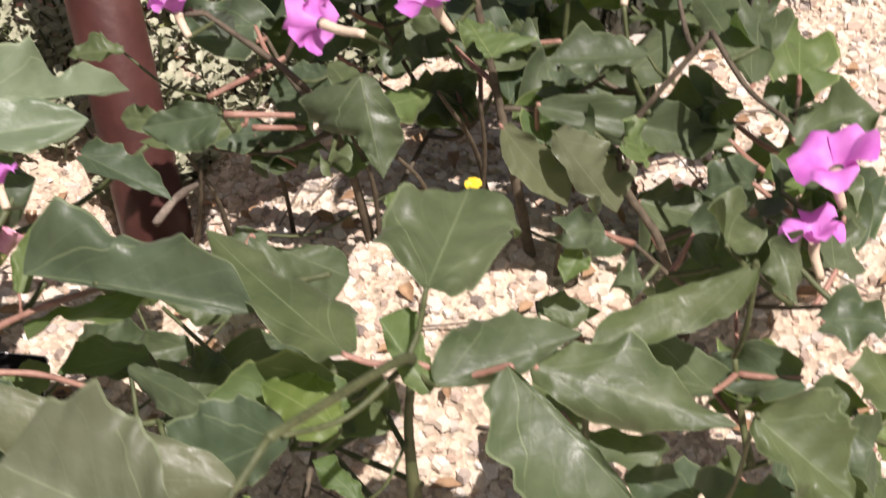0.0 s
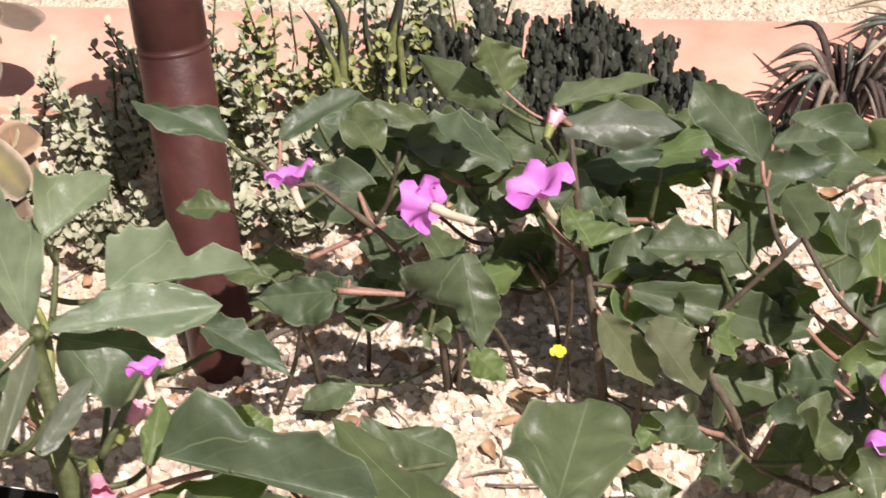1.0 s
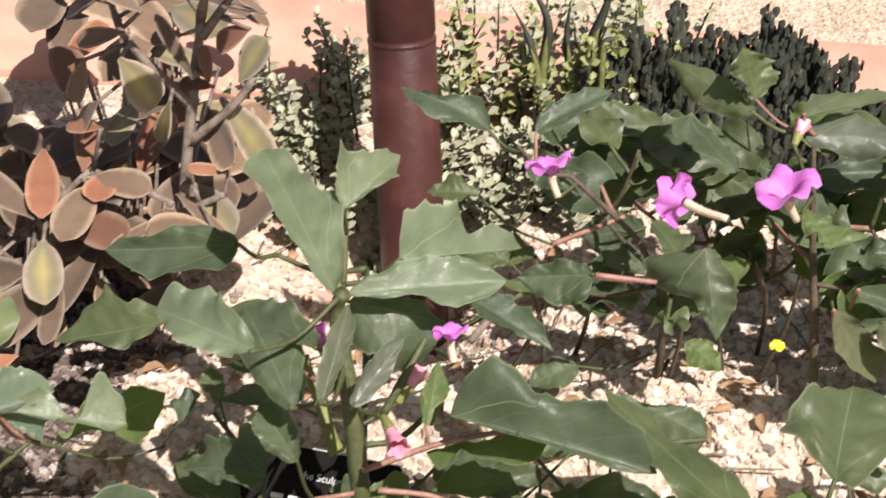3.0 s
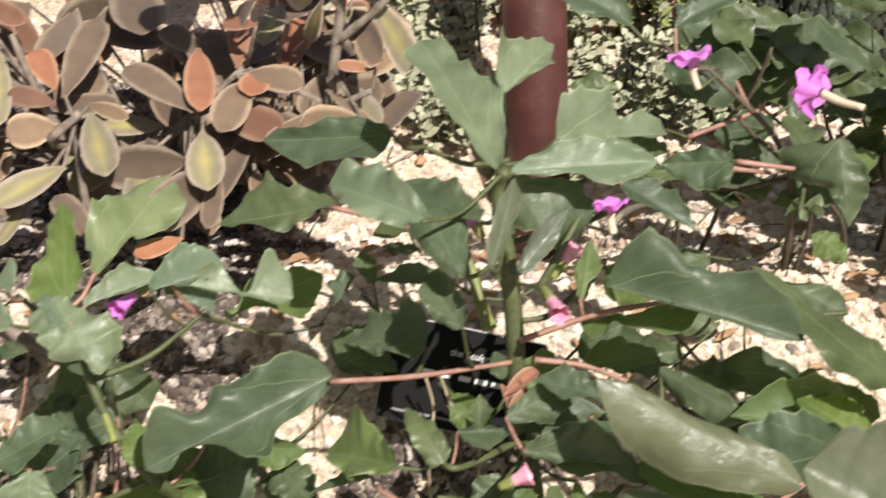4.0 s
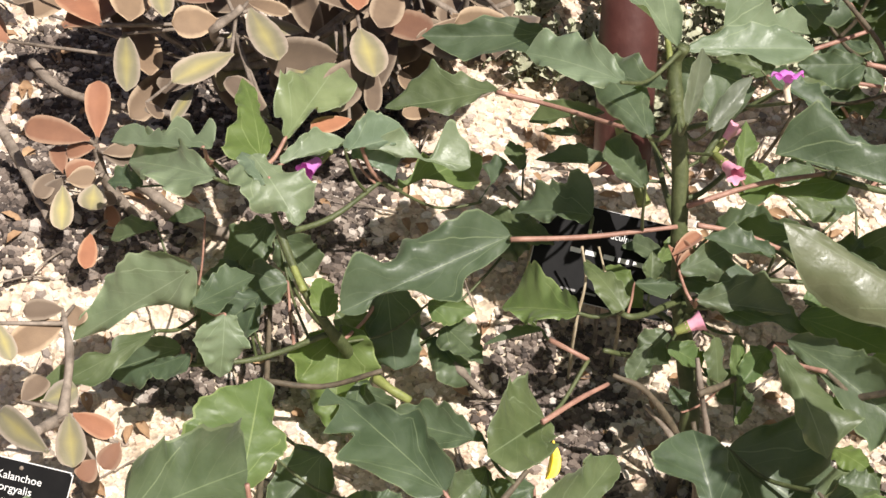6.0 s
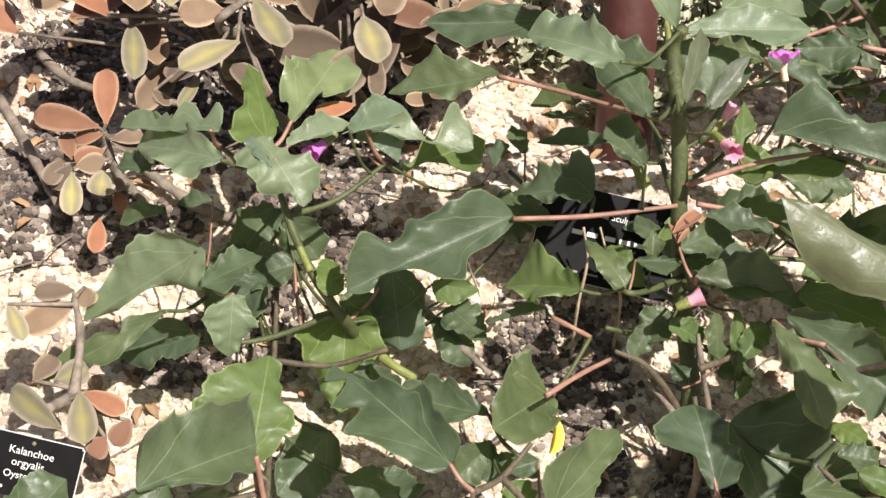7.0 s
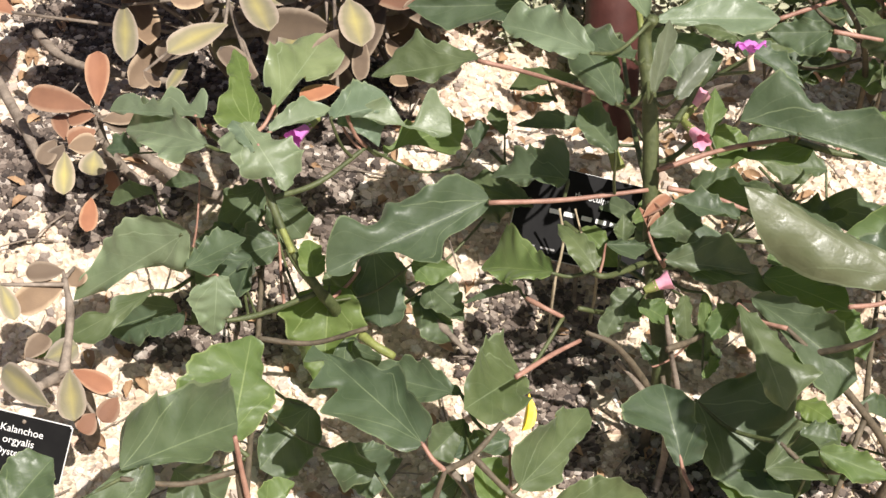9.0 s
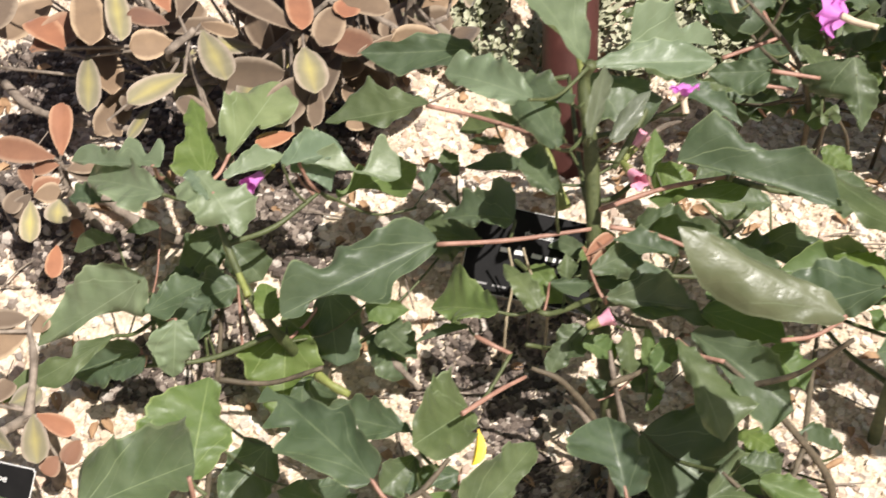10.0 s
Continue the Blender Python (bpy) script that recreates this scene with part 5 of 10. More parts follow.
shaped_leaf(shaded_shrub, (0.139, 1.121, 0.100), (0.103, 1.091, 0.080), (9, 12, 14, 17, 20, 23, 25, 20, 15, 11, 6, 3), (8, 11, 13, 16, 19, 19, 16, 13, 10, 7, 4, 2), node_at=(0.187, 1.060, 0.089), roll=-10, stem=GREENSTEM)
shaped_leaf(shaded_shrub, (0.262, 0.944, 0.020), (0.354, 1.005, 0.020), (12, 16, 19, 24, 28, 28, 24, 19, 15, 10, 6, 3), (13, 19, 24, 31, 37, 40, 33, 27, 21, 14, 8, 3), node_at=(0.300, 0.957, 0.021), roll=-1, stem=GREENSTEM)

# rear shrub
rear_shrub = thing("rear_shrub", (0.612, 1.436, -0.001), "grey-green shrub in magenta flower beside the metal post", "shrub", "grey-green shrubs in the bed")
stalk("stem", rear_shrub, [(0.612, 1.436, -0.001), (0.605, 1.460, 0.100), (0.599, 1.485, 0.170), (0.592, 1.504, 0.250), (0.591, 1.528, 0.300)], 0.0062, 0.0024, BROWNSTEM, "", 0.25, 9)
stalk("stem", rear_shrub, [(0.460, 1.513, -0.027), (0.454, 1.496, 0.100), (0.428, 1.505, 0.180), (0.355, 1.522, 0.260)], 0.0062, 0.0024, BROWNSTEM, "", 0.25, 9)
stalk("branch", rear_shrub, [(0.329, 1.502, -0.029), (0.331, 1.482, 0.075), (0.317, 1.469, 0.150)], 0.0030, 0.0018, BROWNSTEM, "", 0.3, 6)
stalk("branch", rear_shrub, [(0.282, 1.490, -0.024), (0.313, 1.473, 0.072), (0.328, 1.463, 0.140)], 0.0030, 0.0018, BROWNSTEM, "", 0.3, 6)
stalk("branch", rear_shrub, [(0.562, 1.496, -0.024), (0.581, 1.478, 0.087), (0.584, 1.469, 0.170)], 0.0030, 0.0018, BROWNSTEM, "", 0.3, 6)
stalk("branch", rear_shrub, [(0.580, 1.580, -0.071), (0.572, 1.540, 0.054), (0.547, 1.509, 0.150)], 0.0030, 0.0018, BROWNSTEM, "", 0.3, 6)
stalk("branch", rear_shrub, [(0.469, 1.504, -0.028), (0.475, 1.488, 0.071), (0.464, 1.480, 0.140)], 0.0030, 0.0018, BROWNSTEM, "", 0.3, 6)
stalk("branch", rear_shrub, [(0.374, 1.597, -0.087), (0.383, 1.547, 0.036), (0.375, 1.506, 0.130)], 0.0030, 0.0018, BROWNSTEM, "", 0.3, 6)
stalk("branch", rear_shrub, [(0.632, 1.406, -0.005), (0.641, 1.402, 0.077), (0.633, 1.407, 0.130)], 0.0030, 0.0018, BROWNSTEM, "", 0.3, 6)
stalk("branch", rear_shrub, [(0.533, 1.530, -0.042), (0.517, 1.515, 0.044), (0.485, 1.509, 0.100)], 0.0030, 0.0018, BROWNSTEM, "", 0.3, 6)
stalk("branch", rear_shrub, [(0.726, 1.559, -0.058), (0.709, 1.516, 0.060), (0.675, 1.481, 0.150)], 0.0030, 0.0018, BROWNSTEM, "", 0.3, 6)
stalk("branch", rear_shrub, [(0.460, 1.513, -0.027), (0.527, 1.617, 0.012), (0.594, 1.720, 0.023)], 0.0029, 0.0020, BROWNSTEM, "", 0.2, 7)
stalk("branch", rear_shrub, [(0.437, 1.502, 0.153), (0.408, 1.579, 0.134), (0.380, 1.655, 0.145)], 0.0029, 0.0020, BROWNSTEM, "", 0.2, 7)
stalk("branch", rear_shrub, [(0.594, 1.720, 0.023), (0.656, 1.693, 0.065), (0.718, 1.666, 0.137)], 0.0029, 0.0020, BROWNSTEM, "", 0.2, 7)
stalk("branch", rear_shrub, [(0.687, 1.680, 0.101), (0.655, 1.646, 0.100), (0.623, 1.612, 0.129)], 0.0029, 0.0020, BROWNSTEM, "", 0.2, 7)
stalk("branch", rear_shrub, [(0.544, 1.643, 0.015), (0.522, 1.648, 0.055), (0.499, 1.653, 0.126)], 0.0029, 0.0020, BROWNSTEM, "", 0.2, 7)
stalk("branch", rear_shrub, [(0.445, 1.499, 0.127), (0.391, 1.508, 0.104), (0.336, 1.517, 0.111)], 0.0029, 0.0020, BROWNSTEM, "", 0.2, 7)
stalk("branch", rear_shrub, [(0.601, 1.477, 0.147), (0.648, 1.469, 0.148), (0.695, 1.462, 0.180)], 0.0029, 0.0020, BROWNSTEM, "", 0.2, 7)
stalk("branch", rear_shrub, [(0.527, 1.647, 0.045), (0.496, 1.680, 0.023), (0.465, 1.713, 0.031)], 0.0029, 0.0020, BROWNSTEM, "", 0.2, 7)
stalk("branch", rear_shrub, [(0.625, 1.707, 0.044), (0.601, 1.706, 0.062), (0.576, 1.706, 0.111)], 0.0029, 0.0020, BROWNSTEM, "", 0.2, 7)
stalk("branch", rear_shrub, [(0.623, 1.612, 0.129), (0.635, 1.619, 0.148), (0.647, 1.626, 0.197)], 0.0029, 0.0020, BROWNSTEM, "", 0.2, 7)
stalk("branch", rear_shrub, [(0.432, 1.503, 0.167), (0.463, 1.489, 0.172), (0.494, 1.474, 0.207)], 0.0029, 0.0020, BROWNSTEM, "", 0.2, 7)
stalk("branch", rear_shrub, [(0.401, 1.598, 0.137), (0.417, 1.598, 0.166), (0.432, 1.599, 0.225)], 0.0029, 0.0020, BROWNSTEM, "", 0.2, 7)
stalk("branch", rear_shrub, [(0.355, 1.522, 0.260), (0.329, 1.522, 0.265), (0.303, 1.521, 0.300)], 0.0029, 0.0020, BROWNSTEM, "", 0.2, 7)
stalk("branch", rear_shrub, [(0.527, 1.617, 0.012), (0.555, 1.592, 0.025), (0.582, 1.567, 0.068)], 0.0029, 0.0020, BROWNSTEM, "", 0.2, 7)
shaped_leaf(rear_shrub, (0.370, 1.402, 0.240), (0.299, 1.411, 0.230), (13, 25, 26, 27, 28, 29, 26, 22, 18, 14, 9, 4), (6, 9, 11, 14, 15, 14, 13, 12, 11, 9, 5, 2), node_at=(0.368, 1.487, 0.170), roll=10, stem=GREENSTEM)
shaped_leaf(rear_shrub, (0.276, 1.560, 0.290), (0.190, 1.591, 0.320), (6, 9, 11, 14, 17, 20, 22, 22, 20, 17, 10, 4), (7, 12, 17, 17, 16, 11, 5, 3, 3, 2, 1, 1), node_at=(0.311, 1.521, 0.289), roll=-9, stem=GREENSTEM)
shaped_leaf(rear_shrub, (0.324, 1.567, 0.280), (0.402, 1.613, 0.290), (6, 10, 13, 16, 15, 15, 15, 14, 13, 12, 10, 4), (5, 8, 10, 13, 12, 12, 12, 12, 11, 8, 5, 2), node_at=(0.321, 1.522, 0.276), roll=16)
shaped_leaf(rear_shrub, (0.464, 1.664, 0.200), (0.358, 1.663, 0.190), (6, 9, 12, 15, 14, 12, 11, 9, 7, 5, 3, 1), (10, 16, 21, 26, 28, 29, 30, 27, 21, 14, 8, 3), node_at=(0.424, 1.599, 0.196), roll=-2, stem=GREENSTEM)
shaped_leaf(rear_shrub, (0.540, 1.616, 0.180), (0.422, 1.654, 0.200), (8, 12, 15, 19, 22, 22, 23, 24, 23, 16, 9, 4), (14, 22, 31, 40, 49, 49, 45, 41, 37, 27, 16, 6), node_at=(0.499, 1.653, 0.126), roll=-15, stem=GREENSTEM)
shaped_leaf(rear_shrub, (0.535, 1.548, 0.330), (0.519, 1.565, 0.380), (6, 8, 9, 12, 14, 15, 17, 18, 19, 20, 21, 9), (10, 18, 23, 24, 24, 25, 25, 22, 16, 11, 7, 3), node_at=(0.591, 1.528, 0.300), roll=-14)
shaped_leaf(rear_shrub, (0.532, 1.540, 0.320), (0.458, 1.613, 0.330), (7, 11, 14, 18, 19, 20, 20, 21, 16, 11, 7, 3), (5, 7, 9, 12, 14, 14, 14, 14, 13, 9, 5, 2), node_at=(0.591, 1.528, 0.300), roll=11, stem=GREENSTEM)
shaped_leaf(rear_shrub, (0.577, 1.522, 0.330), (0.677, 1.571, 0.310), (8, 14, 19, 18, 17, 17, 16, 14, 13, 11, 9, 4), (2, 3, 3, 4, 4, 4, 4, 3, 3, 2, 1, 1), node_at=(0.591, 1.528, 0.300), roll=-6)
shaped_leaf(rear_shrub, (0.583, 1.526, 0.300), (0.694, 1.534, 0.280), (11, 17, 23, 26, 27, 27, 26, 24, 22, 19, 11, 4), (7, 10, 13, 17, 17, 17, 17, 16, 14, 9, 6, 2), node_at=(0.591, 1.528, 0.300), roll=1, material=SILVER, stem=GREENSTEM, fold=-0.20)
shaped_leaf(rear_shrub, (0.739, 1.607, 0.180), (0.600, 1.590, 0.190), (10, 13, 16, 20, 23, 25, 24, 23, 23, 22, 13, 5), (6, 8, 10, 13, 15, 15, 16, 16, 15, 10, 6, 3), node_at=(0.718, 1.666, 0.137), roll=4, stem=GREENSTEM)
shaped_leaf(rear_shrub, (0.599, 1.431, 0.240), (0.581, 1.479, 0.250), (4, 6, 7, 9, 10, 12, 12, 13, 13, 14, 14, 7), (40, 42, 44, 46, 48, 30, 18, 14, 11, 8, 5, 2), node_at=(0.594, 1.498, 0.226), roll=-15, material=YOUNG, stem=GREENSTEM)
shaped_leaf(rear_shrub, (0.485, 1.460, 0.216), (0.493, 1.398, 0.150), (9, 13, 16, 20, 24, 25, 25, 26, 20, 14, 8, 3), (53, 61, 58, 54, 49, 36, 17, 14, 11, 7, 5, 2), node_at=(0.488, 1.477, 0.200), attach=0.25, roll=-11, stem=GREENSTEM)
shaped_leaf(rear_shrub, (0.374, 1.460, 0.180), (0.283, 1.455, 0.180), (5, 7, 10, 12, 12, 13, 13, 13, 13, 9, 6, 2), (4, 5, 7, 9, 10, 9, 7, 6, 5, 3, 2, 1), node_at=(0.376, 1.486, 0.169), roll=16)
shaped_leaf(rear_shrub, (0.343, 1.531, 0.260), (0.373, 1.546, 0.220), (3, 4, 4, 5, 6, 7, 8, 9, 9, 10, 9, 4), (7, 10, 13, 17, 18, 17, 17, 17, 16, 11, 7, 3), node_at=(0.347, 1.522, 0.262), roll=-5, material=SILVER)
shaped_leaf(rear_shrub, (0.266, 1.564, 0.200), (0.213, 1.569, 0.200), (7, 9, 11, 14, 16, 18, 17, 14, 11, 7, 5, 2), (7, 8, 10, 12, 14, 16, 18, 15, 12, 8, 5, 2), node_at=(0.339, 1.519, 0.170), roll=-13, stem=GREENSTEM)
shaped_leaf(rear_shrub, (0.326, 1.577, 0.100), (0.264, 1.587, 0.100), (8, 11, 13, 16, 18, 21, 19, 16, 12, 8, 5, 2), (8, 10, 12, 14, 16, 18, 21, 18, 14, 9, 6, 2), node_at=(0.336, 1.517, 0.111), roll=-6, stem=GREENSTEM)
shaped_leaf(rear_shrub, (0.444, 1.596, 0.120), (0.380, 1.603, 0.100), (9, 11, 14, 17, 19, 22, 24, 22, 21, 20, 16, 6), (9, 12, 15, 18, 22, 23, 22, 21, 21, 20, 16, 6), node_at=(0.408, 1.579, 0.134), roll=10, stem=GREENSTEM)
shaped_leaf(rear_shrub, (0.476, 1.507, 0.140), (0.447, 1.573, 0.150), (6, 8, 11, 14, 15, 14, 14, 14, 14, 10, 6, 2), (9, 12, 15, 19, 22, 25, 23, 22, 20, 18, 11, 4), node_at=(0.444, 1.500, 0.132), roll=-12, stem=GREENSTEM)
shaped_leaf(rear_shrub, (0.476, 1.461, 0.170), (0.543, 1.506, 0.150), (6, 9, 11, 13, 16, 16, 15, 14, 14, 13, 8, 3), (7, 14, 15, 16, 17, 18, 19, 17, 13, 9, 6, 2), node_at=(0.448, 1.477, 0.160), roll=-1, material=YOUNG, stem=GREENSTEM)
shaped_leaf(rear_shrub, (0.590, 1.659, 0.120), (0.523, 1.649, 0.100), (10, 14, 18, 23, 25, 24, 24, 24, 24, 24, 18, 7), (6, 9, 11, 14, 16, 17, 17, 18, 18, 18, 11, 4), node_at=(0.576, 1.706, 0.111), roll=0, stem=GREENSTEM)
shaped_leaf(rear_shrub, (0.560, 1.707, 0.200), (0.518, 1.703, 0.190), (7, 9, 12, 14, 17, 17, 14, 11, 9, 6, 4, 2), (7, 10, 13, 16, 17, 17, 17, 16, 16, 16, 15, 7), node_at=(0.576, 1.706, 0.111), roll=-3, stem=GREENSTEM)
shaped_leaf(rear_shrub, (0.385, 1.689, 0.160), (0.444, 1.672, 0.140), (7, 9, 12, 14, 17, 18, 18, 18, 18, 18, 18, 8), (11, 17, 23, 27, 26, 25, 24, 23, 21, 15, 9, 3), node_at=(0.380, 1.655, 0.145), roll=1, stem=GREENSTEM)
shaped_leaf(rear_shrub, (0.334, 1.624, 0.180), (0.382, 1.597, 0.170), (6, 9, 11, 14, 16, 17, 18, 19, 20, 20, 21, 11), (8, 11, 14, 18, 20, 20, 20, 21, 21, 22, 22, 11), node_at=(0.383, 1.647, 0.144), roll=-8, material=PALEGREEN, stem=GREENSTEM, fold=-0.50)
shaped_leaf(rear_shrub, (0.444, 1.528, 0.120), (0.391, 1.557, 0.130), (6, 7, 9, 10, 11, 13, 14, 16, 14, 10, 6, 2), (6, 8, 10, 12, 14, 16, 17, 14, 10, 7, 4, 2), node_at=(0.429, 1.502, 0.120), roll=6, stem=GREENSTEM)
shaped_leaf(rear_shrub, (0.494, 1.494, 0.100), (0.430, 1.488, 0.100), (9, 11, 14, 16, 19, 21, 24, 20, 16, 11, 6, 3), (13, 19, 25, 32, 35, 30, 25, 20, 15, 11, 6, 3), node_at=(0.454, 1.496, 0.100), roll=-15, stem=GREENSTEM)
shaped_leaf(rear_shrub, (0.695, 1.475, 0.140), (0.634, 1.489, 0.150), (6, 8, 10, 12, 14, 16, 14, 11, 8, 6, 4, 2), (8, 10, 12, 14, 16, 18, 20, 17, 13, 9, 5, 2), node_at=(0.648, 1.469, 0.148), roll=9, stem=GREENSTEM)
shaped_leaf(rear_shrub, (0.367, 1.481, 0.030), (0.315, 1.461, 0.020), (8, 11, 14, 17, 20, 20, 17, 14, 10, 7, 4, 2), (6, 9, 12, 15, 16, 16, 16, 16, 16, 12, 7, 3), node_at=(0.458, 1.506, 0.024), roll=-13, stem=GREENSTEM)
shaped_leaf(rear_shrub, (0.486, 1.504, 0.040), (0.517, 1.468, 0.030), (7, 10, 13, 16, 17, 16, 15, 14, 13, 10, 6, 2), (7, 10, 12, 15, 18, 17, 15, 12, 9, 6, 4, 2), node_at=(0.457, 1.504, 0.037), roll=-8, material=YOUNG, stem=GREENSTEM)
shaped_leaf(rear_shrub, (0.663, 1.406, 0.040), (0.638, 1.375, 0.020), (6, 7, 9, 11, 13, 14, 15, 12, 9, 6, 4, 2), (5, 7, 10, 12, 14, 13, 13, 13, 13, 10, 6, 2), node_at=(0.610, 1.443, 0.029), roll=-5, material=YOUNG, stem=GREENSTEM)
shaped_leaf(rear_shrub, (0.297, 1.537, 0.130), (0.246, 1.558, 0.130), (6, 9, 13, 15, 15, 15, 14, 14, 13, 9, 5, 2), (5, 6, 7, 8, 10, 11, 12, 12, 13, 13, 9, 4), node_at=(0.336, 1.517, 0.111), roll=2, stem=GREENSTEM)
shaped_leaf(rear_shrub, (0.368, 1.540, 0.100), (0.406, 1.513, 0.080), (7, 11, 14, 18, 19, 19, 19, 19, 20, 16, 10, 4), (9, 13, 16, 20, 24, 24, 24, 23, 23, 23, 22, 10), node_at=(0.369, 1.512, 0.107), roll=-4, stem=GREENSTEM)
leaf(rear_shrub, (0.706, 1.650, 0.172), (0.729, 1.620, 0.190), 0.057, 0, "ovate", (0.718, 1.666, 0.137), material=YOUNG, stem=GREENSTEM)
leaf(rear_shrub, (0.576, 1.706, 0.131), (0.486, 1.725, 0.120), 0.050, 0, "lobed", (0.576, 1.706, 0.111), stem=GREENSTEM)
leaf(rear_shrub, (0.705, 1.703, 0.130), (0.647, 1.687, 0.145), 0.048, 0, "ovate", (0.703, 1.673, 0.119))
leaf(rear_shrub, (0.406, 1.627, 0.209), (0.381, 1.681, 0.214), 0.045, 0, "ovate", (0.424, 1.598, 0.196), stem=GREENSTEM)
leaf(rear_shrub, (0.736, 1.657, 0.143), (0.702, 1.729, 0.126), 0.051, 0, "lobed", (0.718, 1.666, 0.137), stem=GREENSTEM)
leaf(rear_shrub, (0.649, 1.641, 0.193), (0.611, 1.713, 0.180), 0.053, 0, "ovate", (0.644, 1.624, 0.185), material=YOUNG)
leaf(rear_shrub, (0.756, 1.693, 0.132), (0.751, 1.672, 0.143), 0.052, 0, "lobed", (0.718, 1.666, 0.137), stem=GREENSTEM)
leaf(rear_shrub, (0.591, 1.625, 0.152), (0.655, 1.603, 0.165), 0.052, 0, "heart", (0.626, 1.613, 0.134), stem=GREENSTEM)
leaf(rear_shrub, (0.470, 1.635, 0.163), (0.386, 1.647, 0.155), 0.051, 0, "lobed", (0.499, 1.653, 0.126))
leaf(rear_shrub, (0.335, 1.616, 0.158), (0.383, 1.650, 0.170), 0.056, 0, "heart", (0.387, 1.636, 0.142))
leaf(rear_shrub, (0.348, 1.724, 0.167), (0.440, 1.727, 0.156), 0.057, 0, "heart", (0.380, 1.655, 0.145), stem=GREENSTEM)
leaf(rear_shrub, (0.478, 1.691, 0.174), (0.534, 1.667, 0.188), 0.045, 0, "ovate", (0.499, 1.653, 0.126), stem=GREENSTEM)
leaf(rear_shrub, (0.689, 1.628, 0.206), (0.630, 1.668, 0.198), 0.052, 0, "ovate", (0.647, 1.626, 0.197))
leaf(rear_shrub, (0.503, 1.666, 0.164), (0.489, 1.639, 0.183), 0.064, 0, "lobed", (0.499, 1.653, 0.126), stem=GREENSTEM)
leaf(rear_shrub, (0.442, 1.636, 0.175), (0.353, 1.663, 0.158), 0.060, 0, "heart", (0.417, 1.598, 0.166), stem=GREENSTEM)
leaf(rear_shrub, (0.631, 1.578, 0.155), (0.577, 1.643, 0.155), 0.059, 0, "heart", (0.629, 1.615, 0.139))
leaf(rear_shrub, (0.441, 1.632, 0.200), (0.492, 1.630, 0.193), 0.047, 0, "heart", (0.424, 1.598, 0.196), stem=GREENSTEM)
leaf(rear_shrub, (0.610, 1.529, 0.196), (0.564, 1.579, 0.210), 0.047, 0, "ovate", (0.597, 1.491, 0.197), stem=GREENSTEM)
leaf(rear_shrub, (0.563, 1.547, 0.178), (0.647, 1.552, 0.164), 0.059, 0, "lobed", (0.599, 1.485, 0.170))
leaf(rear_shrub, (0.391, 1.557, 0.214), (0.316, 1.600, 0.215), 0.060, 0, "heart", (0.404, 1.511, 0.207))
leaf(rear_shrub, (0.658, 1.608, 0.144), (0.646, 1.607, 0.142), 0.057, 0, "ovate", (0.632, 1.617, 0.144), stem=GREENSTEM)
leaf(rear_shrub, (0.647, 1.626, 0.217), (0.751, 1.616, 0.216), 0.053, 0, "lobed", (0.647, 1.626, 0.197), stem=GREENSTEM)
leaf(rear_shrub, (0.531, 1.621, 0.109), (0.504, 1.601, 0.125), 0.039, 0, "heart", (0.511, 1.651, 0.090))
leaf(rear_shrub, (0.616, 1.722, 0.042), (0.608, 1.827, 0.023), 0.045, 0, "lobed", (0.610, 1.714, 0.033), stem=GREENSTEM)
leaf(rear_shrub, (0.568, 1.694, 0.042), (0.599, 1.704, 0.024), 0.044, 0, "heart", (0.577, 1.694, 0.020), stem=GREENSTEM)
leaf(rear_shrub, (0.532, 1.762, 0.033), (0.443, 1.785, 0.017), 0.064, 0, "heart", (0.594, 1.720, 0.023))
leaf(rear_shrub, (0.515, 1.654, 0.118), (0.595, 1.664, 0.109), 0.052, 0, "ovate", (0.505, 1.652, 0.108), stem=GREENSTEM)
leaf(rear_shrub, (0.596, 1.547, 0.112), (0.652, 1.581, 0.111), 0.047, 0, "lobed", (0.582, 1.567, 0.068), material=YOUNG, stem=GREENSTEM)
leaf(rear_shrub, (0.621, 1.740, 0.030), (0.543, 1.775, 0.015), 0.061, 0, "lobed", (0.610, 1.714, 0.033))
leaf(rear_shrub, (0.588, 1.606, 0.103), (0.602, 1.660, 0.115), 0.053, 0, "lobed", (0.582, 1.567, 0.068))
leaf(rear_shrub, (0.485, 1.730, 0.033), (0.526, 1.735, 0.020), 0.043, 0, "heart", (0.465, 1.713, 0.031), stem=GREENSTEM)
leaf(rear_shrub, (0.568, 1.588, 0.064), (0.540, 1.672, 0.044), 0.050, 0, "ovate", (0.575, 1.574, 0.057), stem=GREENSTEM)
leaf(rear_shrub, (0.562, 1.607, 0.070), (0.500, 1.597, 0.082), 0.051, 0, "lobed", (0.568, 1.580, 0.046))
leaf(rear_shrub, (0.637, 1.644, 0.077), (0.567, 1.655, 0.068), 0.041, 0, "lobed", (0.655, 1.646, 0.100), stem=GREENSTEM)
leaf(rear_shrub, (0.370, 1.673, 0.117), (0.440, 1.674, 0.109), 0.046, 0, "ovate", (0.380, 1.655, 0.145), stem=GREENSTEM)
leaf(rear_shrub, (0.445, 1.696, 0.068), (0.398, 1.744, 0.087), 0.055, 0, "lobed", (0.465, 1.713, 0.031))
leaf(rear_shrub, (0.522, 1.588, 0.065), (0.593, 1.595, 0.049), 0.053, 0, "heart", (0.561, 1.586, 0.036), stem=GREENSTEM)
leaf(rear_shrub, (0.634, 1.684, 0.067), (0.662, 1.688, 0.055), 0.055, 0, "lobed", (0.641, 1.700, 0.054), stem=GREENSTEM)
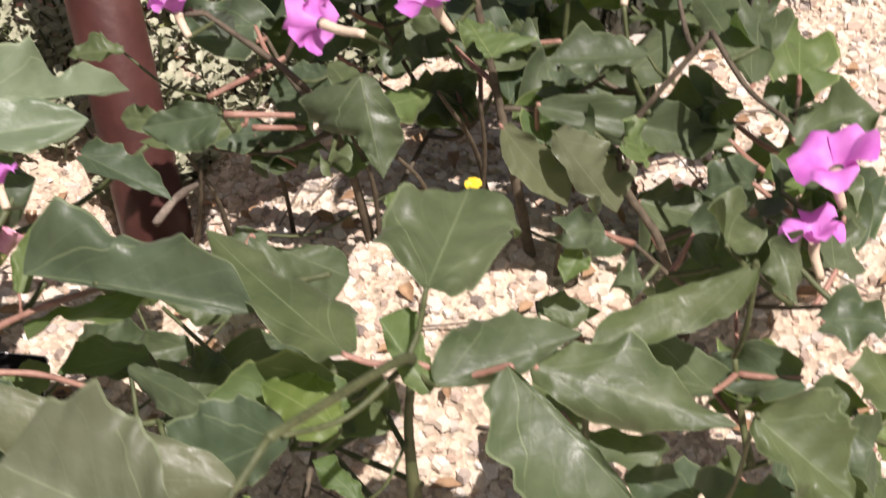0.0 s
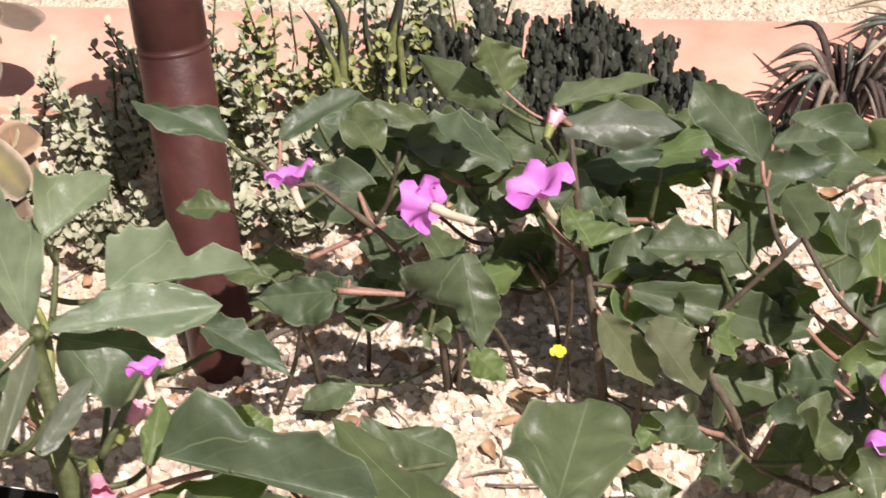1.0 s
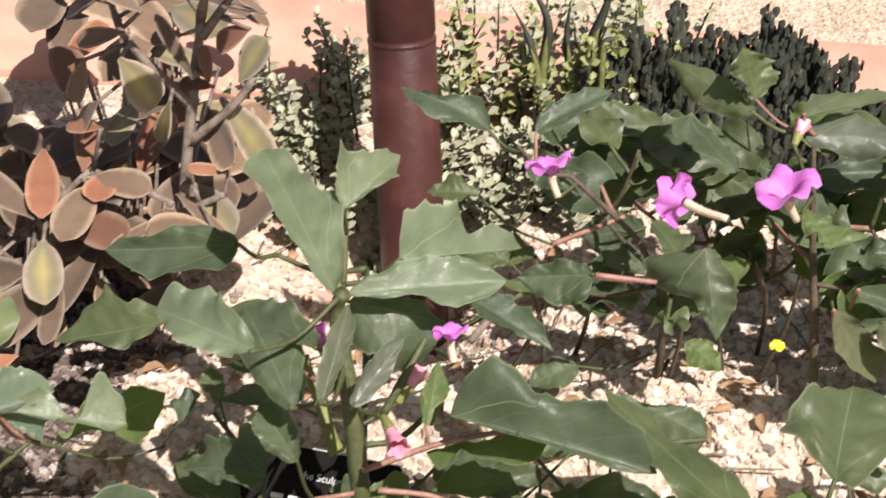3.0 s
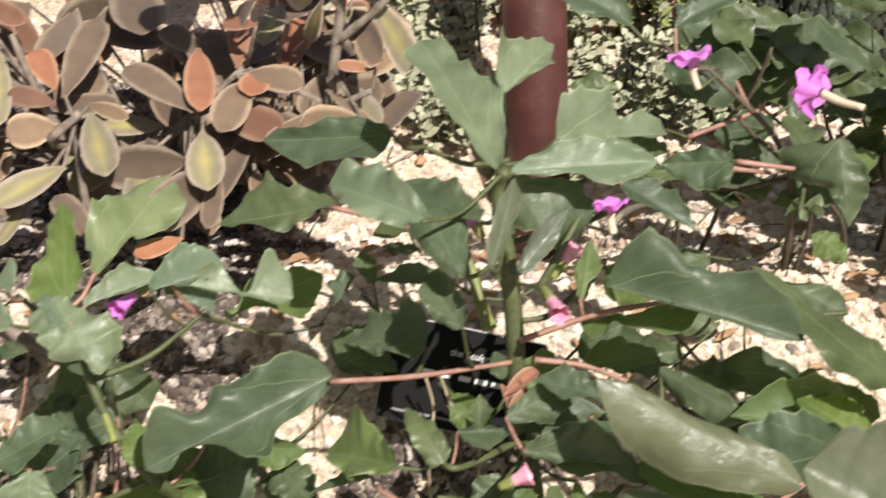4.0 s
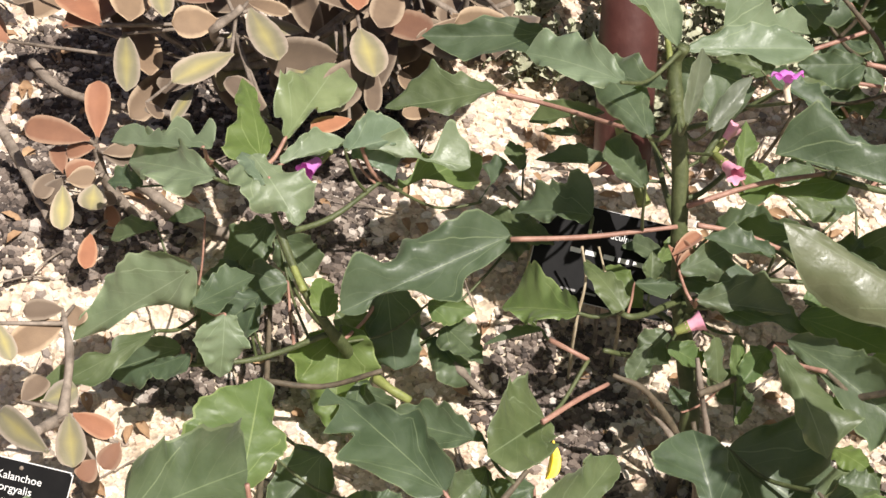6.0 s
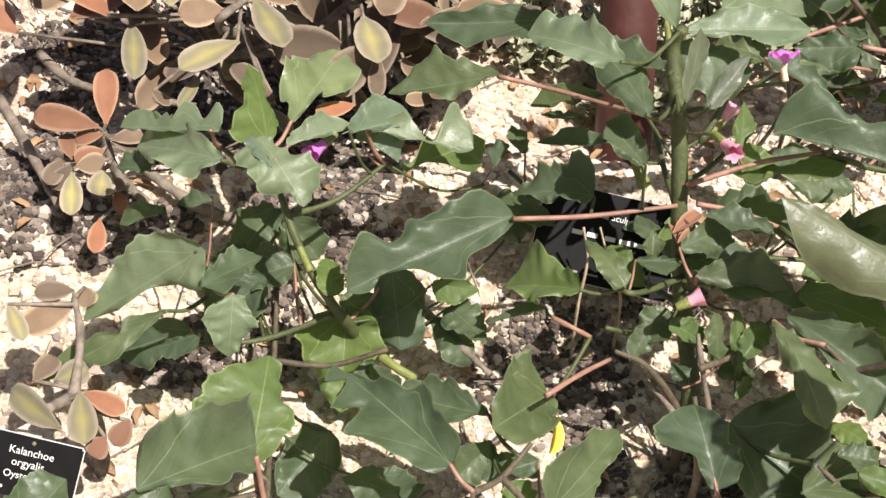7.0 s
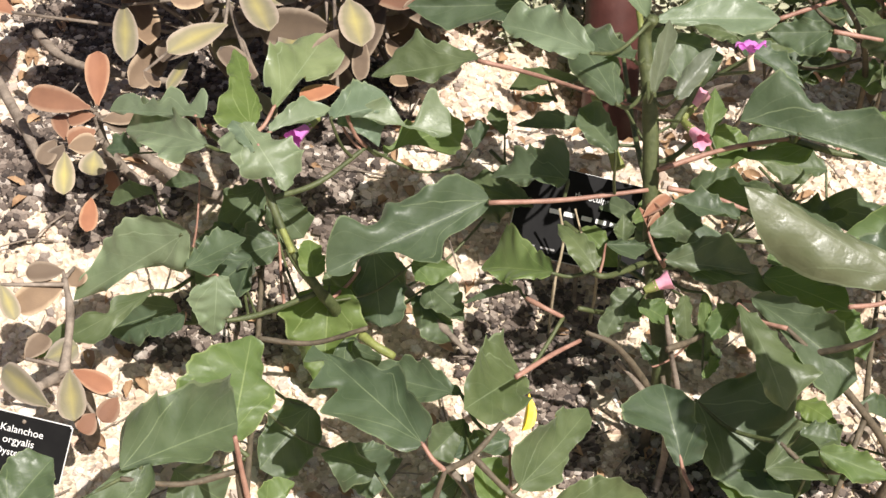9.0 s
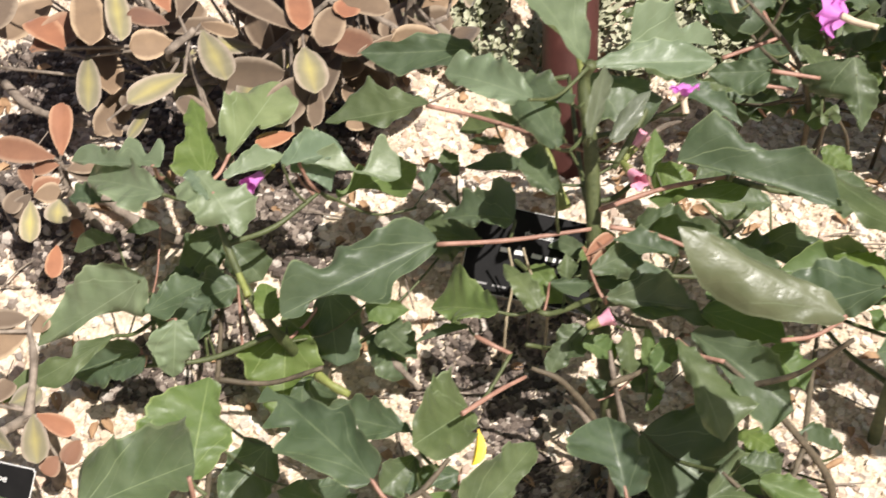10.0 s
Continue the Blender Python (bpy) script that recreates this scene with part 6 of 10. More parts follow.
leaf(rear_shrub, (0.340, 1.519, 0.131), (0.393, 1.510, 0.135), 0.038, 0, "ovate", (0.336, 1.517, 0.111))
leaf(rear_shrub, (0.404, 1.510, 0.087), (0.383, 1.566, 0.074), 0.045, 0, "lobed", (0.391, 1.508, 0.104))
leaf(rear_shrub, (0.386, 1.551, 0.088), (0.428, 1.560, 0.074), 0.048, 0, "lobed", (0.377, 1.510, 0.106), stem=GREENSTEM)
leaf(rear_shrub, (0.447, 1.421, 0.158), (0.450, 1.401, 0.173), 0.040, 0, "lobed", (0.463, 1.489, 0.172), stem=GREENSTEM)
leaf(rear_shrub, (0.367, 1.523, 0.093), (0.433, 1.500, 0.109), 0.047, 0, "lobed", (0.363, 1.512, 0.107))

# side shrub
side_shrub = thing("side_shrub", (0.737, 1.332, 0.000), "grey-green shrub with drooping pale glossy leaves", "shrub", "grey-green shrubs in the bed")
stalk("stem", side_shrub, [(0.737, 1.332, 0.000), (0.724, 1.360, 0.070), (0.696, 1.391, 0.150), (0.779, 1.400, 0.260)], 0.0062, 0.0024, BROWNSTEM, "", 0.25, 9)
stalk("branch", side_shrub, [(0.730, 1.346, 0.035), (0.781, 1.252, 0.089), (0.832, 1.159, 0.172)], 0.0029, 0.0020, BROWNSTEM, "", 0.2, 7)
stalk("branch", side_shrub, [(0.701, 1.386, 0.137), (0.735, 1.507, 0.113), (0.769, 1.629, 0.120)], 0.0029, 0.0020, BROWNSTEM, "", 0.2, 7)
stalk("branch", side_shrub, [(0.752, 1.568, 0.117), (0.811, 1.551, 0.142), (0.871, 1.534, 0.197)], 0.0029, 0.0020, BROWNSTEM, "", 0.2, 7)
stalk("branch", side_shrub, [(0.724, 1.360, 0.070), (0.781, 1.381, 0.075), (0.838, 1.401, 0.109)], 0.0029, 0.0020, BROWNSTEM, "", 0.2, 7)
stalk("branch", side_shrub, [(0.735, 1.507, 0.113), (0.700, 1.521, 0.126), (0.666, 1.534, 0.169)], 0.0029, 0.0020, BROWNSTEM, "", 0.2, 7)
stalk("branch", side_shrub, [(0.779, 1.400, 0.260), (0.799, 1.344, 0.240), (0.819, 1.287, 0.250)], 0.0029, 0.0020, BROWNSTEM, "", 0.2, 7)
stalk("branch", side_shrub, [(0.769, 1.276, 0.075), (0.731, 1.276, 0.099), (0.693, 1.275, 0.153)], 0.0029, 0.0020, BROWNSTEM, "", 0.2, 7)
stalk("branch", side_shrub, [(0.709, 1.416, 0.131), (0.667, 1.432, 0.108), (0.625, 1.448, 0.116)], 0.0029, 0.0020, BROWNSTEM, "", 0.2, 7)
stalk("branch", side_shrub, [(0.781, 1.252, 0.089), (0.816, 1.273, 0.089), (0.851, 1.294, 0.120)], 0.0029, 0.0020, BROWNSTEM, "", 0.2, 7)
stalk("branch", side_shrub, [(0.765, 1.398, 0.242), (0.765, 1.443, 0.227), (0.764, 1.487, 0.243)], 0.0029, 0.0020, BROWNSTEM, "", 0.2, 7)
stalk("branch", side_shrub, [(0.718, 1.514, 0.120), (0.673, 1.537, 0.096), (0.629, 1.561, 0.102)], 0.0029, 0.0020, BROWNSTEM, "", 0.2, 7)
stalk("branch", side_shrub, [(0.838, 1.401, 0.109), (0.844, 1.399, 0.132), (0.851, 1.397, 0.184)], 0.0029, 0.0020, BROWNSTEM, "", 0.2, 7)
stalk("branch", side_shrub, [(0.851, 1.294, 0.120), (0.853, 1.269, 0.125), (0.855, 1.245, 0.161)], 0.0029, 0.0020, BROWNSTEM, "", 0.2, 7)
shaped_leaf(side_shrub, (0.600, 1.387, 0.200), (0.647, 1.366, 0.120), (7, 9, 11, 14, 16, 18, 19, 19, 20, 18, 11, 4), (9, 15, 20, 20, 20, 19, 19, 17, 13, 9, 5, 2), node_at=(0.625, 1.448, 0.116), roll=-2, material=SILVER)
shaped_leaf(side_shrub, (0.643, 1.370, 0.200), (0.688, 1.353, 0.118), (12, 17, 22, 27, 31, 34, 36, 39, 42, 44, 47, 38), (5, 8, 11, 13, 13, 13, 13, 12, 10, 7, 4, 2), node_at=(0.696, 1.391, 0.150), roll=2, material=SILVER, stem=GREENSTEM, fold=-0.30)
shaped_leaf(side_shrub, (0.633, 1.433, 0.180), (0.774, 1.416, 0.130), (6, 11, 15, 17, 20, 22, 24, 26, 26, 23, 20, 10), (7, 11, 16, 16, 16, 16, 16, 18, 20, 17, 10, 4), node_at=(0.625, 1.448, 0.116), roll=-15)
shaped_leaf(side_shrub, (0.716, 1.426, 0.060), (0.792, 1.417, 0.030), (8, 12, 16, 20, 21, 22, 22, 23, 24, 22, 13, 5), (18, 41, 44, 43, 43, 42, 41, 40, 36, 24, 14, 6), node_at=(0.727, 1.354, 0.056), roll=11)
shaped_leaf(side_shrub, (0.730, 1.432, 0.220), (0.646, 1.444, 0.220), (4, 7, 9, 11, 11, 12, 12, 12, 13, 9, 5, 2), (6, 10, 13, 17, 18, 20, 22, 24, 20, 14, 8, 3), node_at=(0.746, 1.396, 0.216), roll=-14, stem=GREENSTEM)
shaped_leaf(side_shrub, (0.804, 1.351, 0.240), (0.779, 1.484, 0.240), (3, 4, 6, 7, 9, 10, 12, 13, 12, 11, 9, 3), (13, 26, 28, 29, 29, 30, 31, 29, 28, 26, 24, 23), node_at=(0.799, 1.344, 0.240), roll=14)
shaped_leaf(side_shrub, (0.765, 1.514, 0.250), (0.715, 1.604, 0.280), (5, 8, 11, 14, 16, 19, 21, 24, 26, 22, 9, 4), (11, 22, 25, 27, 30, 28, 26, 23, 18, 13, 8, 3), node_at=(0.764, 1.487, 0.243), roll=15)
shaped_leaf(side_shrub, (0.783, 1.548, 0.240), (0.849, 1.568, 0.220), (5, 8, 10, 12, 14, 13, 13, 12, 11, 8, 5, 2), (8, 15, 20, 20, 21, 21, 22, 22, 20, 14, 8, 3), node_at=(0.764, 1.487, 0.243), roll=12)
shaped_leaf(side_shrub, (0.714, 1.449, 0.040), (0.789, 1.412, 0.020), (8, 12, 16, 20, 21, 22, 23, 24, 25, 17, 10, 4), (10, 14, 19, 24, 25, 27, 28, 29, 29, 20, 12, 5), node_at=(0.730, 1.346, 0.035), roll=-5, stem=GREENSTEM)
leaf(side_shrub, (0.678, 1.400, 0.170), (0.632, 1.421, 0.150), 0.045, 0, "heart", (0.696, 1.391, 0.150), stem=GREENSTEM)
leaf(side_shrub, (0.795, 1.407, 0.135), (0.715, 1.420, 0.127), 0.044, 0, "heart", (0.824, 1.396, 0.101))
leaf(side_shrub, (0.631, 1.499, 0.136), (0.684, 1.532, 0.138), 0.049, 0, "ovate", (0.625, 1.448, 0.116), stem=GREENSTEM)
leaf(side_shrub, (0.775, 1.647, 0.091), (0.853, 1.636, 0.093), 0.057, 0, "ovate", (0.769, 1.629, 0.120), stem=GREENSTEM)
leaf(side_shrub, (0.803, 1.439, 0.129), (0.730, 1.475, 0.129), 0.054, 0, "lobed", (0.839, 1.400, 0.115))
leaf(side_shrub, (0.768, 1.417, 0.130), (0.778, 1.487, 0.126), 0.045, 0, "heart", (0.718, 1.447, 0.125))
leaf(side_shrub, (0.623, 1.477, 0.124), (0.687, 1.521, 0.116), 0.056, 0, "lobed", (0.625, 1.448, 0.116), material=YOUNG, stem=GREENSTEM)
leaf(side_shrub, (0.678, 1.554, 0.105), (0.758, 1.555, 0.095), 0.044, 0, "heart", (0.673, 1.537, 0.096), stem=GREENSTEM)
leaf(side_shrub, (0.799, 1.318, 0.162), (0.756, 1.335, 0.147), 0.056, 0, "heart", (0.851, 1.294, 0.120))
leaf(side_shrub, (0.800, 1.306, 0.095), (0.797, 1.321, 0.075), 0.053, 0, "lobed", (0.816, 1.273, 0.089), stem=GREENSTEM)
leaf(side_shrub, (0.778, 1.449, 0.143), (0.787, 1.433, 0.152), 0.056, 0, "lobed", (0.718, 1.447, 0.125), stem=GREENSTEM)
leaf(side_shrub, (0.670, 1.266, 0.178), (0.636, 1.248, 0.197), 0.048, 0, "lobed", (0.693, 1.275, 0.153))
leaf(side_shrub, (0.840, 1.395, 0.167), (0.863, 1.456, 0.174), 0.042, 0, "lobed", (0.848, 1.398, 0.158), stem=GREENSTEM)
leaf(side_shrub, (0.843, 1.328, 0.104), (0.926, 1.331, 0.110), 0.063, 0, "ovate", (0.843, 1.289, 0.112), stem=GREENSTEM)
leaf(side_shrub, (0.635, 1.426, 0.141), (0.666, 1.463, 0.148), 0.058, 0, "heart", (0.636, 1.444, 0.114), material=YOUNG)
leaf(side_shrub, (0.745, 1.304, 0.127), (0.788, 1.302, 0.120), 0.053, 0, "lobed", (0.721, 1.275, 0.113))
leaf(side_shrub, (0.756, 1.248, 0.143), (0.801, 1.271, 0.150), 0.045, 0, "ovate", (0.721, 1.275, 0.113), stem=GREENSTEM)
leaf(side_shrub, (0.785, 1.436, 0.095), (0.787, 1.441, 0.084), 0.051, 0, "lobed", (0.795, 1.386, 0.083), stem=GREENSTEM)
leaf(side_shrub, (0.825, 1.366, 0.116), (0.896, 1.377, 0.127), 0.042, 0, "lobed", (0.824, 1.396, 0.101), material=YOUNG)
leaf(side_shrub, (0.869, 1.259, 0.170), (0.848, 1.272, 0.156), 0.052, 0, "heart", (0.855, 1.245, 0.161), stem=GREENSTEM)
leaf(side_shrub, (0.697, 1.261, 0.122), (0.672, 1.251, 0.131), 0.046, 0, "heart", (0.712, 1.275, 0.126), stem=GREENSTEM)
leaf(side_shrub, (0.875, 1.417, 0.091), (0.801, 1.446, 0.072), 0.048, 0, "lobed", (0.838, 1.401, 0.109))
leaf(side_shrub, (0.885, 1.312, 0.113), (0.849, 1.344, 0.130), 0.061, 0, "heart", (0.851, 1.294, 0.120), stem=GREENSTEM)
leaf(side_shrub, (0.641, 1.459, 0.122), (0.685, 1.487, 0.138), 0.046, 0, "heart", (0.636, 1.444, 0.114), material=YOUNG, stem=GREENSTEM)
leaf(side_shrub, (0.648, 1.605, 0.124), (0.693, 1.598, 0.121), 0.044, 0, "lobed", (0.629, 1.561, 0.102))
leaf(side_shrub, (0.781, 1.503, 0.188), (0.725, 1.515, 0.202), 0.042, 0, "lobed", (0.826, 1.547, 0.156))
leaf(side_shrub, (0.752, 1.641, 0.121), (0.761, 1.645, 0.111), 0.050, 0, "lobed", (0.769, 1.629, 0.120), stem=GREENSTEM)
leaf(side_shrub, (0.611, 1.517, 0.121), (0.650, 1.579, 0.122), 0.058, 0, "lobed", (0.629, 1.561, 0.102), stem=GREENSTEM)
leaf(side_shrub, (0.620, 1.549, 0.167), (0.630, 1.525, 0.184), 0.050, 0, "lobed", (0.666, 1.534, 0.169))
leaf(side_shrub, (0.659, 1.510, 0.155), (0.688, 1.484, 0.171), 0.037, 0, "ovate", (0.674, 1.530, 0.158), stem=GREENSTEM)
leaf(side_shrub, (0.697, 1.575, 0.142), (0.617, 1.624, 0.140), 0.045, 0, "lobed", (0.692, 1.524, 0.137), stem=GREENSTEM)
leaf(side_shrub, (0.679, 1.530, 0.137), (0.655, 1.529, 0.135), 0.042, 0, "heart", (0.692, 1.524, 0.137))
leaf(side_shrub, (0.627, 1.542, 0.160), (0.568, 1.575, 0.155), 0.057, 0, "ovate", (0.666, 1.534, 0.169), stem=GREENSTEM)
leaf(side_shrub, (0.753, 1.464, 0.108), (0.688, 1.469, 0.104), 0.047, 0, "lobed", (0.726, 1.477, 0.119), stem=GREENSTEM)
leaf(side_shrub, (0.623, 1.484, 0.101), (0.693, 1.499, 0.082), 0.049, 0, "ovate", (0.625, 1.448, 0.116))
leaf(side_shrub, (0.673, 1.471, 0.104), (0.682, 1.466, 0.105), 0.040, 0, "lobed", (0.667, 1.432, 0.108))
leaf(side_shrub, (0.744, 1.523, 0.110), (0.682, 1.528, 0.126), 0.053, 0, "heart", (0.743, 1.538, 0.115), stem=GREENSTEM)
leaf(side_shrub, (0.814, 1.385, 0.250), (0.835, 1.446, 0.252), 0.051, 0, "lobed", (0.789, 1.372, 0.250), stem=GREENSTEM)
leaf(side_shrub, (0.930, 1.536, 0.209), (0.860, 1.578, 0.193), 0.068, 0, "heart", (0.871, 1.534, 0.197))
leaf(side_shrub, (0.718, 1.453, 0.189), (0.788, 1.499, 0.180), 0.047, 0, "lobed", (0.724, 1.394, 0.187), stem=GREENSTEM)
leaf(side_shrub, (0.678, 1.545, 0.240), (0.772, 1.534, 0.241), 0.047, 0, "lobed", (0.666, 1.534, 0.169), material=YOUNG, stem=GREENSTEM)
leaf(side_shrub, (0.851, 1.397, 0.204), (0.870, 1.465, 0.204), 0.064, 0, "heart", (0.851, 1.397, 0.184), material=YOUNG)
leaf(side_shrub, (0.746, 1.557, 0.162), (0.787, 1.569, 0.143), 0.058, 0, "ovate", (0.767, 1.564, 0.123), material=YOUNG, stem=GREENSTEM)
leaf(side_shrub, (0.697, 1.359, 0.190), (0.716, 1.370, 0.171), 0.044, 0, "ovate", (0.710, 1.393, 0.168), material=YOUNG, stem=GREENSTEM)
leaf(side_shrub, (0.812, 1.533, 0.225), (0.878, 1.499, 0.241), 0.058, 0, "heart", (0.856, 1.539, 0.183))
leaf(side_shrub, (0.756, 1.605, 0.159), (0.755, 1.659, 0.168), 0.060, 0, "lobed", (0.760, 1.598, 0.118))
leaf(side_shrub, (0.745, 1.523, 0.223), (0.835, 1.516, 0.241), 0.049, 0, "lobed", (0.764, 1.487, 0.243), stem=GREENSTEM)
leaf(side_shrub, (0.731, 1.616, 0.149), (0.662, 1.657, 0.139), 0.057, 0, "lobed", (0.760, 1.598, 0.118), material=YOUNG, stem=GREENSTEM)
leaf(side_shrub, (0.830, 1.635, 0.179), (0.918, 1.631, 0.170), 0.053, 0, "heart", (0.769, 1.629, 0.120))
leaf(side_shrub, (0.806, 1.230, 0.156), (0.853, 1.311, 0.140), 0.044, 0, "lobed", (0.807, 1.206, 0.130), stem=GREENSTEM)
leaf(side_shrub, (0.812, 1.272, 0.192), (0.806, 1.286, 0.177), 0.051, 0, "lobed", (0.855, 1.245, 0.161), stem=GREENSTEM)
leaf(side_shrub, (0.839, 1.201, 0.168), (0.849, 1.257, 0.173), 0.050, 0, "lobed", (0.819, 1.182, 0.151))
leaf(side_shrub, (0.821, 1.265, 0.128), (0.782, 1.269, 0.127), 0.052, 0, "heart", (0.834, 1.283, 0.104), stem=GREENSTEM)
leaf(side_shrub, (0.759, 1.218, 0.193), (0.790, 1.280, 0.174), 0.048, 0, "heart", (0.807, 1.206, 0.130), stem=GREENSTEM)
leaf(side_shrub, (0.855, 1.245, 0.181), (0.861, 1.337, 0.163), 0.048, 0, "ovate", (0.855, 1.245, 0.161))
leaf(side_shrub, (0.811, 1.121, 0.199), (0.860, 1.115, 0.195), 0.047, 0, "ovate", (0.832, 1.159, 0.172))
leaf(side_shrub, (0.809, 1.182, 0.193), (0.780, 1.174, 0.201), 0.051, 0, "ovate", (0.832, 1.159, 0.172), stem=GREENSTEM)
leaf(side_shrub, (0.861, 1.252, 0.149), (0.858, 1.325, 0.154), 0.045, 0, "ovate", (0.854, 1.257, 0.143), stem=GREENSTEM)
leaf(side_shrub, (0.846, 1.388, 0.143), (0.926, 1.392, 0.159), 0.064, 0, "lobed", (0.846, 1.399, 0.145))

# front shrub
front_shrub = thing("front_shrub", (0.492, 1.110, 0.000), "low grey-green shrub with large upright lobed leaves", "shrub", "grey-green shrubs in the bed")
stalk("branch", front_shrub, [(0.514, 1.131, 0.200), (0.515, 0.990, 0.350), (0.460, 0.830, 0.475)], 0.0042, 0.0026, GREENSTEM, "", 0.2, 7)
stalk("stem", front_shrub, [(0.492, 1.110, 0.000), (0.497, 1.111, 0.090), (0.502, 1.122, 0.150), (0.514, 1.131, 0.200)], 0.008, 0.0028, GREENSTEM, "", 0.25, 9)
stalk("branch", front_shrub, [(0.494, 1.110, 0.030), (0.670, 1.114, 0.035), (0.847, 1.117, 0.070)], 0.0036, 0.0026, GREENSTEM, "", 0.2, 7)
stalk("branch", front_shrub, [(0.502, 1.122, 0.070), (0.399, 1.219, 0.050), (0.295, 1.316, 0.110)], 0.0028, 0.0020, GREENSTEM, "", 0.2, 7)
stalk("branch", front_shrub, [(0.450, 1.171, 0.157), (0.335, 1.167, 0.132), (0.220, 1.164, 0.137)], 0.0036, 0.0026, GREENSTEM, "", 0.2, 7)
stalk("branch", front_shrub, [(0.626, 1.113, 0.034), (0.631, 1.120, 0.076), (0.635, 1.127, 0.147)], 0.0036, 0.0026, GREENSTEM, "", 0.2, 7)
stalk("branch", front_shrub, [(0.802, 1.116, 0.062), (0.792, 1.082, 0.069), (0.781, 1.048, 0.106)], 0.0036, 0.0026, GREENSTEM, "", 0.2, 7)
stalk("branch", front_shrub, [(0.493, 1.110, 0.015), (0.454, 1.165, 0.012), (0.414, 1.220, 0.032)], 0.0036, 0.0026, GREENSTEM, "", 0.2, 7)
stalk("branch", front_shrub, [(0.758, 1.115, 0.053), (0.755, 1.133, 0.081), (0.752, 1.151, 0.140)], 0.0036, 0.0026, GREENSTEM, "", 0.2, 7)
stalk("branch", front_shrub, [(0.421, 1.170, 0.151), (0.419, 1.133, 0.140), (0.416, 1.096, 0.160)], 0.0036, 0.0026, GREENSTEM, "", 0.2, 7)
stalk("branch", front_shrub, [(0.414, 1.220, 0.032), (0.364, 1.222, 0.039), (0.315, 1.224, 0.076)], 0.0036, 0.0026, GREENSTEM, "", 0.2, 7)
stalk("branch", front_shrub, [(0.781, 1.048, 0.106), (0.746, 1.038, 0.091), (0.710, 1.027, 0.106)], 0.0036, 0.0026, GREENSTEM, "", 0.2, 7)
shaped_leaf(front_shrub, (0.388, 1.291, 0.200), (0.465, 1.250, 0.180), (0, 0, 0, 0, 2, 7, 12, 17, 18, 19, 14, 6), (9, 12, 15, 19, 22, 25, 27, 29, 32, 34, 36, 23), node_at=(0.357, 1.258, 0.182), roll=-10)
shaped_leaf(front_shrub, (0.290, 1.252, 0.120), (0.214, 1.243, 0.120), (5, 6, 7, 9, 11, 12, 11, 9, 7, 5, 3, 1), (8, 11, 13, 16, 18, 21, 21, 20, 19, 16, 10, 4), node_at=(0.315, 1.224, 0.076), roll=2, material=YOUNG, stem=GREENSTEM)
shaped_leaf(front_shrub, (0.317, 1.287, 0.090), (0.244, 1.277, 0.090), (9, 11, 14, 16, 19, 22, 24, 19, 15, 10, 6, 3), (8, 10, 13, 15, 18, 19, 16, 13, 10, 7, 4, 2), node_at=(0.315, 1.224, 0.076), roll=12, stem=GREENSTEM)
shaped_leaf(front_shrub, (0.286, 1.201, 0.160), (0.360, 1.137, 0.160), (5, 6, 8, 10, 12, 11, 11, 11, 10, 8, 5, 2), (6, 9, 12, 15, 17, 17, 18, 18, 19, 15, 9, 4), node_at=(0.289, 1.166, 0.134), roll=-11, stem=GREENSTEM)
shaped_leaf(front_shrub, (0.461, 1.138, 0.160), (0.344, 1.134, 0.170), (7, 10, 13, 16, 18, 16, 13, 11, 8, 6, 4, 2), (13, 19, 25, 31, 34, 32, 31, 30, 26, 18, 11, 4), node_at=(0.471, 1.151, 0.154), roll=-3, material=YOUNG, stem=GREENSTEM)
shaped_leaf(front_shrub, (0.233, 1.130, 0.200), (0.165, 1.155, 0.200), (6, 7, 9, 10, 12, 14, 14, 11, 9, 6, 4, 2), (7, 9, 11, 13, 15, 17, 19, 17, 13, 9, 5, 2), node_at=(0.232, 1.164, 0.137), roll=-14, stem=GREENSTEM)
shaped_leaf(front_shrub, (0.392, 1.371, 0.060), (0.319, 1.367, 0.060), (8, 10, 12, 14, 16, 18, 20, 20, 15, 10, 6, 3), (10, 14, 17, 21, 25, 25, 21, 17, 13, 9, 5, 2), node_at=(0.384, 1.221, 0.036), roll=-11, stem=GREENSTEM)
shaped_leaf(front_shrub, (0.610, 1.290, 0.080), (0.663, 1.285, 0.070), (6, 9, 11, 14, 16, 14, 12, 10, 7, 5, 3, 1), (6, 8, 9, 11, 13, 15, 16, 15, 11, 8, 5, 2), node_at=(0.631, 1.120, 0.076), roll=-4, stem=GREENSTEM)
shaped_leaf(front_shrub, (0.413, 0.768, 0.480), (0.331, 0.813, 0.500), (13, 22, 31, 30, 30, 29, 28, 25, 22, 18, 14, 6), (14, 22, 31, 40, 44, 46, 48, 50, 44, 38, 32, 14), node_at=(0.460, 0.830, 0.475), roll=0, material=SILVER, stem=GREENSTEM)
# unseen leaf, added high up to shade the broad leaves behind it
shaped_leaf(front_shrub, (0.385, 0.745, 0.470), (0.310, 0.718, 0.480), (10, 15, 20, 24, 24, 24, 24, 24, 24, 24, 18, 7), (9, 14, 18, 23, 22, 21, 20, 20, 17, 12, 7, 3), node_at=(0.460, 0.830, 0.475), roll=0, stem=GREENSTEM)
shaped_leaf(front_shrub, (0.248, 1.391, 0.100), (0.294, 1.369, 0.080), (9, 12, 16, 19, 22, 21, 21, 20, 19, 19, 11, 4), (9, 14, 19, 23, 23, 23, 24, 24, 24, 23, 14, 5), node_at=(0.315, 1.224, 0.076), roll=-16, material=YOUNG, stem=GREENSTEM)
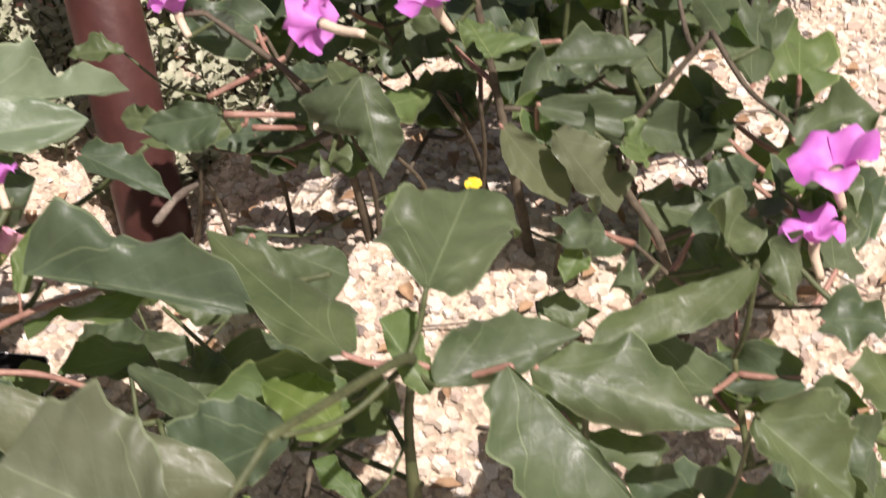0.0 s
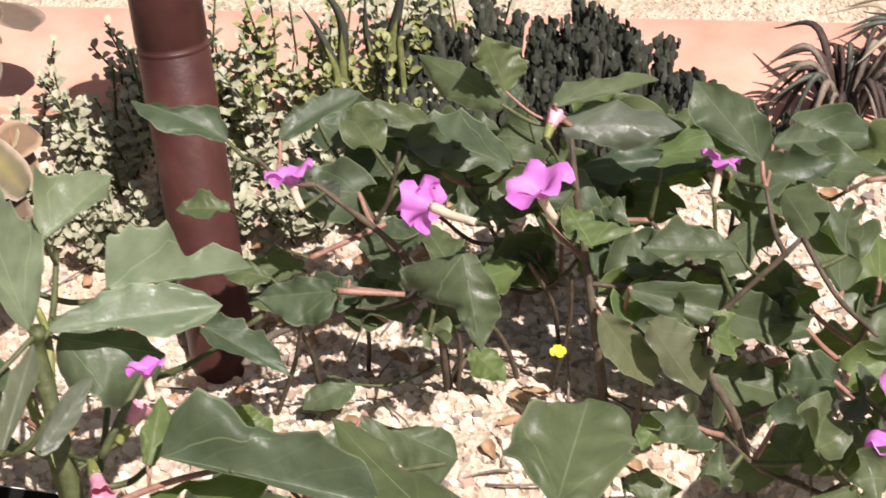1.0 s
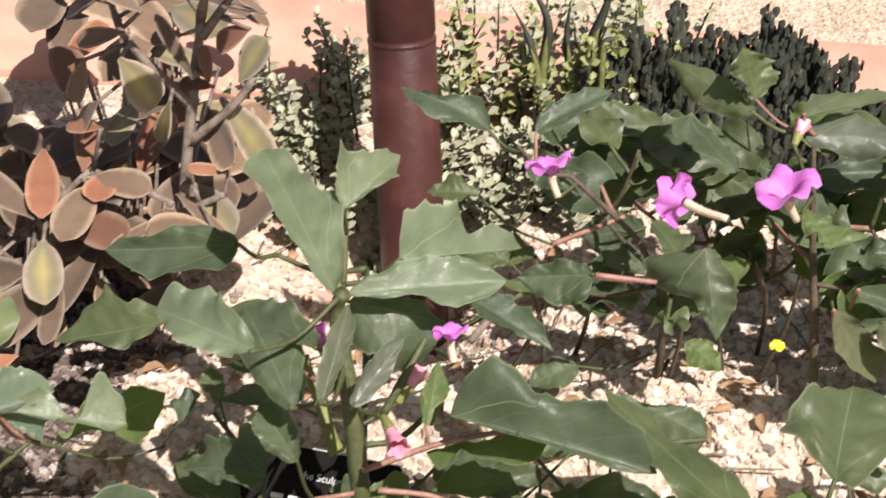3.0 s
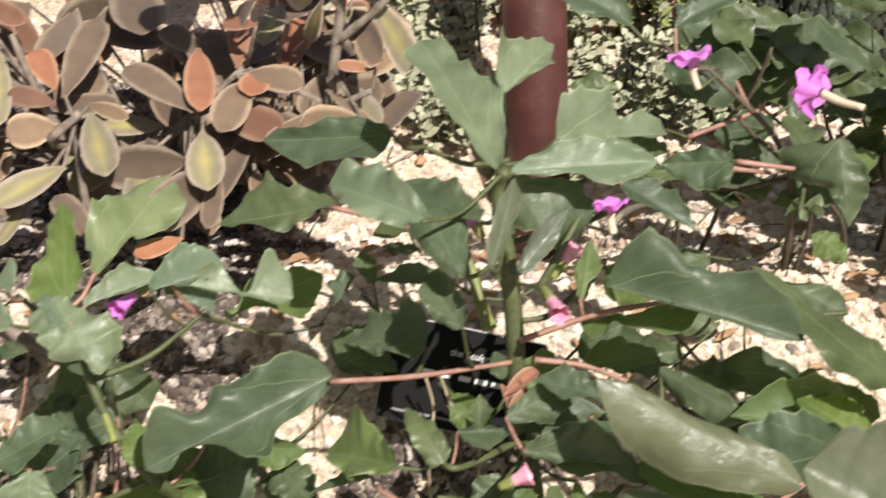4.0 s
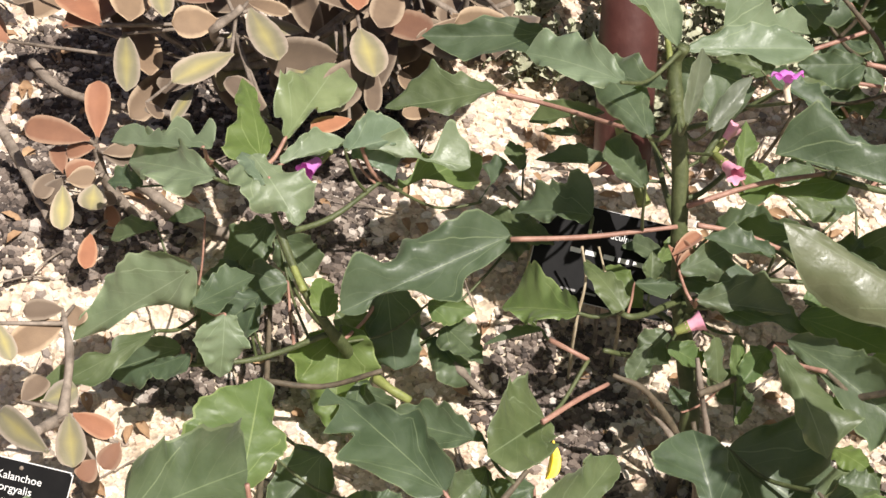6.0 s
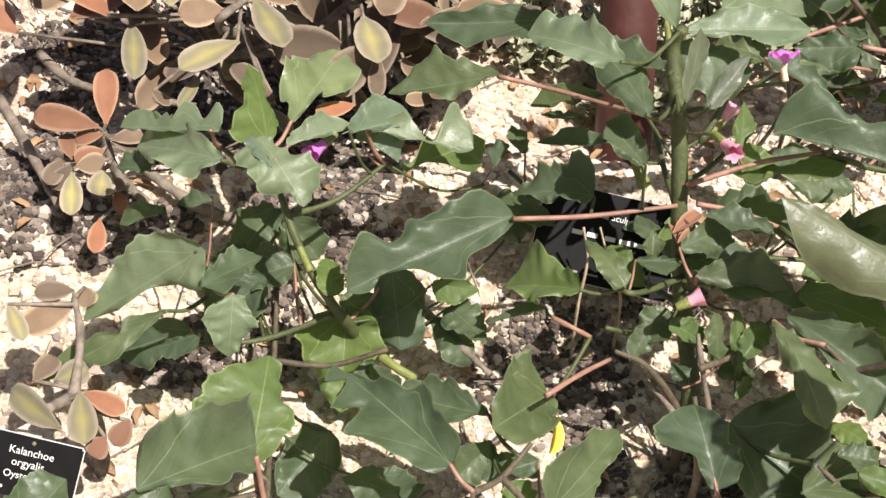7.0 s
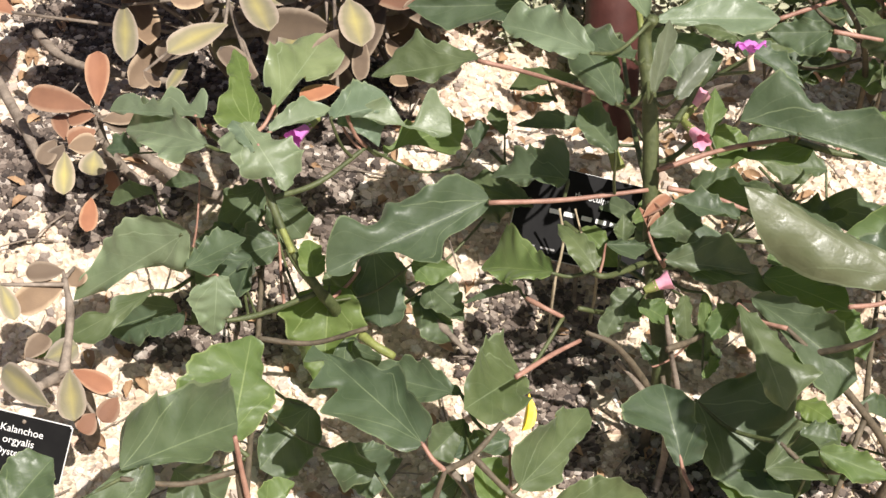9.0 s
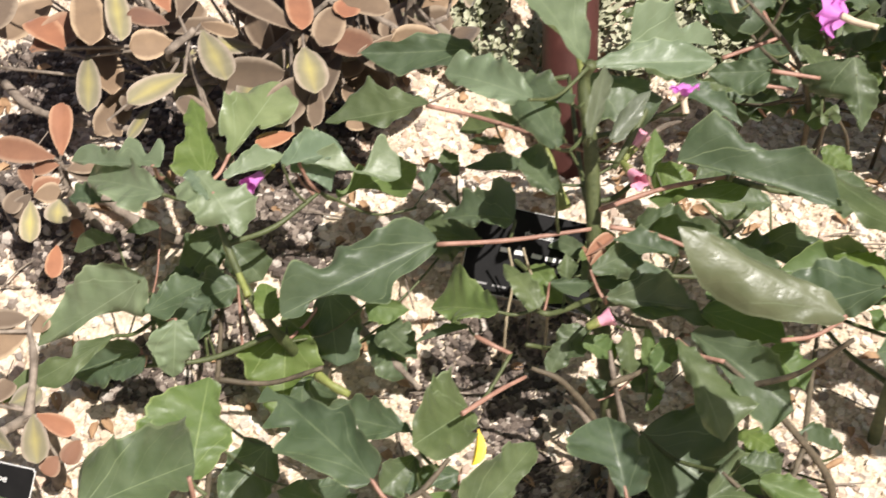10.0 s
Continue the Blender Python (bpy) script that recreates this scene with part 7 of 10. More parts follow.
shaped_leaf(front_shrub, (0.534, 1.089, 0.312), (0.570, 1.201, 0.300), (10, 21, 33, 42, 48, 48, 43, 38, 31, 22, 13, 5), (10, 18, 24, 30, 35, 40, 41, 43, 44, 43, 42, 32), node_at=(0.514, 1.060, 0.275), roll=0, stem=GREENSTEM)
shaped_leaf(front_shrub, (0.473, 1.080, 0.270), (0.367, 1.238, 0.260), (7, 14, 16, 19, 20, 20, 20, 19, 19, 14, 8, 3), (10, 20, 30, 41, 48, 54, 42, 29, 26, 23, 17, 6), node_at=(0.514, 1.075, 0.260), roll=-15)
shaped_leaf(front_shrub, (0.527, 1.053, 0.250), (0.498, 1.096, 0.284), (5, 7, 9, 12, 11, 10, 8, 7, 5, 4, 2, 1), (6, 8, 10, 12, 14, 17, 19, 21, 24, 26, 25, 23), node_at=(0.514, 1.089, 0.245), roll=-9, material=YOUNG, stem=GREENSTEM)
shaped_leaf(front_shrub, (0.532, 1.050, 0.260), (0.636, 1.091, 0.250), (13, 22, 31, 33, 36, 36, 35, 33, 26, 19, 12, 5), (3, 6, 8, 10, 12, 14, 13, 10, 8, 5, 3, 2), node_at=(0.514, 1.075, 0.260), roll=-7, stem=GREENSTEM)
shaped_leaf(front_shrub, (0.764, 1.125, 0.260), (0.640, 1.094, 0.230), (9, 16, 22, 22, 22, 21, 19, 18, 16, 12, 7, 3), (3, 4, 5, 7, 9, 11, 13, 14, 15, 16, 14, 5), node_at=(0.752, 1.151, 0.140), roll=3, stem=GREENSTEM)
shaped_leaf(front_shrub, (0.582, 1.050, 0.270), (0.656, 0.972, 0.200), (1, 2, 3, 4, 4, 5, 5, 6, 5, 5, 3, 1), (24, 30, 38, 47, 48, 48, 49, 50, 40, 27, 16, 6), node_at=(0.514, 1.075, 0.260), roll=-10)
shaped_leaf(front_shrub, (0.598, 1.074, 0.240), (0.733, 1.032, 0.200), (13, 20, 27, 34, 40, 45, 37, 28, 19, 11, 6, 3), (9, 14, 20, 22, 22, 22, 20, 18, 16, 12, 7, 3), node_at=(0.514, 1.103, 0.230), roll=1)
shaped_leaf(front_shrub, (0.739, 0.995, 0.250), (0.796, 0.957, 0.200), (14, 24, 34, 43, 40, 37, 34, 30, 23, 16, 9, 4), (9, 13, 17, 21, 22, 22, 22, 22, 22, 17, 10, 4), node_at=(0.710, 1.027, 0.106), roll=8, stem=GREENSTEM)
shaped_leaf(front_shrub, (0.429, 1.031, 0.250), (0.305, 1.034, 0.200), (8, 14, 18, 20, 21, 22, 18, 15, 11, 8, 5, 2), (14, 26, 34, 41, 45, 44, 43, 40, 31, 21, 12, 5), node_at=(0.514, 1.089, 0.245), roll=2, stem=GREENSTEM)
shaped_leaf(front_shrub, (0.457, 1.074, 0.200), (0.400, 1.128, 0.200), (10, 16, 22, 22, 21, 20, 19, 18, 16, 11, 6, 3), (10, 14, 18, 23, 27, 27, 27, 27, 28, 19, 11, 4), node_at=(0.416, 1.096, 0.160), roll=-1, material=YOUNG, stem=GREENSTEM)
shaped_leaf(front_shrub, (0.465, 1.046, 0.150), (0.432, 1.075, 0.170), (4, 4, 5, 6, 7, 8, 9, 9, 7, 5, 3, 1), (5, 6, 8, 10, 11, 12, 13, 13, 13, 14, 8, 3), node_at=(0.500, 1.119, 0.132), roll=-12, material=YOUNG, stem=GREENSTEM)
shaped_leaf(front_shrub, (0.779, 1.305, 0.100), (0.701, 1.277, 0.080), (5, 7, 9, 12, 14, 14, 15, 16, 16, 14, 9, 3), (6, 9, 11, 13, 15, 16, 15, 14, 13, 11, 6, 3), node_at=(0.754, 1.138, 0.099), roll=-11)
leaf(front_shrub, (0.741, 1.064, 0.103), (0.719, 1.070, 0.097), 0.044, 0, "heart", (0.754, 1.040, 0.095))
leaf(front_shrub, (0.690, 1.137, 0.048), (0.612, 1.155, 0.055), 0.038, 0, "ovate", (0.670, 1.114, 0.035), stem=GREENSTEM)
leaf(front_shrub, (0.354, 1.214, 0.060), (0.416, 1.202, 0.069), 0.047, 0, "ovate", (0.352, 1.223, 0.048), stem=GREENSTEM)
leaf(front_shrub, (0.321, 1.207, 0.072), (0.394, 1.203, 0.079), 0.037, 0, "lobed", (0.327, 1.224, 0.067))
leaf(front_shrub, (0.874, 1.123, 0.045), (0.847, 1.144, 0.061), 0.042, 0, "lobed", (0.847, 1.117, 0.070), material=YOUNG, stem=GREENSTEM)
leaf(front_shrub, (0.475, 1.225, 0.044), (0.429, 1.274, 0.025), 0.054, 0, "ovate", (0.424, 1.206, 0.027), stem=GREENSTEM)
leaf(front_shrub, (0.618, 1.156, 0.095), (0.633, 1.229, 0.079), 0.051, 0, "ovate", (0.632, 1.122, 0.094))
leaf(front_shrub, (0.741, 1.175, 0.074), (0.808, 1.166, 0.077), 0.040, 0, "ovate", (0.755, 1.133, 0.081))
leaf(front_shrub, (0.848, 1.154, 0.056), (0.783, 1.197, 0.040), 0.039, 0, "lobed", (0.847, 1.117, 0.070), stem=GREENSTEM)
leaf(front_shrub, (0.328, 1.202, 0.073), (0.377, 1.226, 0.081), 0.049, 0, "ovate", (0.327, 1.224, 0.067), stem=GREENSTEM)
leaf(front_shrub, (0.834, 1.048, 0.138), (0.792, 1.043, 0.146), 0.059, 0, "lobed", (0.781, 1.048, 0.106))
leaf(front_shrub, (0.838, 1.005, 0.113), (0.817, 1.081, 0.093), 0.061, 0, "ovate", (0.781, 1.048, 0.106), stem=GREENSTEM)
leaf(front_shrub, (0.879, 1.130, 0.082), (0.866, 1.195, 0.088), 0.055, 0, "lobed", (0.847, 1.117, 0.070), stem=GREENSTEM)
leaf(front_shrub, (0.798, 1.131, 0.131), (0.737, 1.173, 0.121), 0.047, 0, "ovate", (0.753, 1.147, 0.125))
leaf(front_shrub, (0.765, 1.137, 0.103), (0.756, 1.218, 0.088), 0.054, 0, "heart", (0.754, 1.138, 0.096), material=YOUNG, stem=GREENSTEM)
leaf(front_shrub, (0.771, 1.064, 0.073), (0.830, 1.071, 0.090), 0.045, 0, "heart", (0.789, 1.074, 0.078), stem=GREENSTEM)
leaf(front_shrub, (0.708, 1.065, 0.083), (0.657, 1.077, 0.103), 0.055, 0, "lobed", (0.728, 1.032, 0.099))
leaf(front_shrub, (0.731, 1.119, 0.142), (0.641, 1.163, 0.128), 0.062, 0, "heart", (0.753, 1.147, 0.125))
leaf(front_shrub, (0.710, 1.027, 0.126), (0.781, 1.002, 0.146), 0.040, 0, "lobed", (0.710, 1.027, 0.106), stem=GREENSTEM)
leaf(front_shrub, (0.764, 1.042, 0.120), (0.785, 1.108, 0.121), 0.047, 0, "ovate", (0.772, 1.046, 0.103), stem=GREENSTEM)
leaf(front_shrub, (0.231, 1.145, 0.128), (0.140, 1.195, 0.131), 0.061, 0, "lobed", (0.220, 1.164, 0.137))
leaf(front_shrub, (0.318, 1.117, 0.128), (0.309, 1.184, 0.110), 0.043, 0, "ovate", (0.306, 1.166, 0.133), stem=GREENSTEM)
leaf(front_shrub, (0.332, 1.191, 0.127), (0.353, 1.224, 0.143), 0.060, 0, "lobed", (0.335, 1.167, 0.132), stem=GREENSTEM)
leaf(front_shrub, (0.426, 1.153, 0.107), (0.466, 1.194, 0.106), 0.041, 0, "lobed", (0.419, 1.142, 0.143))
leaf(front_shrub, (0.348, 1.227, 0.121), (0.431, 1.216, 0.115), 0.044, 0, "ovate", (0.315, 1.224, 0.076), stem=GREENSTEM)
leaf(front_shrub, (0.481, 1.160, 0.120), (0.396, 1.217, 0.109), 0.059, 0, "lobed", (0.499, 1.115, 0.110), stem=GREENSTEM)

# felted shrub
felted_shrub = thing("felted_shrub", (-0.159, 1.842, -0.120), "low succulent shrub with coppery felted spoon leaves", "succulent", "felted succulents")
stalk("stem", felted_shrub, [(-0.159, 1.842, -0.120), (-0.343, 1.578, 0.120), (-0.317, 1.565, 0.180)], 0.009, 0.005, BARK, "", 0.3, 9)
stalk("branch", felted_shrub, [(-0.358, 1.607, 0.060), (-0.233, 1.606, 0.110), (-0.184, 1.573, 0.170)], 0.006, 0.0035, BARK, "", 0.3, 8)
stalk("branch", felted_shrub, [(-0.358, 1.607, 0.060), (-0.157, 1.596, 0.100), (-0.066, 1.617, 0.130)], 0.006, 0.0035, BARK, "", 0.3, 8)
stalk("branch", felted_shrub, [(-0.350, 1.601, 0.100), (-0.380, 1.627, 0.170), (-0.400, 1.655, 0.220)], 0.006, 0.0035, BARK, "", 0.3, 8)
stalk("branch", felted_shrub, [(-0.233, 1.606, 0.110), (-0.143, 1.625, 0.190)], 0.006, 0.0035, BARK, "", 0.3, 8)
stalk("branch", felted_shrub, [(-0.157, 1.596, 0.100), (0.000, 1.606, 0.170)], 0.006, 0.0035, BARK, "", 0.3, 8)
felt_leaf(felted_shrub, (-0.353, 1.617, 0.170), (-0.386, 1.675, 0.182), 0.032, 0, COPPER, node_at=(-0.374, 1.622, 0.156))
felt_leaf(felted_shrub, (-0.340, 1.596, 0.175), (-0.317, 1.726, 0.187), 0.041, 15, TAN, node_at=(-0.325, 1.569, 0.162))
felt_leaf(felted_shrub, (-0.300, 1.829, 0.170), (-0.264, 1.694, 0.182), 0.065, 0, TAN, node_at=(-0.269, 1.684, 0.024))
felt_leaf(felted_shrub, (-0.191, 1.563, 0.180), (-0.276, 1.634, 0.192), 0.039, -10, TAN, node_at=(-0.184, 1.573, 0.170))
felt_leaf(felted_shrub, (-0.198, 1.668, 0.185), (-0.181, 1.557, 0.197), 0.036, 0, COPPER, node_at=(-0.170, 1.619, 0.166))
felt_leaf(felted_shrub, (-0.196, 1.672, 0.170), (-0.245, 1.716, 0.182), 0.033, 0, TAN, node_at=(-0.179, 1.617, 0.158))
felt_leaf(felted_shrub, (-0.148, 1.623, 0.190), (-0.152, 1.698, 0.202), 0.029, 0, COPPER, node_at=(-0.143, 1.625, 0.190))
felt_leaf(felted_shrub, (-0.139, 1.621, 0.185), (-0.075, 1.590, 0.197), 0.035, 0, TAN, node_at=(-0.152, 1.623, 0.182))
felt_leaf(felted_shrub, (-0.138, 1.609, 0.185), (-0.155, 1.520, 0.197), 0.041, 0, TAN, node_at=(-0.152, 1.623, 0.182))
felt_leaf(felted_shrub, (-0.125, 1.632, 0.180), (-0.130, 1.572, 0.192), 0.035, 0, COPPER, node_at=(-0.152, 1.623, 0.182))
felt_leaf(felted_shrub, (-0.309, 1.577, 0.170), (-0.270, 1.456, 0.182), 0.040, 0, OLIVE, node_at=(-0.322, 1.568, 0.168))
felt_leaf(felted_shrub, (-0.323, 1.494, 0.165), (-0.384, 1.427, 0.177), 0.037, 0, OLIVE, node_at=(-0.325, 1.569, 0.162))
felt_leaf(felted_shrub, (-0.180, 1.535, 0.175), (-0.163, 1.440, 0.187), 0.042, 0, OLIVE, node_at=(-0.184, 1.573, 0.170))
felt_leaf(felted_shrub, (-0.353, 1.605, 0.160), (-0.406, 1.611, 0.172), 0.026, 0, COPPER, node_at=(-0.371, 1.619, 0.149))
felt_leaf(felted_shrub, (-0.345, 1.571, 0.155), (-0.396, 1.548, 0.167), 0.040, 0, TAN, node_at=(-0.330, 1.571, 0.150))
felt_leaf(felted_shrub, (-0.437, 1.710, 0.160), (-0.407, 1.547, 0.172), 0.033, 10, OLIVE, node_at=(-0.374, 1.622, 0.156))
felt_leaf(felted_shrub, (-0.313, 1.592, 0.170), (-0.264, 1.555, 0.182), 0.019, 0, TAN, node_at=(-0.322, 1.568, 0.168))
felt_leaf(felted_shrub, (-0.498, 1.812, 0.160), (-0.406, 1.735, 0.172), 0.029, 0, COPPER, node_at=(-0.374, 1.622, 0.156))
felt_leaf(felted_shrub, (-0.523, 1.733, 0.160), (-0.436, 1.724, 0.172), 0.043, 0, TAN, node_at=(-0.374, 1.622, 0.156))
felt_leaf(felted_shrub, (-0.452, 1.726, 0.140), (-0.463, 1.621, 0.152), 0.054, 0, TAN, node_at=(-0.368, 1.617, 0.142))
felt_leaf(felted_shrub, (-0.051, 1.608, 0.170), (0.017, 1.513, 0.182), 0.025, 30, TAN, node_at=(-0.047, 1.603, 0.149))
felt_leaf(felted_shrub, (0.006, 1.620, 0.190), (-0.037, 1.613, 0.202), 0.014, 20, COPPER, node_at=(0.000, 1.606, 0.170))
felt_leaf(felted_shrub, (-0.110, 1.755, 0.180), (-0.123, 1.663, 0.192), 0.033, 0, OLIVE, node_at=(-0.152, 1.623, 0.182))
felt_leaf(felted_shrub, (-0.459, 1.593, 0.120), (-0.442, 1.478, 0.132), 0.032, 0, OLIVE, node_at=(-0.359, 1.609, 0.121))
felt_leaf(felted_shrub, (-0.472, 1.691, 0.160), (-0.445, 1.562, 0.172), 0.047, 0, TAN, node_at=(-0.374, 1.622, 0.156))
felt_leaf(felted_shrub, (-0.368, 1.473, 0.130), (-0.383, 1.404, 0.142), 0.016, 20, OLIVE, node_at=(-0.340, 1.577, 0.126))
felt_leaf(felted_shrub, (-0.425, 1.484, 0.100), (-0.401, 1.439, 0.112), 0.014, 0, TAN, node_at=(-0.350, 1.601, 0.100))
felt_leaf(felted_shrub, (-0.277, 1.393, 0.150), (-0.327, 1.449, 0.162), 0.031, 0, TAN, node_at=(-0.330, 1.571, 0.150))
felt_leaf(felted_shrub, (-0.283, 1.388, 0.150), (-0.259, 1.334, 0.162), 0.016, 0, TAN, node_at=(-0.330, 1.571, 0.150))
felt_leaf(felted_shrub, (-0.188, 1.398, 0.150), (-0.232, 1.359, 0.162), 0.022, 0, COPPER, node_at=(-0.199, 1.583, 0.152))
felt_leaf(felted_shrub, (-0.163, 1.508, 0.140), (-0.164, 1.414, 0.152), 0.023, 20, TAN, node_at=(-0.209, 1.590, 0.140))
felt_leaf(felted_shrub, (-0.046, 1.606, 0.150), (-0.115, 1.538, 0.162), 0.013, 35, TAN, node_at=(-0.047, 1.603, 0.149))
felt_leaf(felted_shrub, (-0.092, 1.505, 0.080), (-0.128, 1.485, 0.092), 0.020, 0, TAN, node_at=(-0.157, 1.596, 0.100))
felt_leaf(felted_shrub, (-0.131, 1.544, 0.110), (-0.121, 1.492, 0.122), 0.018, 0, TAN, node_at=(-0.141, 1.597, 0.107))
felt_leaf(felted_shrub, (-0.278, 1.776, 0.029), (-0.206, 1.656, 0.048), 0.038, -16, TAN, node_at=(-0.251, 1.710, 0.000))
felt_leaf(felted_shrub, (-0.057, 1.581, 0.069), (-0.099, 1.477, 0.098), 0.035, 10, TAN, node_at=(-0.096, 1.610, 0.120))
felt_leaf(felted_shrub, (-0.142, 1.854, 0.070), (-0.066, 1.901, 0.092), 0.041, 16, TAN, node_at=(-0.190, 1.798, -0.080))
felt_leaf(felted_shrub, (-0.095, 1.680, 0.052), (-0.177, 1.714, 0.067), 0.039, -28, TAN, node_at=(-0.111, 1.607, 0.115))
felt_leaf(felted_shrub, (-0.128, 1.641, 0.025), (-0.085, 1.722, 0.037), 0.046, -21, OLIVE, node_at=(-0.157, 1.596, 0.100))
felt_leaf(felted_shrub, (-0.060, 1.680, 0.061), (-0.115, 1.659, 0.093), 0.042, -20, TAN, node_at=(-0.081, 1.613, 0.125))
felt_leaf(felted_shrub, (-0.012, 1.648, 0.054), (0.041, 1.734, 0.061), 0.054, 35, TAN, node_at=(-0.066, 1.617, 0.130))
felt_leaf(felted_shrub, (-0.262, 1.773, 0.024), (-0.258, 1.872, 0.044), 0.056, 0, TAN, node_at=(-0.251, 1.710, 0.000))
felt_leaf(felted_shrub, (-0.094, 1.780, 0.060), (-0.068, 1.894, 0.061), 0.057, 0, COPPER, node_at=(-0.220, 1.754, -0.040))
felt_leaf(felted_shrub, (-0.411, 1.625, 0.042), (-0.447, 1.538, 0.039), 0.042, 18, TAN, node_at=(-0.358, 1.607, 0.060))
felt_leaf(felted_shrub, (-0.338, 1.713, 0.038), (-0.382, 1.626, 0.047), 0.053, -8, OLIVE, node_at=(-0.282, 1.666, 0.040))
felt_leaf(felted_shrub, (-0.014, 1.826, 0.037), (0.002, 1.711, 0.039), 0.049, 35, TAN, node_at=(-0.190, 1.798, -0.080))
felt_leaf(felted_shrub, (-0.212, 1.692, 0.061), (-0.231, 1.571, 0.076), 0.045, 13, TAN, node_at=(-0.251, 1.710, 0.000))
felt_leaf(felted_shrub, (-0.163, 1.852, 0.037), (-0.143, 1.701, 0.048), 0.052, 20, COPPER, node_at=(-0.190, 1.798, -0.080))
felt_leaf(felted_shrub, (-0.231, 1.614, 0.046), (-0.177, 1.495, 0.079), 0.039, 35, TAN, node_at=(-0.258, 1.602, 0.080))
felt_leaf(felted_shrub, (-0.473, 1.974, 0.024), (-0.513, 1.897, 0.044), 0.051, 2, TAN, node_at=(-0.220, 1.754, -0.040))
felt_leaf(felted_shrub, (-0.240, 1.842, 0.022), (-0.320, 1.893, 0.049), 0.042, -23, OLIVE, node_at=(-0.220, 1.754, -0.040))
felt_leaf(felted_shrub, (-0.097, 1.833, 0.030), (-0.019, 1.852, 0.025), 0.045, 21, OLIVE, node_at=(-0.190, 1.798, -0.080))
felt_leaf(felted_shrub, (-0.088, 1.815, 0.057), (-0.145, 1.877, 0.069), 0.059, -29, TAN, node_at=(-0.190, 1.798, -0.080))
felt_leaf(felted_shrub, (-0.361, 1.609, 0.062), (-0.412, 1.549, 0.077), 0.054, -29, TAN, node_at=(-0.358, 1.607, 0.060))
felt_leaf(felted_shrub, (-0.214, 1.766, 0.064), (-0.193, 1.839, 0.084), 0.045, 24, TAN, node_at=(-0.251, 1.710, 0.000))
felt_leaf(felted_shrub, (-0.164, 1.700, 0.065), (-0.243, 1.677, 0.094), 0.051, 17, TAN, node_at=(-0.251, 1.710, 0.000))
felt_leaf(felted_shrub, (-0.367, 1.657, 0.028), (-0.302, 1.564, 0.028), 0.043, -25, TAN, node_at=(-0.358, 1.607, 0.060))
felt_leaf(felted_shrub, (-0.477, 1.875, 0.055), (-0.495, 1.758, 0.075), 0.043, 12, OLIVE, node_at=(-0.251, 1.710, 0.000))
felt_leaf(felted_shrub, (-0.156, 1.602, 0.068), (-0.223, 1.581, 0.071), 0.049, 21, TAN, node_at=(-0.157, 1.596, 0.100))
felt_leaf(felted_shrub, (-0.146, 1.681, 0.128), (-0.226, 1.777, 0.125), 0.054, 11, TAN, node_at=(-0.127, 1.603, 0.110))
felt_leaf(felted_shrub, (-0.468, 1.808, 0.075), (-0.471, 1.701, 0.069), 0.051, 21, TAN, node_at=(-0.358, 1.607, 0.060))
felt_leaf(felted_shrub, (-0.103, 1.813, 0.059), (-0.107, 1.680, 0.067), 0.048, -16, TAN, node_at=(-0.220, 1.754, -0.040))
felt_leaf(felted_shrub, (-0.436, 1.782, 0.121), (-0.527, 1.793, 0.112), 0.042, 15, TAN, node_at=(-0.365, 1.614, 0.135))
felt_leaf(felted_shrub, (-0.033, 1.734, 0.084), (0.020, 1.828, 0.077), 0.050, -39, TAN, node_at=(-0.066, 1.617, 0.130))
felt_leaf(felted_shrub, (-0.250, 1.558, 0.124), (-0.241, 1.440, 0.144), 0.042, 3, OLIVE, node_at=(-0.225, 1.601, 0.120))
felt_leaf(felted_shrub, (-0.042, 1.710, 0.125), (-0.076, 1.606, 0.125), 0.046, -13, TAN, node_at=(-0.066, 1.617, 0.130))
felt_leaf(felted_shrub, (-0.166, 1.757, 0.071), (-0.176, 1.868, 0.076), 0.052, 21, OLIVE, node_at=(-0.251, 1.710, 0.000))
felt_leaf(felted_shrub, (-0.338, 1.811, 0.089), (-0.396, 1.871, 0.097), 0.061, 0, TAN, node_at=(-0.251, 1.710, 0.000))
felt_leaf(felted_shrub, (-0.141, 1.625, 0.128), (-0.061, 1.535, 0.153), 0.045, 0, TAN, node_at=(-0.127, 1.603, 0.110))
felt_leaf(felted_shrub, (-0.127, 1.785, 0.066), (-0.167, 1.677, 0.080), 0.039, -29, TAN, node_at=(-0.220, 1.754, -0.040))
felt_leaf(felted_shrub, (-0.143, 1.579, 0.058), (-0.212, 1.643, 0.063), 0.040, 22, TAN, node_at=(-0.157, 1.596, 0.100))
felt_leaf(felted_shrub, (-0.090, 1.848, 0.061), (-0.139, 1.994, 0.062), 0.047, 7, COPPER, node_at=(-0.190, 1.798, -0.080))
felt_leaf(felted_shrub, (-0.065, 1.665, 0.104), (0.011, 1.653, 0.129), 0.050, -8, TAN, node_at=(-0.066, 1.617, 0.130))
felt_leaf(felted_shrub, (-0.330, 1.925, 0.052), (-0.416, 1.936, 0.066), 0.058, 26, COPPER, node_at=(-0.220, 1.754, -0.040))
felt_leaf(felted_shrub, (-0.257, 1.594, 0.115), (-0.202, 1.494, 0.110), 0.046, -26, TAN, node_at=(-0.254, 1.606, 0.102))
felt_leaf(felted_shrub, (-0.205, 1.692, 0.054), (-0.243, 1.557, 0.084), 0.051, 0, TAN, node_at=(-0.251, 1.710, 0.000))
felt_leaf(felted_shrub, (-0.425, 1.757, 0.069), (-0.488, 1.854, 0.088), 0.060, -24, TAN, node_at=(-0.358, 1.607, 0.060))
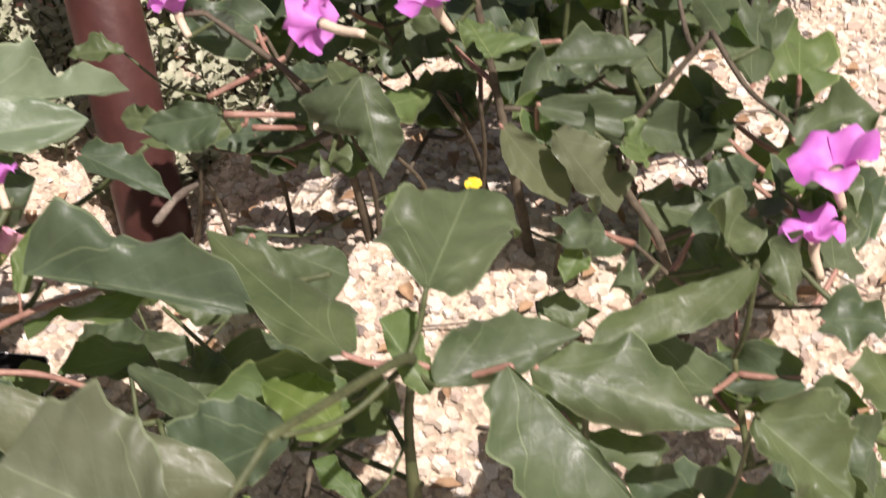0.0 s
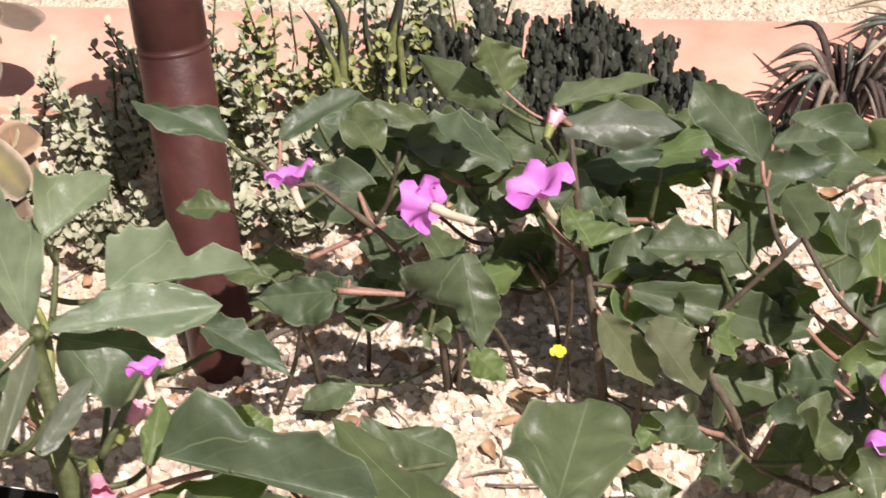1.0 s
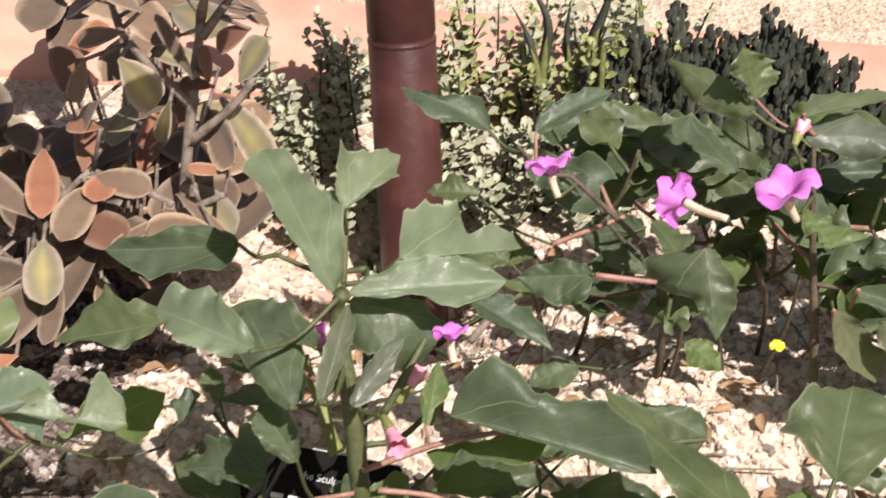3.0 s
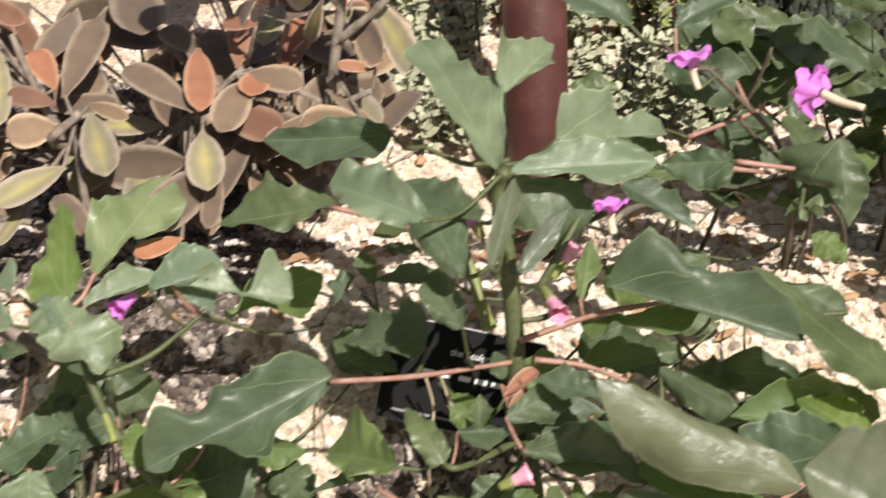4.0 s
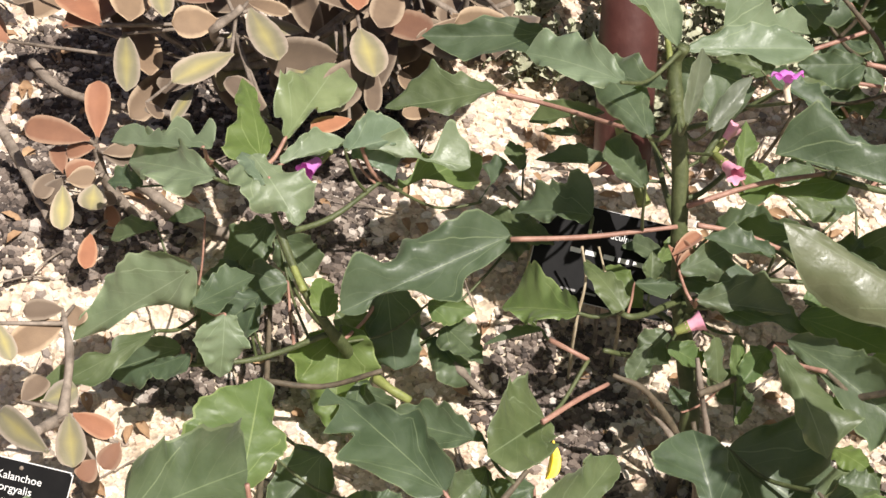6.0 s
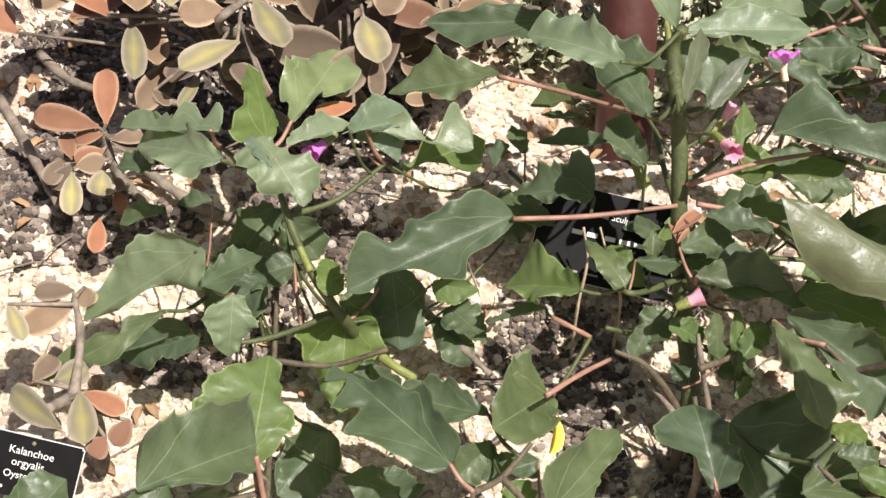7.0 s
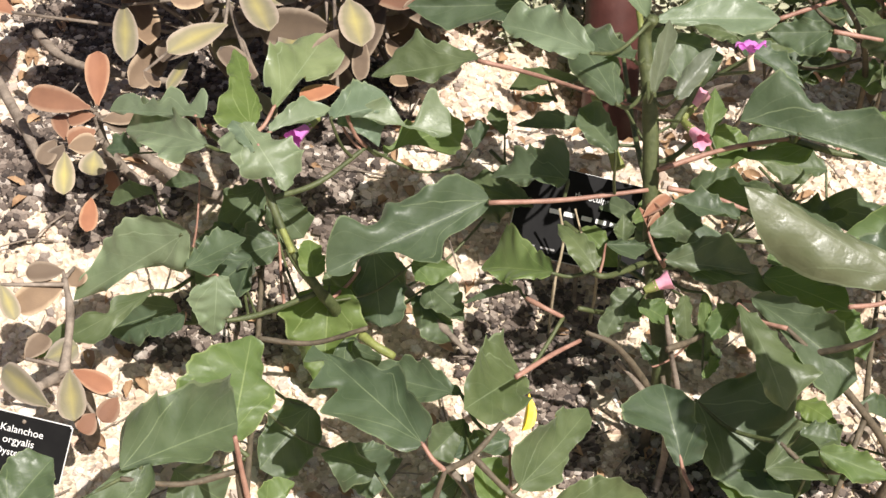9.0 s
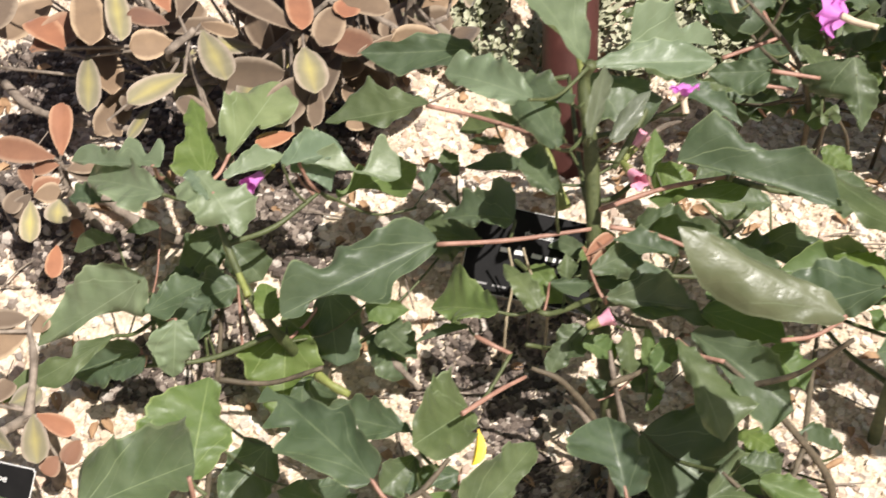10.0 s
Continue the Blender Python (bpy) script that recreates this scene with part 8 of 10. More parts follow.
felt_leaf(felted_shrub, (-0.098, 1.780, 0.107), (-0.033, 1.714, 0.131), 0.052, 9, TAN, node_at=(-0.081, 1.613, 0.125))
felt_leaf(felted_shrub, (-0.109, 1.712, 0.109), (-0.089, 1.814, 0.112), 0.044, 14, COPPER, node_at=(-0.096, 1.610, 0.120))
felt_leaf(felted_shrub, (-0.126, 1.653, 0.112), (-0.128, 1.567, 0.107), 0.047, 7, TAN, node_at=(-0.127, 1.603, 0.110))
felt_leaf(felted_shrub, (-0.394, 1.824, 0.109), (-0.310, 1.801, 0.140), 0.057, -37, TAN, node_at=(-0.282, 1.666, 0.040))
felt_leaf(felted_shrub, (-0.385, 1.652, 0.119), (-0.286, 1.611, 0.145), 0.042, 17, TAN, node_at=(-0.360, 1.610, 0.123))
felt_leaf(felted_shrub, (-0.429, 1.864, 0.073), (-0.348, 1.780, 0.078), 0.059, 34, TAN, node_at=(-0.251, 1.710, 0.000))
felt_leaf(felted_shrub, (-0.217, 1.582, 0.072), (-0.191, 1.640, 0.101), 0.051, 3, OLIVE, node_at=(-0.224, 1.600, 0.087))
felt_leaf(felted_shrub, (-0.375, 1.815, 0.128), (-0.366, 1.675, 0.162), 0.056, -33, TAN, node_at=(-0.282, 1.666, 0.040))
felt_leaf(felted_shrub, (-0.158, 1.624, 0.126), (-0.178, 1.674, 0.165), 0.056, 11, TAN, node_at=(-0.142, 1.600, 0.105))
felt_leaf(felted_shrub, (-0.118, 1.711, 0.117), (-0.171, 1.595, 0.119), 0.042, 10, TAN, node_at=(-0.111, 1.607, 0.115))
felt_leaf(felted_shrub, (-0.246, 1.640, 0.096), (-0.317, 1.596, 0.128), 0.040, -35, OLIVE, node_at=(-0.254, 1.606, 0.102))
felt_leaf(felted_shrub, (-0.119, 1.715, 0.100), (-0.055, 1.770, 0.119), 0.044, 34, TAN, node_at=(-0.111, 1.607, 0.115))
felt_leaf(felted_shrub, (-0.241, 1.660, 0.072), (-0.275, 1.525, 0.097), 0.040, -38, TAN, node_at=(-0.282, 1.666, 0.040))
felt_leaf(felted_shrub, (-0.166, 1.502, 0.148), (-0.221, 1.391, 0.181), 0.051, 34, TAN, node_at=(-0.184, 1.573, 0.170))
felt_leaf(felted_shrub, (-0.093, 1.790, 0.079), (-0.158, 1.693, 0.095), 0.047, 38, TAN, node_at=(-0.220, 1.754, -0.040))
felt_leaf(felted_shrub, (-0.202, 1.542, 0.128), (-0.285, 1.494, 0.162), 0.052, 39, TAN, node_at=(-0.209, 1.590, 0.140))
felt_leaf(felted_shrub, (-0.275, 1.669, 0.064), (-0.250, 1.523, 0.085), 0.045, 33, TAN, node_at=(-0.282, 1.666, 0.040))
felt_leaf(felted_shrub, (-0.319, 1.605, 0.115), (-0.262, 1.529, 0.130), 0.044, 29, TAN, node_at=(-0.350, 1.601, 0.100))
felt_leaf(felted_shrub, (-0.577, 1.734, 0.129), (-0.582, 1.594, 0.161), 0.050, -1, TAN, node_at=(-0.375, 1.623, 0.158))
felt_leaf(felted_shrub, (-0.467, 1.767, 0.110), (-0.467, 1.624, 0.125), 0.054, 16, TAN, node_at=(-0.365, 1.614, 0.135))
felt_leaf(felted_shrub, (-0.535, 1.610, 0.113), (-0.472, 1.649, 0.135), 0.055, 29, COPPER, node_at=(-0.360, 1.610, 0.123))
felt_leaf(felted_shrub, (-0.135, 1.590, 0.125), (-0.176, 1.472, 0.121), 0.037, -27, TAN, node_at=(-0.131, 1.598, 0.112))
felt_leaf(felted_shrub, (-0.166, 1.716, 0.110), (-0.175, 1.569, 0.112), 0.048, -2, TAN, node_at=(-0.157, 1.596, 0.100))
felt_leaf(felted_shrub, (-0.634, 1.773, 0.036), (-0.732, 1.855, 0.030), 0.053, -20, TAN, node_at=(-0.358, 1.607, 0.060))
felt_leaf(felted_shrub, (-0.337, 1.709, 0.126), (-0.398, 1.847, 0.122), 0.041, 29, TAN, node_at=(-0.312, 1.622, 0.080))
felt_leaf(felted_shrub, (-0.389, 1.725, 0.125), (-0.324, 1.784, 0.118), 0.054, -16, COPPER, node_at=(-0.365, 1.614, 0.135))
felt_leaf(felted_shrub, (-0.471, 1.701, 0.088), (-0.427, 1.562, 0.087), 0.045, 5, TAN, node_at=(-0.358, 1.607, 0.060))
felt_leaf(felted_shrub, (-0.400, 1.752, 0.118), (-0.480, 1.817, 0.122), 0.055, 6, COPPER, node_at=(-0.360, 1.610, 0.123))
felt_leaf(felted_shrub, (-0.258, 1.759, 0.039), (-0.283, 1.849, 0.060), 0.051, 25, TAN, node_at=(-0.251, 1.710, 0.000))
felt_leaf(felted_shrub, (-0.538, 1.800, 0.060), (-0.602, 1.733, 0.052), 0.049, 12, TAN, node_at=(-0.358, 1.607, 0.060))
felt_leaf(felted_shrub, (-0.222, 1.747, 0.052), (-0.135, 1.811, 0.056), 0.047, -13, TAN, node_at=(-0.251, 1.710, 0.000))
felt_leaf(felted_shrub, (-0.105, 1.792, 0.100), (-0.173, 1.713, 0.135), 0.053, -30, TAN, node_at=(-0.220, 1.754, -0.040))
felt_leaf(felted_shrub, (-0.487, 1.594, 0.128), (-0.540, 1.658, 0.134), 0.044, -19, COPPER, node_at=(-0.360, 1.610, 0.123))
felt_leaf(felted_shrub, (-0.607, 1.874, 0.042), (-0.679, 1.917, 0.048), 0.045, -23, TAN, node_at=(-0.358, 1.607, 0.060))
felt_leaf(felted_shrub, (-0.297, 1.771, 0.066), (-0.224, 1.800, 0.062), 0.056, 29, TAN, node_at=(-0.251, 1.710, 0.000))
felt_leaf(felted_shrub, (-0.223, 1.632, 0.091), (-0.260, 1.684, 0.127), 0.042, 39, TAN, node_at=(-0.224, 1.600, 0.087))
felt_leaf(felted_shrub, (-0.291, 1.694, 0.053), (-0.345, 1.570, 0.062), 0.050, -9, OLIVE, node_at=(-0.282, 1.666, 0.040))
felt_leaf(felted_shrub, (-0.248, 1.772, 0.114), (-0.334, 1.765, 0.153), 0.055, 3, TAN, node_at=(-0.251, 1.710, 0.000))
felt_leaf(felted_shrub, (-0.430, 1.754, 0.106), (-0.495, 1.854, 0.122), 0.053, 34, COPPER, node_at=(-0.358, 1.607, 0.060))
felt_leaf(felted_shrub, (-0.386, 1.615, 0.122), (-0.328, 1.712, 0.113), 0.055, -10, TAN, node_at=(-0.360, 1.610, 0.123))
felt_leaf(felted_shrub, (-0.602, 1.609, 0.090), (-0.659, 1.631, 0.124), 0.052, -10, COPPER, node_at=(-0.358, 1.607, 0.060))

# tall felted shrub
tall_felted_shrub = thing("tall_felted_shrub", (-0.113, 1.730, -0.120), "tall succulent shrub with tan and copper felted leaves", "succulent", "felted succulents")
stalk("stem", tall_felted_shrub, [(-0.113, 1.730, -0.120), (-0.058, 1.632, 0.100), (-0.040, 1.654, 0.200), (-0.016, 1.704, 0.330)], 0.009, 0.005, BARK, "", 0.3, 9)
stalk("branch", tall_felted_shrub, [(-0.055, 1.637, 0.120), (-0.107, 1.651, 0.150), (-0.141, 1.637, 0.180)], 0.006, 0.0035, BARK, "", 0.3, 8)
stalk("branch", tall_felted_shrub, [(-0.040, 1.654, 0.200), (0.018, 1.665, 0.250), (0.043, 1.691, 0.280)], 0.006, 0.0035, BARK, "", 0.3, 8)
stalk("branch", tall_felted_shrub, [(-0.033, 1.670, 0.240), (-0.091, 1.687, 0.310), (-0.112, 1.720, 0.350)], 0.006, 0.0035, BARK, "", 0.3, 8)
stalk("branch", tall_felted_shrub, [(-0.017, 1.693, 0.310), (0.027, 1.718, 0.360)], 0.006, 0.0035, BARK, "", 0.3, 8)
felt_leaf(tall_felted_shrub, (-0.002, 1.670, 0.248), (0.047, 1.690, 0.129), 0.045, 0, OLIVE, node_at=(0.006, 1.663, 0.240))
felt_leaf(tall_felted_shrub, (-0.089, 1.620, 0.341), (-0.066, 1.640, 0.266), 0.041, 0, OLIVE, node_at=(-0.091, 1.687, 0.310))
felt_leaf(tall_felted_shrub, (0.037, 1.680, 0.330), (-0.006, 1.700, 0.293), 0.026, 0, COPPER, node_at=(0.001, 1.703, 0.330))
felt_leaf(tall_felted_shrub, (0.019, 1.680, 0.261), (0.050, 1.700, 0.303), 0.037, 10, OLIVE, node_at=(0.025, 1.673, 0.259))
felt_leaf(tall_felted_shrub, (0.030, 1.700, 0.329), (0.054, 1.720, 0.310), 0.018, 0, TAN, node_at=(0.001, 1.703, 0.330))
felt_leaf(tall_felted_shrub, (-0.005, 1.660, 0.271), (-0.045, 1.680, 0.263), 0.017, 0, COPPER, node_at=(-0.028, 1.679, 0.265))
felt_leaf(tall_felted_shrub, (-0.009, 1.660, 0.278), (-0.015, 1.680, 0.310), 0.015, 0, COPPER, node_at=(-0.026, 1.684, 0.278))
felt_leaf(tall_felted_shrub, (-0.024, 1.650, 0.290), (-0.056, 1.670, 0.358), 0.016, 25, TAN, node_at=(-0.026, 1.684, 0.278))
felt_leaf(tall_felted_shrub, (-0.049, 1.640, 0.270), (-0.074, 1.660, 0.192), 0.019, 20, OLIVE, node_at=(-0.050, 1.675, 0.261))
felt_leaf(tall_felted_shrub, (-0.117, 1.620, 0.288), (-0.155, 1.640, 0.227), 0.025, 0, TAN, node_at=(-0.074, 1.682, 0.289))
felt_leaf(tall_felted_shrub, (-0.109, 1.660, 0.384), (-0.149, 1.680, 0.352), 0.023, 0, TAN, node_at=(-0.108, 1.713, 0.342))
felt_leaf(tall_felted_shrub, (-0.071, 1.680, 0.353), (-0.117, 1.700, 0.377), 0.024, 0, TAN, node_at=(-0.097, 1.697, 0.322))
felt_leaf(tall_felted_shrub, (0.031, 1.700, 0.354), (-0.017, 1.720, 0.367), 0.024, 0, TAN, node_at=(0.018, 1.713, 0.350))
felt_leaf(tall_felted_shrub, (0.054, 1.690, 0.341), (0.016, 1.710, 0.357), 0.010, 20, TAN, node_at=(0.009, 1.708, 0.340))
felt_leaf(tall_felted_shrub, (-0.122, 1.620, 0.342), (-0.150, 1.640, 0.269), 0.021, 15, TAN, node_at=(-0.091, 1.687, 0.310))
felt_leaf(tall_felted_shrub, (-0.084, 1.640, 0.358), (-0.141, 1.660, 0.334), 0.021, 0, TAN, node_at=(-0.093, 1.690, 0.314))
felt_leaf(tall_felted_shrub, (-0.069, 1.700, 0.353), (-0.030, 1.720, 0.366), 0.023, 0, TAN, node_at=(-0.102, 1.704, 0.330))
felt_leaf(tall_felted_shrub, (-0.046, 1.720, 0.373), (-0.081, 1.740, 0.381), 0.029, 0, TAN, node_at=(-0.016, 1.704, 0.330))
felt_leaf(tall_felted_shrub, (0.012, 1.720, 0.378), (0.037, 1.740, 0.391), 0.023, 0, COPPER, node_at=(0.027, 1.718, 0.360))
felt_leaf(tall_felted_shrub, (-0.136, 1.680, 0.404), (-0.110, 1.700, 0.416), 0.029, 0, TAN, node_at=(-0.112, 1.720, 0.350))
felt_leaf(tall_felted_shrub, (-0.033, 1.690, 0.317), (-0.073, 1.710, 0.296), 0.018, 0, TAN, node_at=(-0.018, 1.699, 0.317))
felt_leaf(tall_felted_shrub, (-0.120, 1.620, 0.252), (-0.160, 1.640, 0.240), 0.018, 0, COPPER, node_at=(-0.141, 1.637, 0.180))
felt_leaf(tall_felted_shrub, (-0.033, 1.660, 0.207), (-0.014, 1.680, 0.182), 0.021, 0, TAN, node_at=(-0.034, 1.655, 0.205))
felt_leaf(tall_felted_shrub, (-0.079, 1.890, 0.064), (0.010, 1.801, 0.100), 0.050, 7, OLIVE, node_at=(-0.086, 1.681, -0.010))
felt_leaf(tall_felted_shrub, (-0.279, 2.173, 0.056), (-0.287, 2.026, 0.080), 0.062, 16, TAN, node_at=(-0.113, 1.730, -0.120))
felt_leaf(tall_felted_shrub, (-0.174, 1.696, 0.082), (-0.207, 1.804, 0.088), 0.042, -13, TAN, node_at=(-0.076, 1.665, 0.027))
felt_leaf(tall_felted_shrub, (-0.134, 1.813, 0.056), (-0.083, 1.830, 0.090), 0.039, 8, TAN, node_at=(-0.086, 1.681, -0.010))
felt_leaf(tall_felted_shrub, (-0.080, 1.923, 0.027), (-0.014, 1.835, 0.048), 0.051, -21, TAN, node_at=(-0.104, 1.714, -0.083))
felt_leaf(tall_felted_shrub, (-0.127, 2.009, 0.087), (-0.167, 1.890, 0.121), 0.050, 0, TAN, node_at=(-0.095, 1.697, -0.047))
felt_leaf(tall_felted_shrub, (-0.102, 2.042, 0.095), (-0.022, 2.008, 0.135), 0.052, -3, TAN, node_at=(-0.095, 1.697, -0.047))
felt_leaf(tall_felted_shrub, (-0.014, 1.800, 0.022), (-0.027, 1.668, 0.048), 0.046, -28, TAN, node_at=(-0.086, 1.681, -0.010))
felt_leaf(tall_felted_shrub, (-0.130, 2.056, 0.112), (-0.055, 1.931, 0.144), 0.048, 7, TAN, node_at=(-0.095, 1.697, -0.047))
felt_leaf(tall_felted_shrub, (-0.132, 1.728, 0.033), (-0.181, 1.843, 0.023), 0.047, -24, OLIVE, node_at=(-0.086, 1.681, -0.010))
felt_leaf(tall_felted_shrub, (-0.082, 2.193, 0.026), (-0.025, 2.106, 0.033), 0.064, 25, TAN, node_at=(-0.113, 1.730, -0.120))
felt_leaf(tall_felted_shrub, (-0.268, 2.123, 0.052), (-0.246, 2.184, 0.090), 0.056, 7, TAN, node_at=(-0.113, 1.730, -0.120))
felt_leaf(tall_felted_shrub, (-0.131, 1.741, 0.069), (-0.131, 1.637, 0.062), 0.054, 35, TAN, node_at=(-0.076, 1.665, 0.027))
felt_leaf(tall_felted_shrub, (-0.171, 2.078, 0.105), (-0.258, 2.110, 0.128), 0.060, 22, TAN, node_at=(-0.104, 1.714, -0.083))
felt_leaf(tall_felted_shrub, (-0.254, 2.014, 0.031), (-0.254, 2.129, 0.057), 0.058, 6, TAN, node_at=(-0.113, 1.730, -0.120))
felt_leaf(tall_felted_shrub, (-0.197, 1.754, 0.078), (-0.143, 1.650, 0.079), 0.045, -19, OLIVE, node_at=(-0.076, 1.665, 0.027))
felt_leaf(tall_felted_shrub, (-0.156, 1.689, 0.028), (-0.105, 1.740, 0.021), 0.055, 4, TAN, node_at=(-0.086, 1.681, -0.010))
felt_leaf(tall_felted_shrub, (-0.158, 1.686, 0.033), (-0.078, 1.615, 0.041), 0.052, 0, TAN, node_at=(-0.086, 1.681, -0.010))
felt_leaf(tall_felted_shrub, (-0.019, 1.767, 0.108), (0.023, 1.841, 0.100), 0.049, 0, TAN, node_at=(-0.067, 1.648, 0.063))
felt_leaf(tall_felted_shrub, (-0.187, 1.725, 0.082), (-0.252, 1.833, 0.079), 0.055, -19, COPPER, node_at=(-0.076, 1.665, 0.027))
felt_leaf(tall_felted_shrub, (-0.209, 1.825, 0.068), (-0.185, 1.681, 0.103), 0.047, -7, TAN, node_at=(-0.086, 1.681, -0.010))
felt_leaf(tall_felted_shrub, (-0.243, 1.978, 0.065), (-0.183, 2.004, 0.104), 0.044, 22, COPPER, node_at=(-0.104, 1.714, -0.083))
felt_leaf(tall_felted_shrub, (-0.087, 1.845, 0.066), (-0.013, 1.766, 0.104), 0.054, 11, TAN, node_at=(-0.086, 1.681, -0.010))
felt_leaf(tall_felted_shrub, (-0.027, 1.854, 0.145), (-0.106, 1.853, 0.171), 0.041, -36, OLIVE, node_at=(-0.052, 1.639, 0.133))
felt_leaf(tall_felted_shrub, (-0.139, 1.884, 0.195), (-0.204, 1.921, 0.230), 0.048, -13, TAN, node_at=(-0.107, 1.651, 0.150))
felt_leaf(tall_felted_shrub, (-0.098, 1.983, 0.142), (-0.022, 1.883, 0.181), 0.051, -23, OLIVE, node_at=(-0.086, 1.681, -0.010))
felt_leaf(tall_felted_shrub, (-0.135, 2.040, 0.086), (-0.075, 2.087, 0.122), 0.058, 27, TAN, node_at=(-0.104, 1.714, -0.083))
felt_leaf(tall_felted_shrub, (-0.065, 1.676, 0.127), (0.002, 1.605, 0.119), 0.051, 14, OLIVE, node_at=(-0.064, 1.639, 0.125))
felt_leaf(tall_felted_shrub, (-0.047, 1.905, 0.068), (0.002, 1.780, 0.100), 0.051, -38, COPPER, node_at=(-0.086, 1.681, -0.010))
felt_leaf(tall_felted_shrub, (-0.170, 1.706, 0.220), (-0.184, 1.784, 0.236), 0.042, -13, COPPER, node_at=(-0.141, 1.637, 0.180))
felt_leaf(tall_felted_shrub, (-0.166, 1.598, 0.152), (-0.097, 1.542, 0.162), 0.047, 6, COPPER, node_at=(-0.141, 1.637, 0.180))
felt_leaf(tall_felted_shrub, (-0.155, 1.962, 0.191), (-0.086, 1.834, 0.216), 0.052, 26, TAN, node_at=(-0.107, 1.651, 0.150))
felt_leaf(tall_felted_shrub, (-0.070, 1.618, 0.141), (-0.018, 1.536, 0.161), 0.036, -13, TAN, node_at=(-0.072, 1.642, 0.130))
felt_leaf(tall_felted_shrub, (-0.001, 1.531, 0.187), (-0.072, 1.523, 0.193), 0.043, 35, TAN, node_at=(-0.046, 1.647, 0.167))
felt_leaf(tall_felted_shrub, (-0.044, 1.824, 0.062), (-0.137, 1.840, 0.056), 0.044, 23, TAN, node_at=(-0.086, 1.681, -0.010))
felt_leaf(tall_felted_shrub, (-0.023, 1.708, 0.203), (0.017, 1.604, 0.212), 0.047, -39, TAN, node_at=(-0.030, 1.656, 0.208))
# unseen upper tier, added where it throws shade on the felted leaves below
stalk("stem", tall_felted_shrub, [(-0.016, 1.704, 0.330), (0.010, 1.640, 0.430), (0.045, 1.560, 0.540), (0.070, 1.510, 0.640)], 0.0055, 0.0030, BARK, "", 0.3, 9)
stalk("branch", tall_felted_shrub, [(0.010, 1.640, 0.430), (-0.030, 1.590, 0.530), (-0.050, 1.550, 0.620)], 0.0042, 0.0028, BARK, "", 0.3, 9)
felt_leaf(tall_felted_shrub, (0.056, 1.558, 0.543), (0.119, 1.544, 0.558), 0.044, 0, TAN, node_at=(0.045, 1.560, 0.540))
felt_leaf(tall_felted_shrub, (0.065, 1.545, 0.588), (0.117, 1.580, 0.614), 0.053, 20, TAN, node_at=(0.056, 1.539, 0.583))
felt_leaf(tall_felted_shrub, (0.048, 1.532, 0.601), (-0.019, 1.537, 0.622), 0.052, 20, TAN, node_at=(0.059, 1.531, 0.597))
felt_leaf(tall_felted_shrub, (0.065, 1.528, 0.630), (0.058, 1.609, 0.661), 0.054, 20, TAN, node_at=(0.066, 1.517, 0.626))
felt_leaf(tall_felted_shrub, (0.068, 1.499, 0.645), (0.058, 1.428, 0.674), 0.053, -20, TAN, node_at=(0.070, 1.510, 0.640))
felt_leaf(tall_felted_shrub, (-0.043, 1.590, 0.563), (-0.099, 1.620, 0.570), 0.050, 20, OLIVE, node_at=(-0.033, 1.584, 0.561))
felt_leaf(tall_felted_shrub, (-0.034, 1.567, 0.575), (-0.026, 1.494, 0.592), 0.055, 0, TAN, node_at=(-0.036, 1.579, 0.573))
felt_leaf(tall_felted_shrub, (-0.052, 1.563, 0.599), (-0.116, 1.538, 0.619), 0.054, 0, TAN, node_at=(-0.041, 1.567, 0.596))
felt_leaf(tall_felted_shrub, (-0.034, 1.557, 0.611), (0.028, 1.531, 0.631), 0.053, 0, TAN, node_at=(-0.044, 1.561, 0.607))
felt_leaf(tall_felted_shrub, (-0.053, 1.539, 0.631), (-0.078, 1.456, 0.640), 0.046, 0, OLIVE, node_at=(-0.050, 1.550, 0.630))

# small felted plant
small_felted_plant = thing("small_felted_plant", (-0.425, 1.389, 0.000), "small coppery felted succulent on a woody stem", "succulent", "felted succulents")
stalk("stem", small_felted_plant, [(-0.425, 1.389, 0.000), (-0.463, 1.405, 0.040), (-0.476, 1.417, 0.090)], 0.009, 0.005, BARK, "", 0.3, 9)
felt_leaf(small_felted_plant, (-0.472, 1.417, 0.100), (-0.474, 1.469, 0.140), 0.030, 0, COPPER, node_at=(-0.476, 1.417, 0.090))
felt_leaf(small_felted_plant, (-0.480, 1.413, 0.100), (-0.558, 1.437, 0.100), 0.033, 0, COPPER, node_at=(-0.476, 1.417, 0.090))
felt_leaf(small_felted_plant, (-0.475, 1.412, 0.090), (-0.509, 1.413, 0.080), 0.019, 0, COPPER, node_at=(-0.476, 1.417, 0.090))
felt_leaf(small_felted_plant, (-0.470, 1.409, 0.090), (-0.435, 1.401, 0.080), 0.022, 0, TAN, node_at=(-0.474, 1.415, 0.082))
felt_leaf(small_felted_plant, (-0.474, 1.396, 0.080), (-0.504, 1.381, 0.070), 0.030, 0, COPPER, node_at=(-0.472, 1.413, 0.073))
felt_leaf(small_felted_plant, (-0.509, 1.379, 0.060), (-0.505, 1.326, 0.040), 0.027, 0, OLIVE, node_at=(-0.465, 1.407, 0.048))
felt_leaf(small_felted_plant, (-0.472, 1.371, 0.070), (-0.476, 1.350, 0.050), 0.033, 0, OLIVE, node_at=(-0.467, 1.409, 0.057))
felt_leaf(small_felted_plant, (-0.523, 1.401, 0.060), (-0.538, 1.370, 0.050), 0.024, 0, TAN, node_at=(-0.467, 1.409, 0.057))
